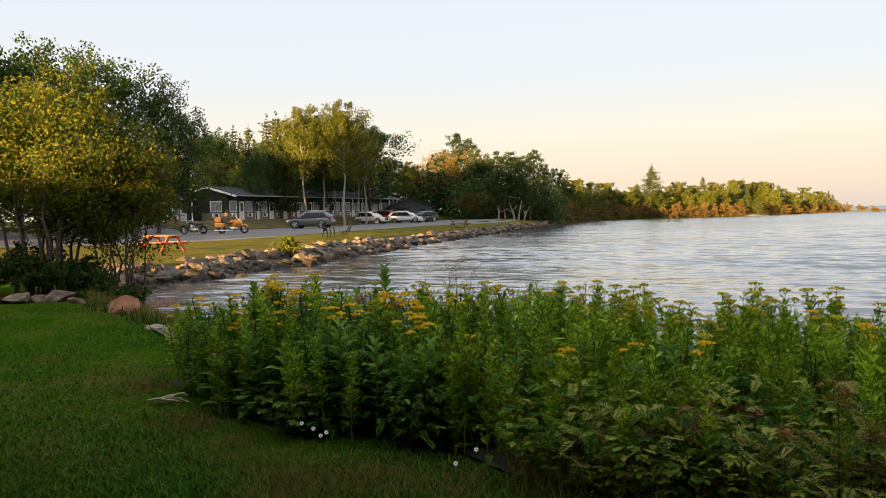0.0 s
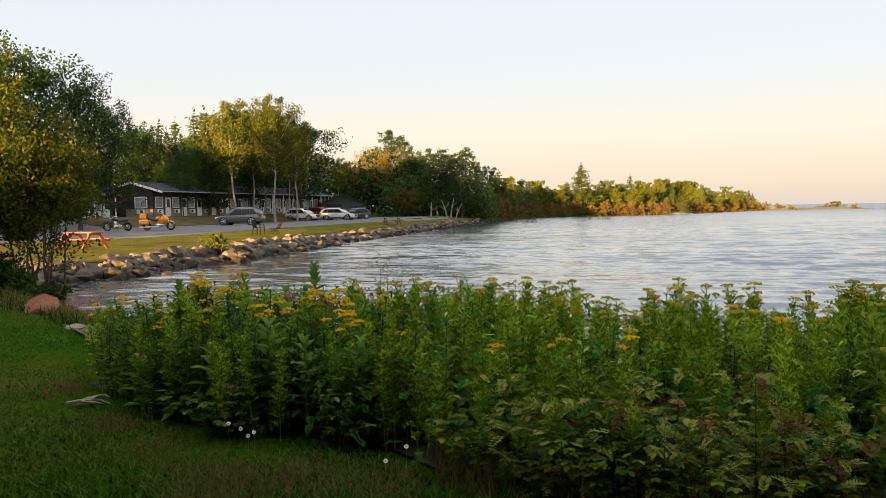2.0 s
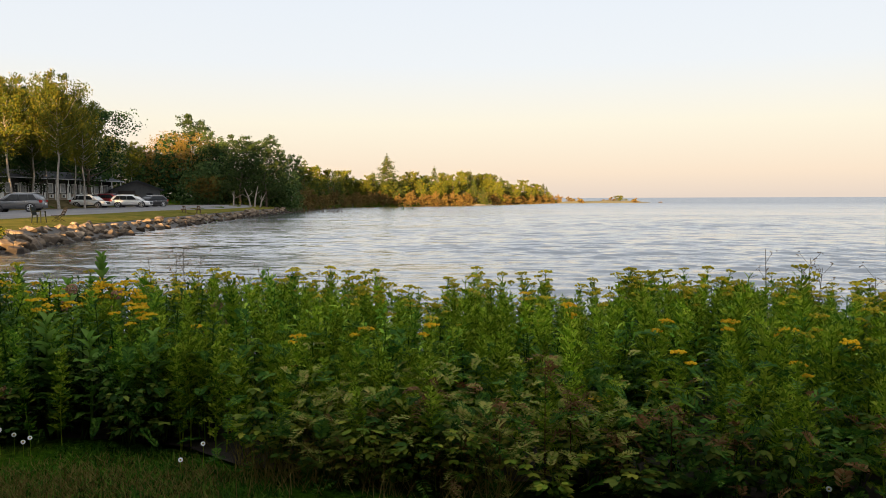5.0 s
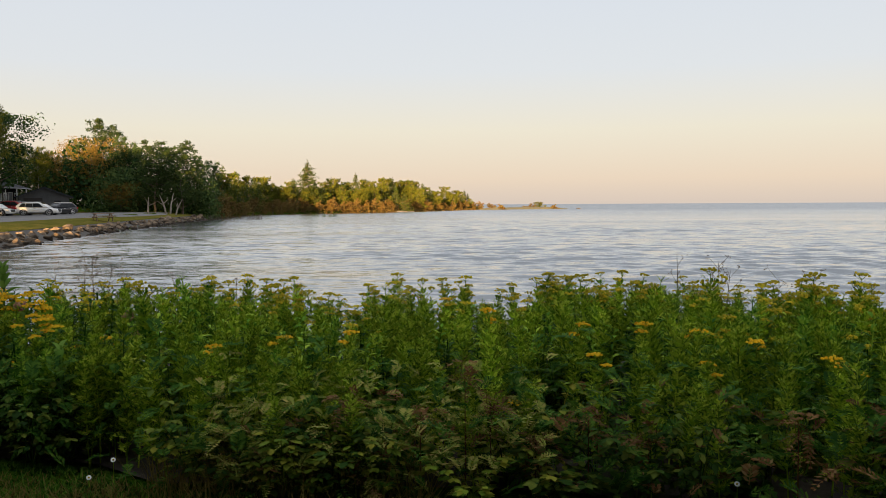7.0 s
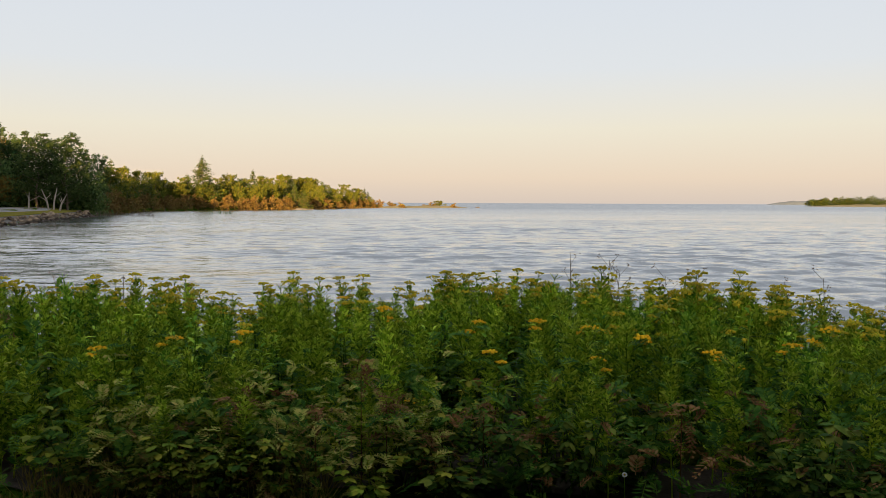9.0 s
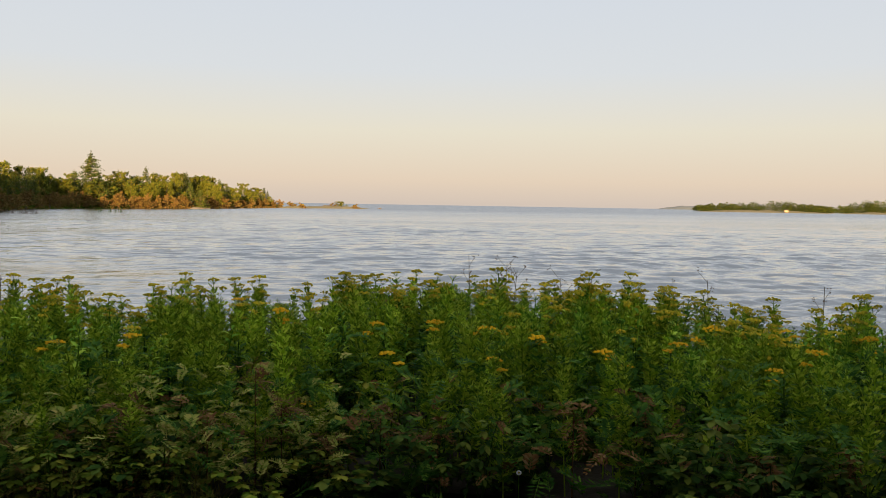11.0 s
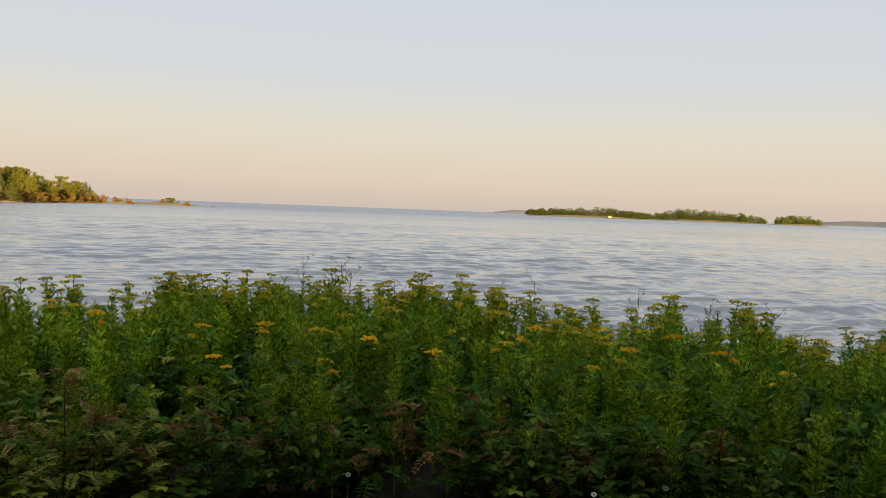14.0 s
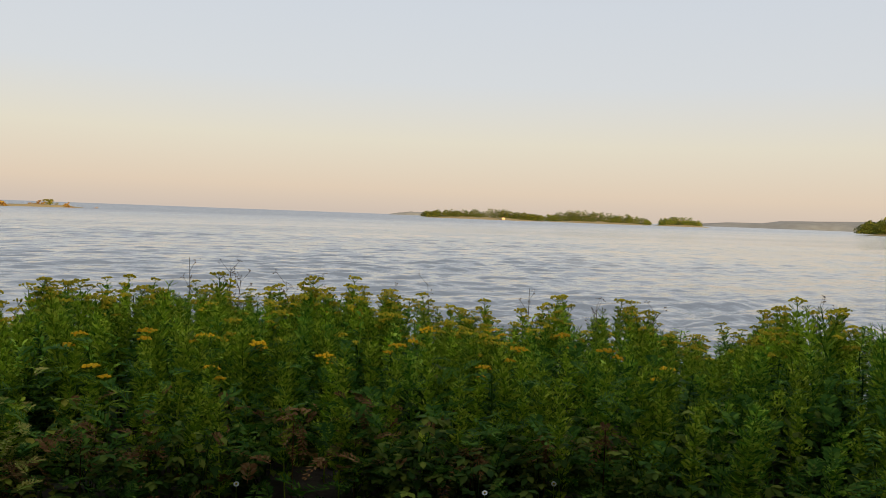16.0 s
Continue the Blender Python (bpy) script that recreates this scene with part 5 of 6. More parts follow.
boulder(*polar(-21.75, 15.6), 0.66, ROCKS[2], M["rock_red"], 1.15, 20, "rounded reddish granite boulder at the lawn's edge")
for az, d, s, k, tall in ((-29.5, 18.4, 1.1, 1, 0.7), (-28.0, 18.2, 0.8, 3, 0.75), (-26.8, 18.3, 0.75, 4, 0.6), (-25.6, 18.0, 1.0, 5, 0.65), (-24.4, 17.4, 0.8, 6, 0.55),
                          (-23.5, 17.0, 0.75, 7, 0.55), (-22.7, 16.4, 0.6, 8, 0.6), (-30.8, 18.8, 0.9, 9, 0.7), (-20.2, 17.5, 0.6, 0, 0.6)):
    boulder(*polar(az, d), s * 0.72, ROCKS[k], None, tall, az * 9, "grey lichened boulder lying at the lawn's edge")
for az, d, s, k in ((-19.6, 12.9, 0.5, 1), (-18.7, 12.4, 0.42, 5), (-18.0, 11.9, 0.55, 3), (-17.2, 11.5, 0.5, 7), (-19.0, 13.6, 0.45, 9), (-17.6, 12.6, 0.4, 2), (-16.9, 10.9, 0.42, 4)):
    boulder(*polar(az, d), s, ROCKS[k], M["rock_pale"], 0.5, az * 31, "flat pale stone at the water's edge")

# ---------------------------------------------------------------- inlet: bleached trunks, snags and reeds
_rs = np.random.default_rng(9)


def dead_trunk(az, d, tall, lean):
    root = thing("dead_tree", "bleached leafless trunk standing by the bank", "dead tree", "bleached trunks")
    a, b = np.array((0, 0, -0.2)), np.array((lean, 0, tall))
    mid = a * 0.5 + b * 0.5 + np.array((-lean * 0.2, 0, 0))
    part("trunk", make_mesh("trunk", *tube([a, mid, b], [0.13, 0.10, 0.03], 6)), M["bark_dead"], root, smooth=True)
    for k in range(3):
        s = mid * (0.7 + 0.25 * k)
        e = s + np.array((_rs.normal() * 0.6, _rs.normal() * 0.4, 0.7))
        part("limb", make_mesh("limb", *tube([s, e], [0.045, 0.012], 5)), M["bark_dead"], root)
    x, y = polar(az, d)
    root.matrix_basis = pose(x, y, high(x, y), 0, 0, _rs.uniform(-40, 40))


for az, d, tall, lean in ((5.15, 119, 2.7, -1.0), (5.4, 120, 3.0, 0.6), (5.75, 119, 2.3, 1.0), (4.0, 121, 2.2, 0.1), (7.9, 132, 4.6, 0.1)):
    dead_trunk(az, d, tall, lean)


def sticks(name, label, category, spots, material, tall, r, tilt):
    v, f = [], []
    for az, d in spots:
        x, y = polar(az, d)
        a = np.array((x, y, WATER_Z - 0.3))
        b = a + np.array((_rs.normal() * tilt, _rs.normal() * tilt, 0.3 + tall * _rs.uniform(0.4, 1.1)))
        v.append(tube([a, (a + b) / 2 + _rs.normal(size=3) * 0.03, b], [r, r * 0.8, r * 0.4], 4))
    return tagged(part(name, make_mesh(name, *join(v)), material), label, category, kind="stuff")


sticks("dead_snags", "dark bare snags standing in the shallow inlet", "snags",
       [(_rs.uniform(7.9, 9.1), _rs.uniform(122, 130)) for _ in range(26)] + [(_rs.uniform(9.7, 11.6), _rs.uniform(126, 131)) for _ in range(34)], M["bark"], 0.75, 0.045, 0.35)
sticks("reeds", "tuft of dark reeds growing in the lake", "reeds", [(_rs.uniform(15.0, 16.6), _rs.uniform(148, 151)) for _ in range(40)], M["leaf_dark"], 0.9, 0.03, 0.1)

# ---------------------------------------------------------------- islands and far shores
M["isle_ground"] = surface("grassy_rock_shore", (0.085, 0.08, 0.034), (0.15, 0.13, 0.065), 0.15, 0.95, 0, 0.3, 2.0)
# the hills' blue-grey has the distant air haze painted into it
M["hill"] = surface("haze_tinted_hills", (0.075, 0.10, 0.125), (0.105, 0.13, 0.15), 0.01, 1.0, 0, 0, 0.05)
M["sand"] = surface("pale_sand", (0.17, 0.14, 0.10), (0.24, 0.20, 0.15), 0.4, 0.95, 0, 0.3, 8.0)


def mound(name, a, b, half, tall, material, label, category, seed=0, kind="structure"):
    """A low island between two places, half as wide as half, with an uneven top."""
    a, b = np.array(a), np.array(b)
    t = (b - a) / np.linalg.norm(b - a)
    nrm = np.array((-t[1], t[0]))
    rng = np.random.default_rng(seed)
    n, k = 25, 9
    v = []
    for i in range(n):
        s = i / (n - 1)
        w = half * (max(0.0, 1 - abs(2 * s - 1) ** 3) ** 0.5) * rng.uniform(0.8, 1.1)
        hh = tall * (max(0.02, 1 - abs(2 * s - 1) ** 2.2)) * rng.uniform(0.75, 1.1)
        for j in range(k):
            u = 2 * j / (k - 1) - 1
            p = a + (b - a) * s + nrm * w * u
            v.append((*p, WATER_Z - 0.3 + (hh + 0.3) * (1 - u * u)))
    f = [(i * k + j, i * k + j + 1, (i + 1) * k + j + 1, (i + 1) * k + j) for i in range(n - 1) for j in range(k - 1)]
    return tagged(part(name, make_mesh(name, v, f), material, smooth=True), label, category, kind=kind)


def woods(name, az0, az1, d, profile, label, seed, leaf=0.9, density=140, material="needle"):
    """Far woods as one mass of clumps: tree by tree along a strip, tops following the profile of elevations."""
    rng = np.random.default_rng(seed)
    pts = []
    for _ in range(int((az1 - az0) * density / 6)):
        az = rng.uniform(az0, az1)
        dd = d + rng.uniform(0, 22)
        top = EYE + dd * math.tan(radians(float(np.interp(az, [p[0] for p in profile], [p[1] for p in profile])))) * rng.choice([0.5, 0.7, 0.85, 1.05]) * rng.uniform(0.85, 1.05)
        top = max(top, 2.0)
        x, y = polar(az, dd)
        w = rng.uniform(2.6, 5.2)
        n = 130
        u = rng.random(n)
        crown = np.sin(math.pi * np.clip(0.22 + 0.76 * u, 0, 1)) ** 0.6
        r = w * crown * rng.random(n) ** 0.4
        ang = rng.uniform(0, 2 * math.pi, n)
        pts.append(np.stack([x + r * np.cos(ang), y + r * np.sin(ang), 0.2 + u * (top - 0.2)], -1))
    me = make_mesh(name, *leaves(np.vstack(pts), leaf, rng, 0.75))
    return tagged(part(name, me, M[material]), label, "woods", kind="stuff")


mound("islet", polar(27.2, 322), polar(33.0, 342), 7, 1.0, M["isle_ground"], "low grassy islet off the wooded point", "islet", 1)
mound("islet", polar(26.6, 306), polar(28.9, 318), 4, 0.9, M["isle_ground"], "low rocky spit at the tip of the point", "islet", 2)
_k = place(far_a, 30.85, 338, 0.16, 9.2, 40, 1.6)
tagged(_k, "small round bush on the grassy islet")
for az, el in ((27.6, 0.02), (28.3, -0.05), (31.8, -0.08), (30.2, -0.02)):
    tagged(place(far_c, az, 334 if az > 29 else 312, el, 3.1, az * 50, 1.6), "low green shrub on the grassy islet")
boulder(*polar(33.6, 343), 2.2, ROCKS[3], None, 0.5, 0, "dark rock showing above the water", 0.3, z=WATER_Z)
mound("sand_bank", polar(20.5, 228), polar(22.1, 237), 2.0, 0.45, M["sand"], "pale sandy bank below the woods", "sand", 3)
tagged(place(far_b, 21.4, 233, 0.75, 10.0, 10, 1.3), "small yellow-lit spruce on the sand bank")

IS = 800
mound("island", polar(55.3, IS), polar(64.2, IS), 24, 2.2, M["isle_ground"], "long low island with sunlit grassy shore", "island", 4)
woods("island_woods", 55.6, 64.0, IS - 4, [(55.5, 0.28), (57, 0.45), (59, 0.52), (61, 0.62), (62, 0.5), (63, 0.35), (64, 0.25)], "sunlit mixed woods on the long island", 11)
mound("island", polar(64.0, IS + 30), polar(71.6, IS + 30), 24, 2.2, M["isle_ground"], "wooded island with a rounded crown", "island", 5)
woods("island_woods", 64.2, 71.2, IS + 26, [(64, 0.3), (65.2, 0.55), (66.2, 0.72), (68, 0.62), (70, 0.5), (71.2, 0.25)], "dense green woods on the rounded island", 12)
mound("island", polar(71.5, IS + 60), polar(75.3, IS + 60), 20, 2.0, M["isle_ground"], "small wooded island", "island", 6)
woods("island_woods", 71.9, 74.6, IS + 56, [(71.8, 0.3), (72.8, 0.48), (74, 0.45), (74.7, 0.25)], "woods on the small island", 13)
mound("island", polar(84.2, 520), polar(96, 520), 20, 2.0, M["isle_ground"], "near wooded island shore", "island", 7)
woods("island_woods", 84.4, 95, 516, [(84.3, 0.4), (85.2, 0.8), (90, 1.3), (95, 1.3)], "green woods on the near island shore", 14)
mound("far_shore", polar(53.0, 2600), polar(57.5, 2600), 60, 13, M["hill"], "low far shore tinted with painted haze", "far shore", 8)
mound("far_shore", polar(73.0, 2400), polar(99, 2500), 150, 26, M["hill"], "low wooded hills on the far shore, haze painted into their colour", "hills", 9)
_x, _y = polar(61.2, IS - 24)
cottage = thing("cottage", "tiny white cottage on the island shore", "cottage")
cottage.matrix_basis = pose(_x, _y, WATER_Z + 1.4, 0, 0, -60) @ Matrix.Diagonal((0.7, 0.7, 0.7, 1))
part("wall", boxed(-2.2, 2.2, -1.8, 1.8, -1.2, 1.5), M["wall_beige"], cottage)
part("roof", loft([[(x, -2.1, 1.503), (x, 0, 2.4), (x, 2.1, 1.503)] for x in (-2.5, 2.5)]), M["roof_dark"], cottage)

# ---------------------------------------------------------------- flower bed along the shore
M["tansy"] = leafy("tansy_foliage", (0.060, 0.125, 0.008), (0.23, 0.37, 0.018), (0.54, 0.62, 0.06), 0.38, 0.7)
M["tansy_deep"] = leafy("deep_green_tansy", (0.026, 0.090, 0.010), (0.12, 0.25, 0.018), (0.36, 0.48, 0.05), 0.34, 0.7)
M["tansy_head"] = leafy("tansy_heads", (0.20, 0.20, 0.014), (0.32, 0.27, 0.015), (0.46, 0.33, 0.014), 0.15, 0.8)
M["orange_head"] = leafy("orange_yellow_heads", (0.42, 0.23, 0.006), (0.58, 0.32, 0.008), (0.50, 0.35, 0.015), 0.15, 0.8)
M["milkweed"] = leafy("milkweed_leaves", (0.10, 0.20, 0.030), (0.15, 0.27, 0.045), (0.20, 0.32, 0.06), 0.5, 0.5)
M["pink_head"] = leafy("faded_pink_flowers", (0.30, 0.15, 0.10), (0.42, 0.22, 0.14), (0.34, 0.20, 0.10), 0.2, 0.8)
M["bramble"] = leafy("bramble_leaves", (0.016, 0.046, 0.008), (0.036, 0.078, 0.011), (0.15, 0.175, 0.025), 0.25, 0.6)
M["dry_leaf"] = leafy("dry_brown_leaves", (0.10, 0.05, 0.02), (0.17, 0.085, 0.03), (0.22, 0.14, 0.06), 0.2, 0.8)
M["dry_stem"] = surface("dry_stem", (0.10, 0.07, 0.05), (0.17, 0.12, 0.08), 20, 0.9)
M["petal"] = plain("white_petals", (0.86, 0.86, 0.83), 0.7)
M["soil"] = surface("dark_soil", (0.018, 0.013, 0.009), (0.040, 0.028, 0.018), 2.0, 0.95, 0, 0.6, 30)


def frame_of(d):
    d = np.asarray(d, dtype=float)
    d = d / (np.linalg.norm(d) + 1e-9)
    s = np.cross(d, (0, 0, 1.0))
    if np.linalg.norm(s) < 1e-3:
        s = np.array((1.0, 0, 0))
    s = s / np.linalg.norm(s)
    return d, s, np.cross(s, d)


def frond(base, d, length, pairs, width, droop, rng):
    """A feathery leaf: pairs of narrow leaflets along a drooping midrib."""
    d, s, up = frame_of(d)
    v, f = [], []
    for k in range(1, pairs + 1):
        t = k / pairs
        p = base + d * length * t - np.array((0, 0, 1)) * droop * length * t * t
        l = width * (math.sin(math.pi * (0.12 + 0.80 * t)) ** 0.8) * rng.uniform(0.85, 1.15)
        w = length / pairs * 0.46
        for side in (-1, 1):
            q = s * side * 0.86 + d * 0.5 + up * rng.normal() * 0.12
            a = len(v)
            v += [p - d * w * 0.4, p + q * l * 0.55 - d * w, p + q * l, p + q * l * 0.5 + d * w]
            f.append((a, a + 1, a + 2, a + 3))
    a = len(v)
    tip = base + d * length * 1.08 - np.array((0, 0, 1)) * droop * length
    v += [base - s * 0.002, base + s * 0.002, tip + s * 0.001, tip - s * 0.001]
    f.append((a, a + 1, a + 2, a + 3))
    return v, f


def blade_leaf(base, d, length, width, droop, fold=0.25):
    """A broad pointed leaf of six faces, folded along its midrib and drooping."""
    d, s, up = frame_of(d)
    v, f = [], []
    for t, w in ((0.0, 0.08), (0.3, 0.85), (0.62, 0.9), (1.0, 0.03)):
        p = base + d * length * t - np.array((0, 0, 1)) * droop * length * t * t
        v += [p - s * width * w * 0.5 + up * width * w * fold, p, p + s * width * w * 0.5 + up * width * w * fold]
    for i in range(3):
        for j in range(2):
            a = i * 3 + j
            f.append((a, a + 1, a + 4, a + 3))
    return v, f


def bead(c, r, h=0.6):
    c = np.asarray(c)
    v = [c + (x * r, y * r, 0) for x, y in ((-1, -0.4), (0.4, -1), (1, 0.4), (-0.4, 1))] + [c + (x * r * 0.6, y * r * 0.6, r * h) for x, y in ((-1, -0.4), (0.4, -1), (1, 0.4), (-0.4, 1))]
    f = [(4, 5, 6, 7)] + [(k, (k + 1) % 4, 4 + (k + 1) % 4, 4 + k) for k in range(4)]
    return v, f


def tansy_arrays(seed, heads=4, upper=False):
    """A tansy a metre tall: stem, feathery leaves up to the top, and flat clusters of button heads. Returns foliage and the clusters."""
    rng = np.random.default_rng(seed)
    green, clusters = [], []
    lean = rng.normal(size=2) * 0.04
    stem = lambda z: np.array((lean[0] * z * z, lean[1] * z * z, z))
    green.append(tube([stem(z) for z in (-0.05, 0.35, 0.7, 0.96)], [0.006, 0.005, 0.0042, 0.003], 3))
    n = 40
    for i in range(n):
        z = 0.12 + 0.80 * (i / n) ** 0.72
        if upper and z < 0.26:
            continue
        a = i * 2.4 + rng.random() * 0.5
        l = np.interp(z, [0.1, 0.55, 0.96], [0.15, 0.130, 0.085]) * rng.uniform(0.85, 1.2)
        rise = rng.uniform(0.8, 1.5) + 0.7 * z
        green.append(frond(stem(z), (math.cos(a), math.sin(a), rise), l, 5 if z < 0.7 else 4, l * 0.36, rng.uniform(0.35, 0.75), rng))
    for i in range(heads):
        a = i * 2.4 + rng.random()
        if i == 0:
            c, wide, m = stem(1.0), rng.uniform(0.048, 0.064), 14
        else:
            c = stem(0.985 - 0.05 * i * rng.uniform(0.5, 1.2)) + np.array((math.cos(a), math.sin(a), 0)) * rng.uniform(0.05, 0.10)
            wide, m = rng.uniform(0.028, 0.048), int(rng.integers(7, 10))
        z = c[2] - rng.uniform(0.10, 0.18)
        green.append(tube([stem(z), (stem(z) + c * 2) / 3 + (0, 0, -0.02), c - (0, 0, 0.025)], [0.0028, 0.0024, 0.002], 3))
        top = []
        for k in range(m):
            b = k * 2.4
            q = c + np.array((math.cos(b), math.sin(b), 0)) * wide * math.sqrt((k + 0.3) / m) + (0, 0, rng.normal() * 0.004 - 0.012 * (k + 0.3) / m)
            top.append(bead(q, rng.uniform(0.010, 0.014), 1.0))
            if k % 2 == 0:
                green.append(tube([c - (0, 0, 0.04), q], [0.0018, 0.0014], 3))
        clusters.append(join(top))
    return join(green), clusters


TANSY = [tansy_arrays(200 + i, 3 + i % 3) for i in range(8)]
TANSY_UP = [tansy_arrays(200 + i, 3 + i % 3, True) for i in range(8)]
TANSY_ME = [(make_mesh("foliage", *g), [make_mesh("flower_head", *c) for c in t]) for g, t in TANSY]
BLOOM_ME = [[make_mesh("flower_head", *c) for c in t] for g, t in TANSY]
DEEP_ME = [make_mesh("foliage", *g) for g, t in TANSY]
for g in DEEP_ME:
    g.materials.append(M["tansy_deep"])
for (g, t), b in zip(TANSY_ME, BLOOM_ME):
    g.materials.append(M["tansy"])
    for c in t:
        c.materials.append(M["tansy_head"])
    for c in b:
        c.materials.append(M["orange_head"])

FRONT = ([-20, -17.5, -15, -12, -4, 2, 5, 20, 40, 66, 95], [8.6, 7.2, 6.5, 5.9, 5.45, 5.0, 4.55, 4.22, 4.15, 4.15, 4.15])
SKYLINE = [(-18.5, -6.0), (-15.2, -4.9), (-12.1, -4.6), (-9.0, -4.7), (-5.8, -4.9), (-2.6, -5.2), (0.6, -5.4), (3.4, -5.1), (6.2, -5.0), (10.5, -5.6), (14.4, -5.8), (17.4, -6.7),
           (19.6, -6.7), (21.3, -5.5), (23.1, -6.9), (25.5, -5.6), (28.7, -7.2), (31.4, -5.8), (35.4, -5.5), (40.8, -5.1), (45.1, -6.0), (50.5, -5.2), (55.5, -6.6),
           (59.3, -6.7), (62.3, -7.1), (65.5, -6.1), (68.9, -5.9), (73.9, -6.6), (75.4, -8.4), (78.2, -6.6), (80.6, -5.3), (84, -5.2), (95, -5.5)]


def skyline(az):
    return float(np.interp(az, [a for a, _ in SKYLINE], [e for _, e in SKYLINE]))


def front(az):
    return float(np.interp(az, *FRONT))


def canopy(az, r):
    """How high the plants' tops reach at a place in the bed."""
    full = EYE + r * math.tan(radians(skyline(az)))
    rel = np.clip((r - front(az)) / 1.7, 0, 1)
    low = float(np.interp(az, [-2, 6, 14, 30, 36], [0.66, 0.58, 0.50, 0.50, 0.62]))
    return full * (low + (1 - low) * rel ** 0.7)


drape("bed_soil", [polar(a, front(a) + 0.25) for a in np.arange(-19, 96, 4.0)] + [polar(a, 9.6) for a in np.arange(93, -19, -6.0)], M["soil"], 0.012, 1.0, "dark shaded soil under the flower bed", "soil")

_rb = np.random.default_rng(31)
_thicket_g, _thicket_d, _thicket_t, _thicket_o, _n_things = [], [], [], [], 0


def lush_end(az):
    """Whether the bed grows dark and rank at this bearing: at both its ends, not in the thin sunny middle."""
    return _rb.random() < float(np.interp(az, [-8, 2, 9, 27, 36, 90], [0.6, 0.3, 0.05, 0.05, 0.3, 0.3]))



_spots = []
for i in range(1120):
    az = _rb.uniform(-18.5, 90)
    r = math.sqrt(_rb.uniform(front(az) ** 2, max(8.0, front(az) + 1.8) ** 2))
    _spots.append((az, r))
for az, r in _spots:
    if az < -2 and _rb.random() < 0.15 or az > 33 and r - front(az) < 0.85 and _rb.random() < 0.6:
        continue
    x, y = polar(az, r)
    z = high(x, y)
    gappy = 1.0 if 12 < az < 31 or az > 53 else 0.6
    tall_one = _rb.random() < 0.2
    top = canopy(az, r) + (_rb.normal() * 0.025 + 0.02 if tall_one else -0.06 - abs(_rb.normal()) * 0.10 * gappy)
    h = max(0.3, top - z)
    k = int(_rb.integers(8))
    spin, tilt = _rb.uniform(0, 360), _rb.normal(size=2) * 5
    wide = min(1.25, max(0.85, h)) * _rb.uniform(0.9, 1.15)
    m = pose(x, y, z + 0.02, tilt[0], tilt[1], spin) @ Matrix.Diagonal((wide, wide, h, 1))
    mid = 1.2 < r - front(az) < 2.6
    if mid and _n_things < 290 and -18 < az < 88 and _rb.random() < 0.62:
        plant = tagged(part("tansy", DEEP_ME[k] if lush_end(az) else TANSY_ME[k][0], None), "tall green tansy with feathery leaves and flat flower heads", "tansy", "tansy in the shore bed")
        plant.matrix_basis = m
        if r - front(az) < 1.75 and _rb.random() < 0.7:
            heads = []
        elif _rb.random() < 0.6:
            heads = [0, 1]
        else:
            heads = range(9)
        for c in (c for i, c in enumerate(BLOOM_ME[k] if (_rb.random() < (0.45 if az < -1 else 0.02)) else TANSY_ME[k][1]) if i in heads):
            part("flower_head", c, None, plant, "flat cluster of small yellow buttons")
        _n_things += 1
    else:
        mm = np.array(m)
        (gv, gf), clusters = (TANSY_UP if r - front(az) > 2.0 else TANSY)[k]
        (_thicket_d if lush_end(az) else _thicket_g).append((gv @ mm[:3, :3].T + mm[:3, 3], gf))
        if r - front(az) > 1.7 and (tall_one or _rb.random() < 0.16):
            for tv, tf in clusters:
                (_thicket_o if az < -1.5 and _rb.random() < 0.7 else _thicket_t).append((tv @ mm[:3, :3].T + mm[:3, 3], tf))
for i in range(20):
    az = _rb.uniform(-17.5, 0.5)
    r = front(az) + _rb.uniform(0.5, 2.3)
    x, y = polar(az, r)
    z = high(x, y)
    h = max(0.3, canopy(az, r) * _rb.uniform(0.9, 1.04) - z)
    mm = np.array(pose(x, y, z, 0, 0, _rb.uniform(0, 360)) @ Matrix.Diagonal((1.15, 1.15, h, 1)))
    for tv, tf in TANSY[int(_rb.integers(8))][1]:
        _thicket_o.append((tv @ mm[:3, :3].T + mm[:3, 3], tf))
thicket = tagged(part("tansy_thicket", make_mesh("tansy_thicket", *join(_thicket_g)), M["tansy"]), "dense mass of green tansy stems in the shore bed", "tansy thicket", kind="stuff")
part("dark_stems", make_mesh("dark_stems", *join(_thicket_d)), M["tansy_deep"], thicket, "rank deep green stems")
part("flower_heads", make_mesh("flower_heads", *join(_thicket_t)), M["tansy_head"], thicket, "small olive-yellow button heads")
part("bloom_heads", make_mesh("bloom_heads", *join(_thicket_o)), M["orange_head"], thicket, "orange-yellow button heads in full bloom")


def goldenrod_arrays(seed):
    """A leafy upright stem a metre tall with many lance-shaped leaves."""
    rng = np.random.default_rng(seed)
    g = [tube([(0, 0, -0.03), (0.01, 0, 0.5), (0, 0.01, 0.97)], [0.005, 0.0045, 0.003], 3)]
    n = 34
    for i in range(n):
        z = 0.12 + 0.86 * i / n
        a = i * 2.4 + rng.random() * 0.4
        l = np.interp(z, [0.1, 0.5, 1.0], [0.12, 0.135, 0.07]) * rng.uniform(0.85, 1.2)
        g.append(blade_leaf(np.array((0, 0, z)), (math.cos(a), math.sin(a), rng.uniform(0.3, 0.9) + 0.6 * z), l, l * 0.24, 0.45, 0.2))
    return join(g)


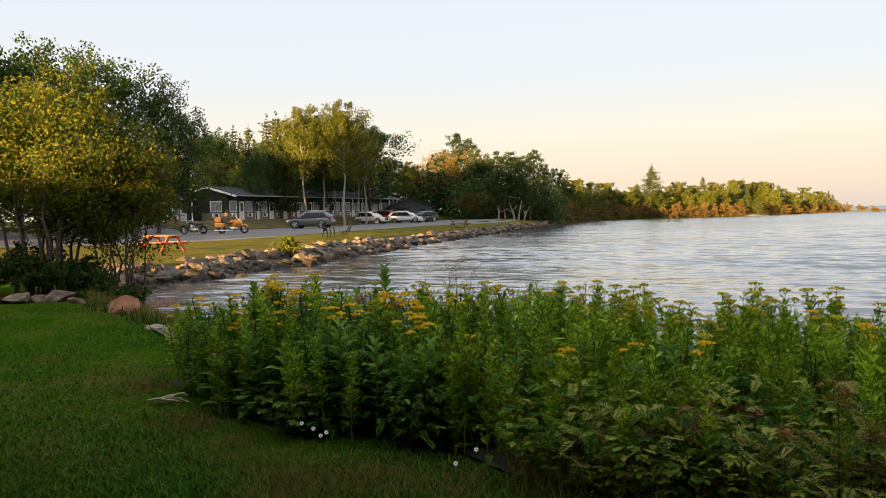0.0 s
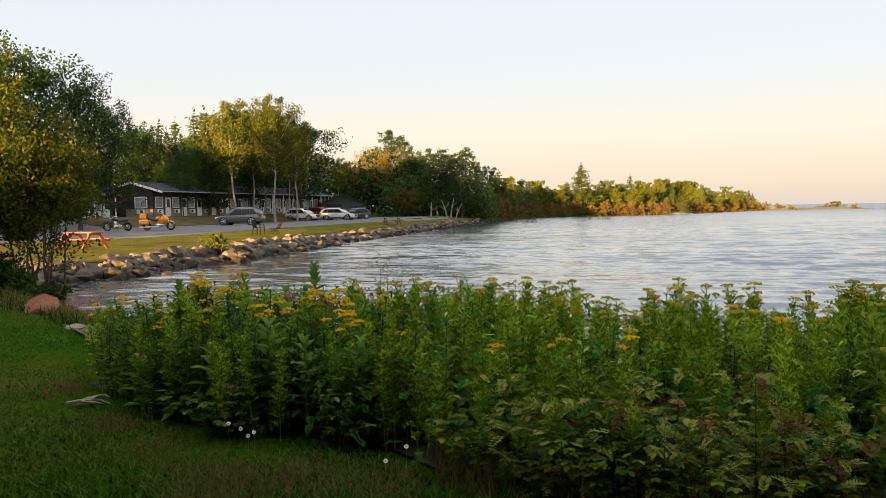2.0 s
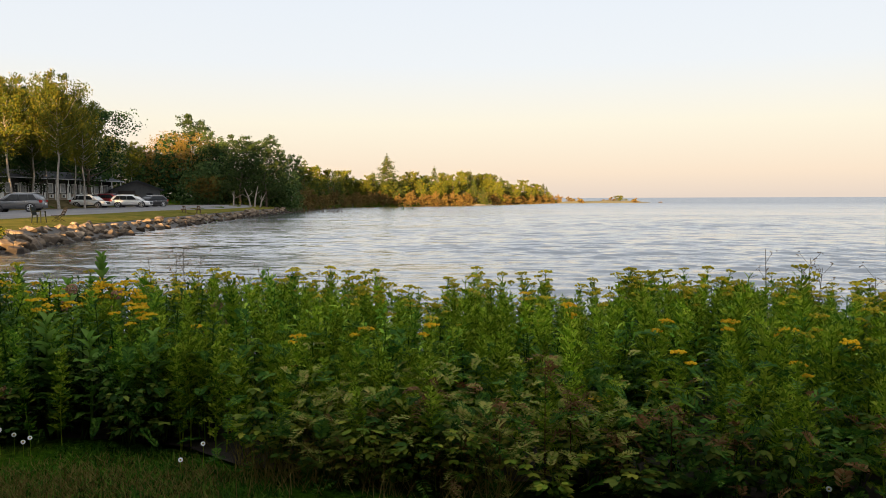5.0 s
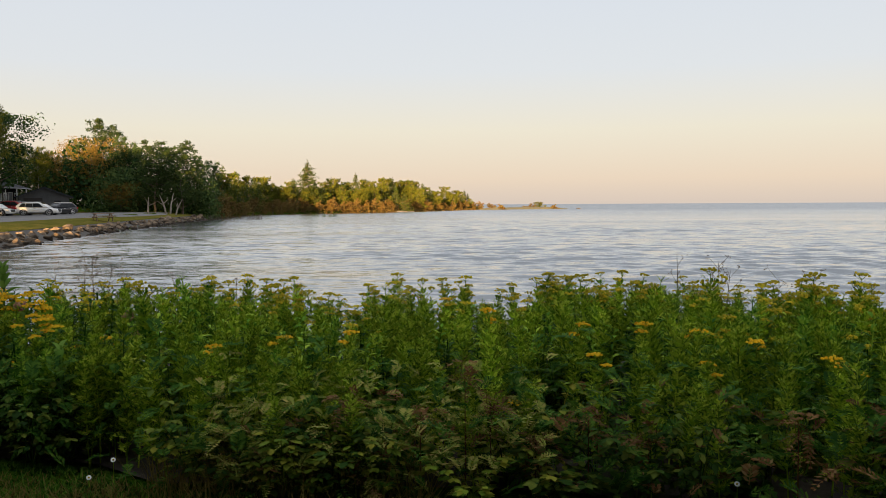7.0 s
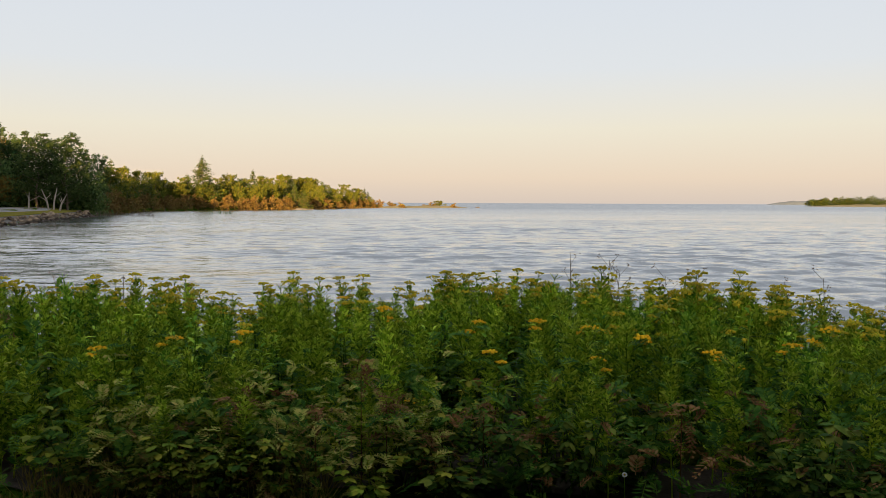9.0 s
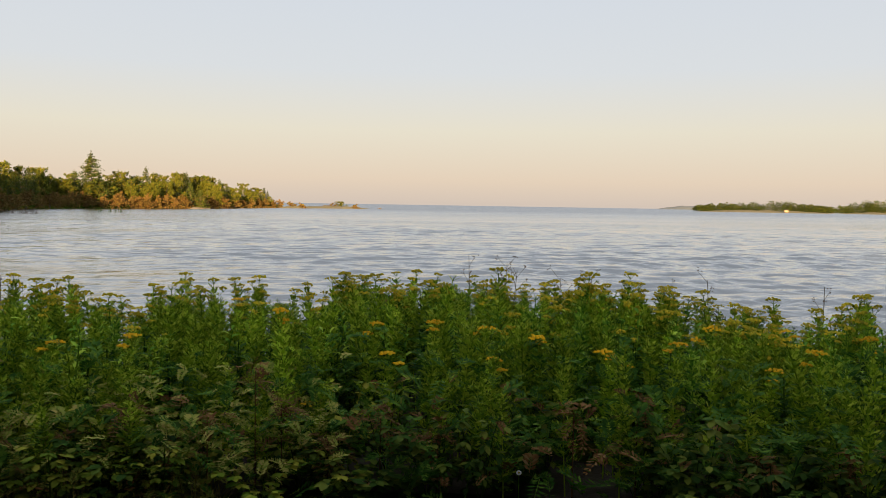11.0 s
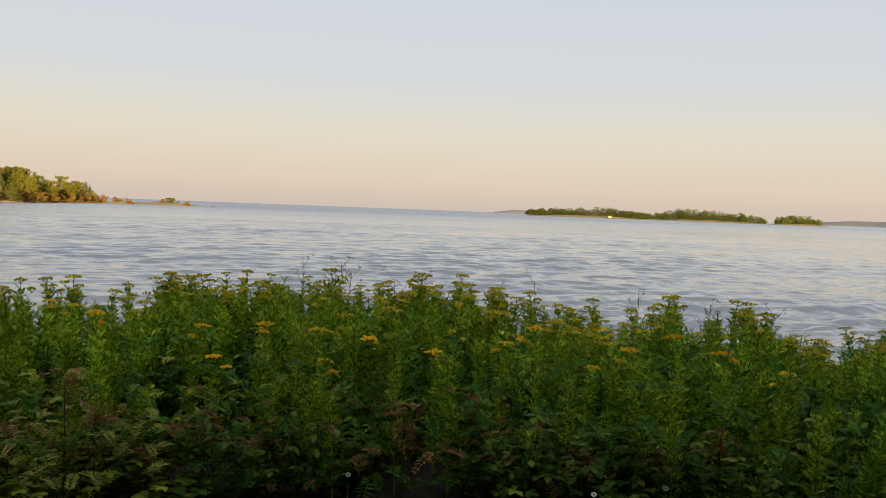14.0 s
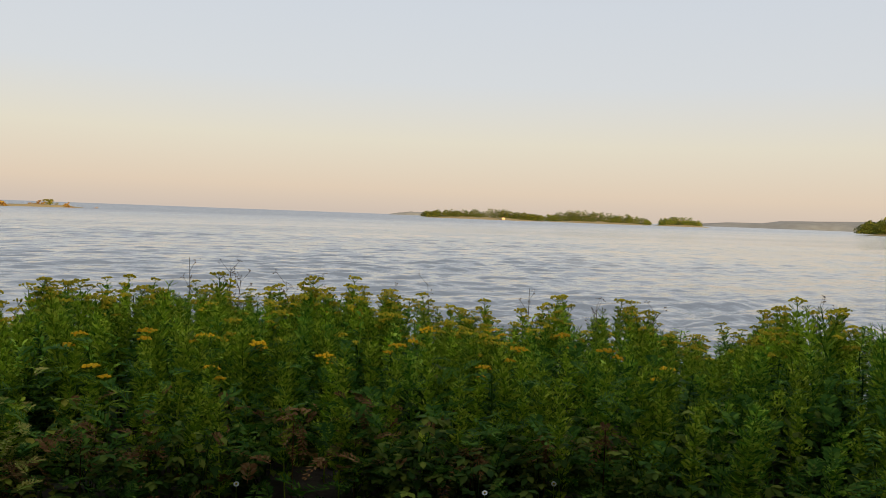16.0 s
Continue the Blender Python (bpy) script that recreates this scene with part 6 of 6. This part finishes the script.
GOLDENROD = [goldenrod_arrays(260 + i) for i in range(5)]
_lush, _fill = [], []
for i in range(520):
    left = i < 190
    az = _rb.uniform(-18, 3) if left else _rb.uniform(-2, 90)
    r = math.sqrt(_rb.uniform((front(az) + (0.1 if left else 0.9)) ** 2, (8.6 if left else 7.4) ** 2))
    x, y = polar(az, r)
    z = high(x, y)
    h = max(0.28, canopy(az, r) * (_rb.uniform(0.80, 1.03) if left else _rb.uniform(0.7, 0.95)) - z)
    gv, gf = GOLDENROD[_rb.integers(5)]
    w = _rb.uniform(0.9, 1.4) * (1.15 if left else 1.0)
    mm = np.array(pose(x, y, z, _rb.normal() * 6, _rb.normal() * 6, _rb.uniform(0, 360)) @ Matrix.Diagonal((w, w, h, 1)))
    (_lush if left else _fill).append((gv @ mm[:3, :3].T + mm[:3, 3], gf))
# dark-leaved stems set inside the bed so that its depths read as shade
for i in range(330):
    az = _rb.uniform(2, 90)
    r = front(az) + _rb.uniform(0.9, 2.6)
    x, y = polar(az, r)
    z = high(x, y)
    h = max(0.28, canopy(az, r) * _rb.uniform(0.55, 0.80) - z)
    gv, gf = GOLDENROD[_rb.integers(5)]
    w = _rb.uniform(1.2, 1.7)
    mm = np.array(pose(x, y, z, _rb.normal() * 6, _rb.normal() * 6, _rb.uniform(0, 360)) @ Matrix.Diagonal((w, w, h, 1)))
    _lush.append((gv @ mm[:3, :3].T + mm[:3, 3], gf))
# deep green that also carries the shade at the bed's foot
M["lush"] = leafy("shade_toned_lush_leaves", (0.013, 0.046, 0.006), (0.034, 0.088, 0.010), (0.085, 0.155, 0.018), 0.28)
tagged(part("leafy_thicket", make_mesh("leafy_thicket", *join(_lush)), M["lush"]), "dark green leafy stems, at the lush end and as shade within the bed", "leafy thicket", kind="stuff")
tagged(part("leafy_stems", make_mesh("leafy_stems", *join(_fill)), M["tansy_deep"]), "green leafy stems between the tansy", "leafy stems", kind="stuff")


def bloom_cluster(az, el, r, size=1.0):
    """A single tansy in full bloom whose cluster shows at that bearing and elevation."""
    x, y = polar(az, r)
    z = high(x, y)
    h = EYE + r * math.tan(radians(el)) - z
    k = int(_rb.integers(8))
    plant = tagged(part("tansy", TANSY_ME[k][0], None), "shorter tansy with a bright orange-yellow flower cluster", "tansy", "tansy in bloom")
    plant.matrix_basis = pose(x, y, z + 0.02, 0, 0, _rb.uniform(0, 360)) @ Matrix.Diagonal((size, size, h, 1))
    for c in BLOOM_ME[k][:2]:
        part("flower_head", c, None, plant, "bright orange-yellow flower cluster")


for az, el in ((35.2, -10.8), (42.5, -11.0), (51.2, -10.2), (41.7, -8.9), (50.5, -10.4), (60.8, -10.7), (30.3, -14.1), (33.6, -8.7), (38.5, -8.6), (46.2, -9.3), (73.5, -9.9), (64.5, -9.3), (57.5, -8.2),
               (55, -9.5), (12.6, -9.4), (8.4, -9.9), (2.0, -8.9), (-0.4, -9.2), (0.8, -10.0), (1.2, -11.4), (-3.8, -10.0), (17.5, -9.2), (28.2, -7.7), (70.0, -9.0), (67.5, -8.2)):
    bloom_cluster(az, el, front(az) + 0.55 + 0.06 * (az % 7), 0.9)


# single tall tansies that rise over the others
for az, el in ((21.4, -5.2), (23.0, -5.6), (25.8, -5.4), (29.2, -5.9), (31.3, -5.5), (19.0, -5.9), (14.5, -5.3), (10.8, -5.1), (36.5, -5.0), (54.0, -5.6), (57.2, -5.8), (61.0, -6.0), (66.5, -5.5), (70.8, -5.6)):
    r = front(az) + 2.3
    x, y = polar(az, r)
    z = high(x, y)
    k = int(_rb.integers(8))
    plant = tagged(part("tansy", TANSY_ME[k][0], None), "tall slender tansy rising over its neighbours", "tansy", "tansy in the shore bed")
    plant.matrix_basis = pose(x, y, z + 0.02, 0, 0, az * 40) @ Matrix.Diagonal((0.85, 0.85, EYE + r * math.tan(radians(el)) - z, 1))
    for c in TANSY_ME[k][1]:
        part("flower_head", c, None, plant, "flat cluster of small yellow buttons")


# broad-leaved plants among the tansy
def milkweed(az, r, top_el, seed, flower=True, size=1.0):
    rng = np.random.default_rng(seed)
    x, y = polar(az, r)
    z = high(x, y)
    h = EYE + r * math.tan(radians(top_el)) - z
    root = thing("milkweed", "tall milkweed with broad upright leaves in the shore bed", "milkweed", "milkweed in the shore bed")
    root.matrix_basis = pose(x, y, z, 0, 0, rng.uniform(0, 360))
    g = [tube([(0, 0, -0.03), (0.01, 0, h * 0.5), (0, 0.012, h * 0.95)], [0.011, 0.010, 0.006], 5)]
    n = int(h / 0.062)
    for i in range(n):
        zz = h * (0.16 + 0.80 * i / n)
        a = (i % 2) * 1.57 + rng.normal() * 0.25
        l = 0.21 * size * np.interp(i / n, [0, 0.6, 1], [0.9, 1.05, 0.62])
        rise = np.interp(i / n, [0, 0.7, 1], [0.35, 0.8, 2.6])
        for s in (0, math.pi):
            g.append(blade_leaf(np.array((0, 0, zz)), (math.cos(a + s), math.sin(a + s), rise), l, l * 0.40, 0.32))
    part("foliage", make_mesh("foliage", *join(g)), M["milkweed"], root)
    if flower:
        for k in range(2):
            c = np.array((rng.normal() * 0.04, rng.normal() * 0.04, h * (0.90 - 0.14 * k)))
            b = []
            for _ in range(46):
                q = rng.normal(size=3)
                q /= np.linalg.norm(q)
                b.append(bead(c + q * 0.038, 0.010, 1.0))
            part("flower_ball", make_mesh("flower_ball", *join(b)), M["pink_head"], root, "faded pink flower ball")


for i, (az, r, el, fl, sz) in enumerate(((-4.2, 7.4, -3.3, False, 1.05), (-7.4, 6.4, -7.3, False, 1.15), (-7.0, 6.0, -10.5, False, 1.15), (-13.3, 7.6, -4.3, False, 1.0), (-9.0, 7.8, -4.1, False, 0.95),
                                      (-2.4, 5.9, -10.2, False, 1.0), (-15.9, 6.8, -9.0, True, 0.9), (-6.2, 6.9, -5.0, True, 1.0), (3.2, 6.3, -6.6, True, 0.8), (6.2, 7.6, -4.8, False, 0.75),
                                      (26.0, 5.4, -11.4, True, 0.8), (52.2, 5.6, -10.4, False, 1.0), (-11.3, 6.5, -8.6, False, 1.0), (-13.6, 6.6, -11.0, False, 1.1), (-5.0, 6.3, -8.5, False, 1.0),
                                      (-1.0, 6.2, -8.6, False, 0.9), (46.5, 6.0, -7.5, False, 1.0), (-10.2, 6.0, -11.6, True, 0.9), (-3.2, 7.0, -5.6, True, 0.8))):
    milkweed(az, min(r, front(az) + 0.25) if el < -6.8 and az < 10 else r, el, 300 + i, fl, sz)


def bramble_arrays(seed):
    rng = np.random.default_rng(seed)
    g = []
    for c in range(5):
        a = c * 1.26 + rng.random()
        reach, h = rng.uniform(0.14, 0.32), rng.uniform(0.55, 1.0)
        pts = [np.array((math.cos(a) * reach * t, math.sin(a) * reach * t, h * (1 - (1 - t) ** 2 * 1.0) * t ** 0.3)) for t in (0.0, 0.35, 0.7, 1.0)]
        g.append(tube(pts, [0.005, 0.004, 0.003, 0.002], 3))
        for k in range(10):
            t = 0.2 + 0.8 * k / 10
            p = np.array([np.interp(t, (0, 0.35, 0.7, 1.0), [q[j] for q in pts]) for j in range(3)])
            b = a + (-1) ** k * 1.2 + rng.normal() * 0.4
            out = p + np.array((math.cos(b), math.sin(b), 0.35)) * 0.06
            for m in range(3):
                e = b + (m - 1) * 1.0
                g.append(blade_leaf(out, (math.cos(e), math.sin(e), rng.uniform(-0.8, 0.6)), rng.uniform(0.045, 0.075), 0.042, 0.4, 0.12))
    return join(g)


BRAMBLE_ME = [make_mesh("bramble", *bramble_arrays(400 + i)) for i in range(5)]
M["bramble_pale"] = leafy("yellowing_bramble_leaves", (0.06, 0.12, 0.012), (0.14, 0.20, 0.02), (0.34, 0.32, 0.04), 0.3, 0.6)
PALE_ME = [b.copy() for b in BRAMBLE_ME]
for b, p in zip(BRAMBLE_ME, PALE_ME):
    b.materials.append(M["bramble"])
    p.materials.append(M["bramble_pale"])
for i in range(80):
    az = _rb.uniform(-17.5, 88)
    r = front(az) + abs(_rb.normal()) * 0.4 + 0.02
    x, y = polar(az, r)
    h = canopy(az, r) * _rb.uniform(0.3, 0.85)
    pale = 4 < az < 33 and _rb.random() < 0.65
    ob = tagged(part("bramble", (PALE_ME if pale else BRAMBLE_ME)[_rb.integers(5)], None), "low bramble with yellowing leaves at the bed's front" if pale else "low bramble with toothed dark green leaves at the bed's front", "bramble", "brambles at the bed's front")
    w = _rb.uniform(0.75, 1.15)
    ob.matrix_basis = pose(x, y, high(x, y) + 0.01, 0, 0, _rb.uniform(0, 360)) @ Matrix.Diagonal((w, w, max(0.3, h), 1))


# low ferny undergrowth, green and withered; the green is darkened to stand for shade
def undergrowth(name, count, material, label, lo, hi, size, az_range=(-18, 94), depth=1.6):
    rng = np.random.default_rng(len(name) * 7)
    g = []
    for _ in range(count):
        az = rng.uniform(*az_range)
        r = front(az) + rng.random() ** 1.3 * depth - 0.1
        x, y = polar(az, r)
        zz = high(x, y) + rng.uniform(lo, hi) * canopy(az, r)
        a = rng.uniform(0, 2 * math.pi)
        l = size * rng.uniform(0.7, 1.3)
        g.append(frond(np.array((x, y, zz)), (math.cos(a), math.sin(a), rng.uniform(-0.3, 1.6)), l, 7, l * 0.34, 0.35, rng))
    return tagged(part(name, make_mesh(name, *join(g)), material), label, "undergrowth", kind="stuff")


undergrowth("fern_undergrowth", 1500, M["lush"], "feathery leaves low in the flower bed, darkened to stand for shade", 0.10, 0.9, 0.14, depth=1.0)
M["pale_fern"] = leafy("paling_fern_leaves", (0.18, 0.25, 0.04), (0.32, 0.35, 0.07), (0.46, 0.36, 0.11), 0.25, 0.7)
undergrowth("pale_ferns", 650, M["pale_fern"], "yellowing feathery leaves at the bed's front", 0.1, 0.8, 0.10, (8, 32), 0.8)
undergrowth("withered_leaves", 120, M["dry_leaf"], "withered brown feathery leaves low in the bed", 0.15, 0.6, 0.13, (8, 60), 0.8)


def withered_clump(az, r, el, seed):
    rng = np.random.default_rng(seed)
    x, y = polar(az, r)
    c = np.array((x, y, EYE + r * math.tan(radians(el))))
    g = [frond(c + rng.normal(size=3) * 0.035, (rng.normal(), rng.normal(), rng.normal() * 0.6), rng.uniform(0.07, 0.13), 7, 0.035, 0.5, rng) for _ in range(16)]
    g.append(tube([(x, y, high(x, y)), c], [0.005, 0.003], 3))
    tagged(part("withered_plant", make_mesh("withered_plant", *join(g)), M["dry_leaf"]), "withered rusty brown plant among green stems", "dead plant", "withered plants")


for i, (az, el) in enumerate(((17.8, -13.8), (34.9, -15.0), (39.0, -15.8), (31.2, -16.4), (26.2, -11.8), (23.0, -14.8), (14.0, -15.5), (48.5, -14.5), (60.9, -16.3), (20.5, -16.8), (52.8, -13.4), (70, -14), (28.0, -14.0), (66, -15.5))):
    withered_clump(az, front(az) + 0.12, el, 500 + i)


# tall dry stalks that stand over the flowers
def dry_stalk(az, r, top_el, seed, twigs, bend=0.0, seeds=True):
    rng = np.random.default_rng(seed)
    x, y = polar(az, r)
    z = high(x, y)
    h = EYE + r * math.tan(radians(top_el)) - z
    g = []
    pts = [np.array((bend * t * t, 0, h * t)) for t in (0, 0.4, 0.7, 1.0)]
    g.append(tube(pts, [0.005, 0.0045, 0.0035, 0.002], 4))
    for k in range(twigs):
        t = 0.55 + 0.43 * (k + rng.random()) / twigs
        p = np.array((bend * t * t, 0, h * t))
        a = k * 2.4
        e = p + np.array((math.cos(a) * 0.09, math.sin(a) * 0.09, 0.10)) * rng.uniform(0.5, 1.3)
        g.append(tube([p, e], [0.0022, 0.0014], 3))
        if seeds:
            for _ in range(4):
                g.append(bead(e + rng.normal(size=3) * 0.014, 0.007, 1.0))
    ob = tagged(part("dry_stalk", make_mesh("dry_stalk", *join(g)), M["dry_stem"]), "thin dry brown stalk with seed heads", "dry stalk", "dry stalks over the flowers")
    ob.matrix_basis = pose(x, y, z, 0, 0, -az)


for i, (az, r, el, tw, bend) in enumerate(((-1.0, 8.2, -4.0, 12, -0.05), (0.2, 8.2, -3.7, 16, 0.04), (0.9, 8.3, -3.3, 14, 0.0), (1.5, 8.3, -4.0, 14, 0.08), (2.3, 8.0, -4.4, 10, 0.1), (40.7, 7.6, -3.5, 4, -0.02),
                                        (43.1, 7.6, -4.0, 14, 0.02), (43.6, 7.4, -4.6, 10, 0.05), (49.0, 7.8, -4.5, 6, 0.02), (57.0, 7.8, -4.8, 5, -0.03), (63.9, 7.8, -4.9, 4, 0.0), (68.6, 7.4, -5.7, 12, 0.0),
                                        (70.5, 7.3, -6.0, 10, 0.3), (47.0, 7.5, -5.0, 10, 0.0), (54.4, 7.6, -5.4, 12, 0.0), (82.5, 7.0, -4.9, 12, 0.0), (10.0, 8.0, -4.9, 3, 0.0), (6.0, 8, -5.2, 8, 0))):
    dry_stalk(az, r, el, 600 + i, tw, bend)


def daisy(az, el, r, tip):
    x, y = polar(az, r)
    z = high(x, y)
    top = EYE + r * math.tan(radians(el))
    root = thing("daisy", "white ox-eye daisy with a yellow centre", "daisy", "daisies at the bed's foot")
    root.matrix_basis = pose(x, y, z, 0, 0, -az)
    c = np.array((0, -0.03, max(0.06, top - z)))
    part("stem", make_mesh("stem", *tube([(0, 0, 0), (0, -0.01, c[2] * 0.6), c], [0.002, 0.002, 0.0016], 3)), M["tansy"], root)
    g = []
    up = np.array((0.0, -math.sin(tip), math.cos(tip)))
    for k in range(14):
        a = 2 * math.pi * k / 14
        d = np.array((math.cos(a), math.sin(a) * math.cos(tip), math.sin(a) * math.sin(tip)))
        s = np.cross(d, up)
        g.append(([c + d * 0.005 - s * 0.002, c + d * 0.013 - s * 0.0030, c + d * 0.014 + s * 0.0026, c + d * 0.005 + s * 0.002], [(0, 1, 2, 3)]))
    part("petals", make_mesh("petals", *join(g)), M["petal"], root, "white petals")
    bm = bmesh.new()
    bmesh.ops.create_icosphere(bm, subdivisions=1, radius=0.005, matrix=Matrix.Translation(Vector(c + up * 0.003)))
    part("centre", bm, M["orange_head"], root, "yellow centre")


for az, el, r, tip in ((-9.0, -15.1, 5.5, 1.1), (-8.6, -14.9, 5.5, 0.9), (-10.3, -14.2, 5.6, 1.0), (-9.5, -14.6, 5.55, 1.3), (0.6, -17.3, 4.85, 1.0), (2.1, -16.4, 4.9, 0.9), (44.8, -18.2, 4.2, 0.8), (66.7, -17.6, 4.2, 0.9), (62, -18.5, 4.1, 0.7),
                       (-20.5, -19.2, 4.5, 0.5), (-19.0, -20.0, 4.3, 0.4)):
    daisy(az, el, r, tip)

# ---------------------------------------------------------------- lawn blades and shore weeds
M["blade"] = leafy("grass_blades", (0.009, 0.034, 0.002), (0.026, 0.078, 0.005), (0.085, 0.15, 0.015), 0.2, 0.7)
M["straw"] = leafy("straw_blades", (0.13, 0.098, 0.025), (0.21, 0.155, 0.045), (0.11, 0.105, 0.022), 0.3, 0.8)


def blades(name, count, spot, tall, wide, material, label, seed, lean=0.5):
    rng = np.random.default_rng(seed)
    xy = spot(rng, count)
    n = len(xy)
    z = height(xy[:, 0], xy[:, 1])
    base = np.stack([xy[:, 0], xy[:, 1], z + 0.0], -1)
    a = rng.uniform(0, 2 * math.pi, n)
    h = tall * rng.uniform(0.5, 1.25, n)
    tip = base + np.stack([np.cos(a) * h * lean * rng.random(n), np.sin(a) * h * lean * rng.random(n), h], -1)
    s = np.stack([np.cos(a + 1.6), np.sin(a + 1.6), np.zeros(n)], -1) * (wide * rng.uniform(0.6, 1.2, n))[:, None]
    v = np.stack([base - s, base + s, tip + s * 0.15, tip - s * 0.15], 1).reshape(-1, 3)
    return tagged(part(name, make_mesh(name, v, np.arange(4 * n).reshape(n, 4)), material), label, "grass", kind="stuff")


def lawn_spot(rng, n):
    az = rng.uniform(-36, 8, n)
    r = 3.9 + 13 * rng.random(n) ** 1.9
    x, y = r * np.sin(np.radians(az)), r * np.cos(np.radians(az))
    keep = (r < np.interp(az, *FRONT) + 0.1) | (az < -19)
    keep &= inland(x, y) > 0.5
    return np.stack([x, y], -1)[keep]


def thatch_spot(rng, n):
    spots = rng.integers(0, 9, n)
    cx = np.array((-15.0, -12.5, -10.0, -7.5, -17.5, -13.5, -4.0, 1.0, -20.0))[spots] + rng.normal(0, 1.6, n)
    r = np.array((5.7, 5.2, 4.9, 4.9, 6.6, 4.5, 4.8, 4.6, 8.2))[spots] + rng.normal(0, 0.22, n)
    keep = (r > 3.8) & (r < np.interp(cx, *FRONT) + 0.1)
    az, r = cx[keep], r[keep]
    return np.stack([r * np.sin(np.radians(az)), r * np.cos(np.radians(az))], -1)


blades("lawn_grass", 90000, lawn_spot, 0.030, 0.0065, M["blade"], "short mown green lawn grass", 71, 2.2)
blades("dry_thatch", 9000, thatch_spot, 0.040, 0.0046, M["straw"], "dry straw-coloured thatch before the flower bed", 72, 1.8)


def shore_spot(rng, n):
    az = rng.uniform(-24, -15, n)
    r = np.interp(az, [-31, -22, -19, -15], [19.5, 17.0, 14.0, 11.0]) + rng.normal(0.3, 0.9, n)
    x, y = r * np.sin(np.radians(az)), r * np.cos(np.radians(az))
    keep = inland(x, y) > 0.05
    return np.stack([x, y], -1)[keep]


blades("shore_grass", 3200, shore_spot, 0.24, 0.006, M["straw"], "tall pale grass among the shore stones", 73, 0.7)
blades("shore_weeds", 4200, shore_spot, 0.18, 0.012, M["blade"], "green weeds among the shore stones", 74, 0.9)


def bank_spot(rng, n):
    k = rng.uniform(0, len(_line) - 1.001, n)
    i = k.astype(int)
    p = np.array(_line)[i] + (np.array(_line)[i + 1] - np.array(_line)[i]) * (k - i)[:, None]
    t = np.array(_line)[i + 1] - np.array(_line)[i]
    t /= np.linalg.norm(t, axis=1)[:, None]
    return p + np.stack([-t[:, 1], t[:, 0]], -1) * rng.uniform(1.9, 8.0, n)[:, None]


blades("bank_grass", 26000, bank_spot, 0.045, 0.011, M["straw"], "yellowed evening-lit grass on top of the bank", 75, 0.9)

def foot_spot(rng, n):
    az = rng.uniform(4, 24, n)
    r = np.interp(az, *FRONT) + rng.normal(0.12, 0.16, n)
    return np.stack([r * np.sin(np.radians(az)), r * np.cos(np.radians(az))], -1)


blades("bed_foot_straw", 900, foot_spot, 0.26, 0.0028, M["straw"], "long pale dry grass at the bed's foot", 76, 1.3)

# bushes at the foot of the alder and on the stone bank
def bush(az, d, tall, wide, leaf, material, label, seed, count=900):
    ob = broadleaf("bush", seed, tall, wide, 0.15, 0.02, leaf, count, material, M["bark"], 20, 4, 0.5, label, "bush", 1.2)
    x, y = polar(az, d)
    ob.matrix_basis = pose(x, y, high(x, y), 0, 0, seed * 40)


for i, (az, d, tall, wide) in enumerate(((-27.5, 19.8, 1.5, 1.1), (-25.4, 19.6, 1.3, 1.0), (-23.4, 19.2, 1.1, 0.8), (-29.5, 20.0, 1.6, 1.2), (-21.6, 18.4, 0.5, 0.6), (-24.4, 20.6, 1.6, 1.0), (-27.0, 21.0, 2.0, 1.3))):
    bush(az, d, tall * 0.5, wide * 0.8, 0.10, M["leaf_maple"], "low leafy green bush under the alder", 800 + i, 1500)
bush(-10.7, 38.2, 0.95, 0.75, 0.11, M["leaf_birch"], "yellow-green bush growing out of the stone bank", 820, 1600)


# a pale fallen branch on the lawn
def fallen_branch(x, y, turn):
    rng = np.random.default_rng(91)
    g = []
    for k in range(6):
        o = rng.normal(size=2) * (0.10, 0.05)
        l = rng.uniform(0.14, 0.30)
        pts = [np.array((o[0] + l * (t - 0.5), o[1] + 0.05 * math.sin(t * 4 + k), 0.02 + 0.025 * math.sin(math.pi * t) + 0.008 * k)) for t in (0, 0.35, 0.7, 1.0)]
        g.append(tube(pts, [0.009, 0.011, 0.008, 0.003], 5))
    ob = tagged(part("fallen_branch", make_mesh("fallen_branch", *join(g)), M["pale_wood"], smooth=True), "pale dry fallen branch lying on the lawn", "branch")
    ob.matrix_basis = pose(x, y, high(x, y) + 0.01, 0, 0, turn)


M["pale_wood"] = surface("pale_dry_wood", (0.30, 0.27, 0.17), (0.46, 0.42, 0.28), 8, 0.9, 0, 0.4, 60)
fallen_branch(-2.36, 6.85, 10)
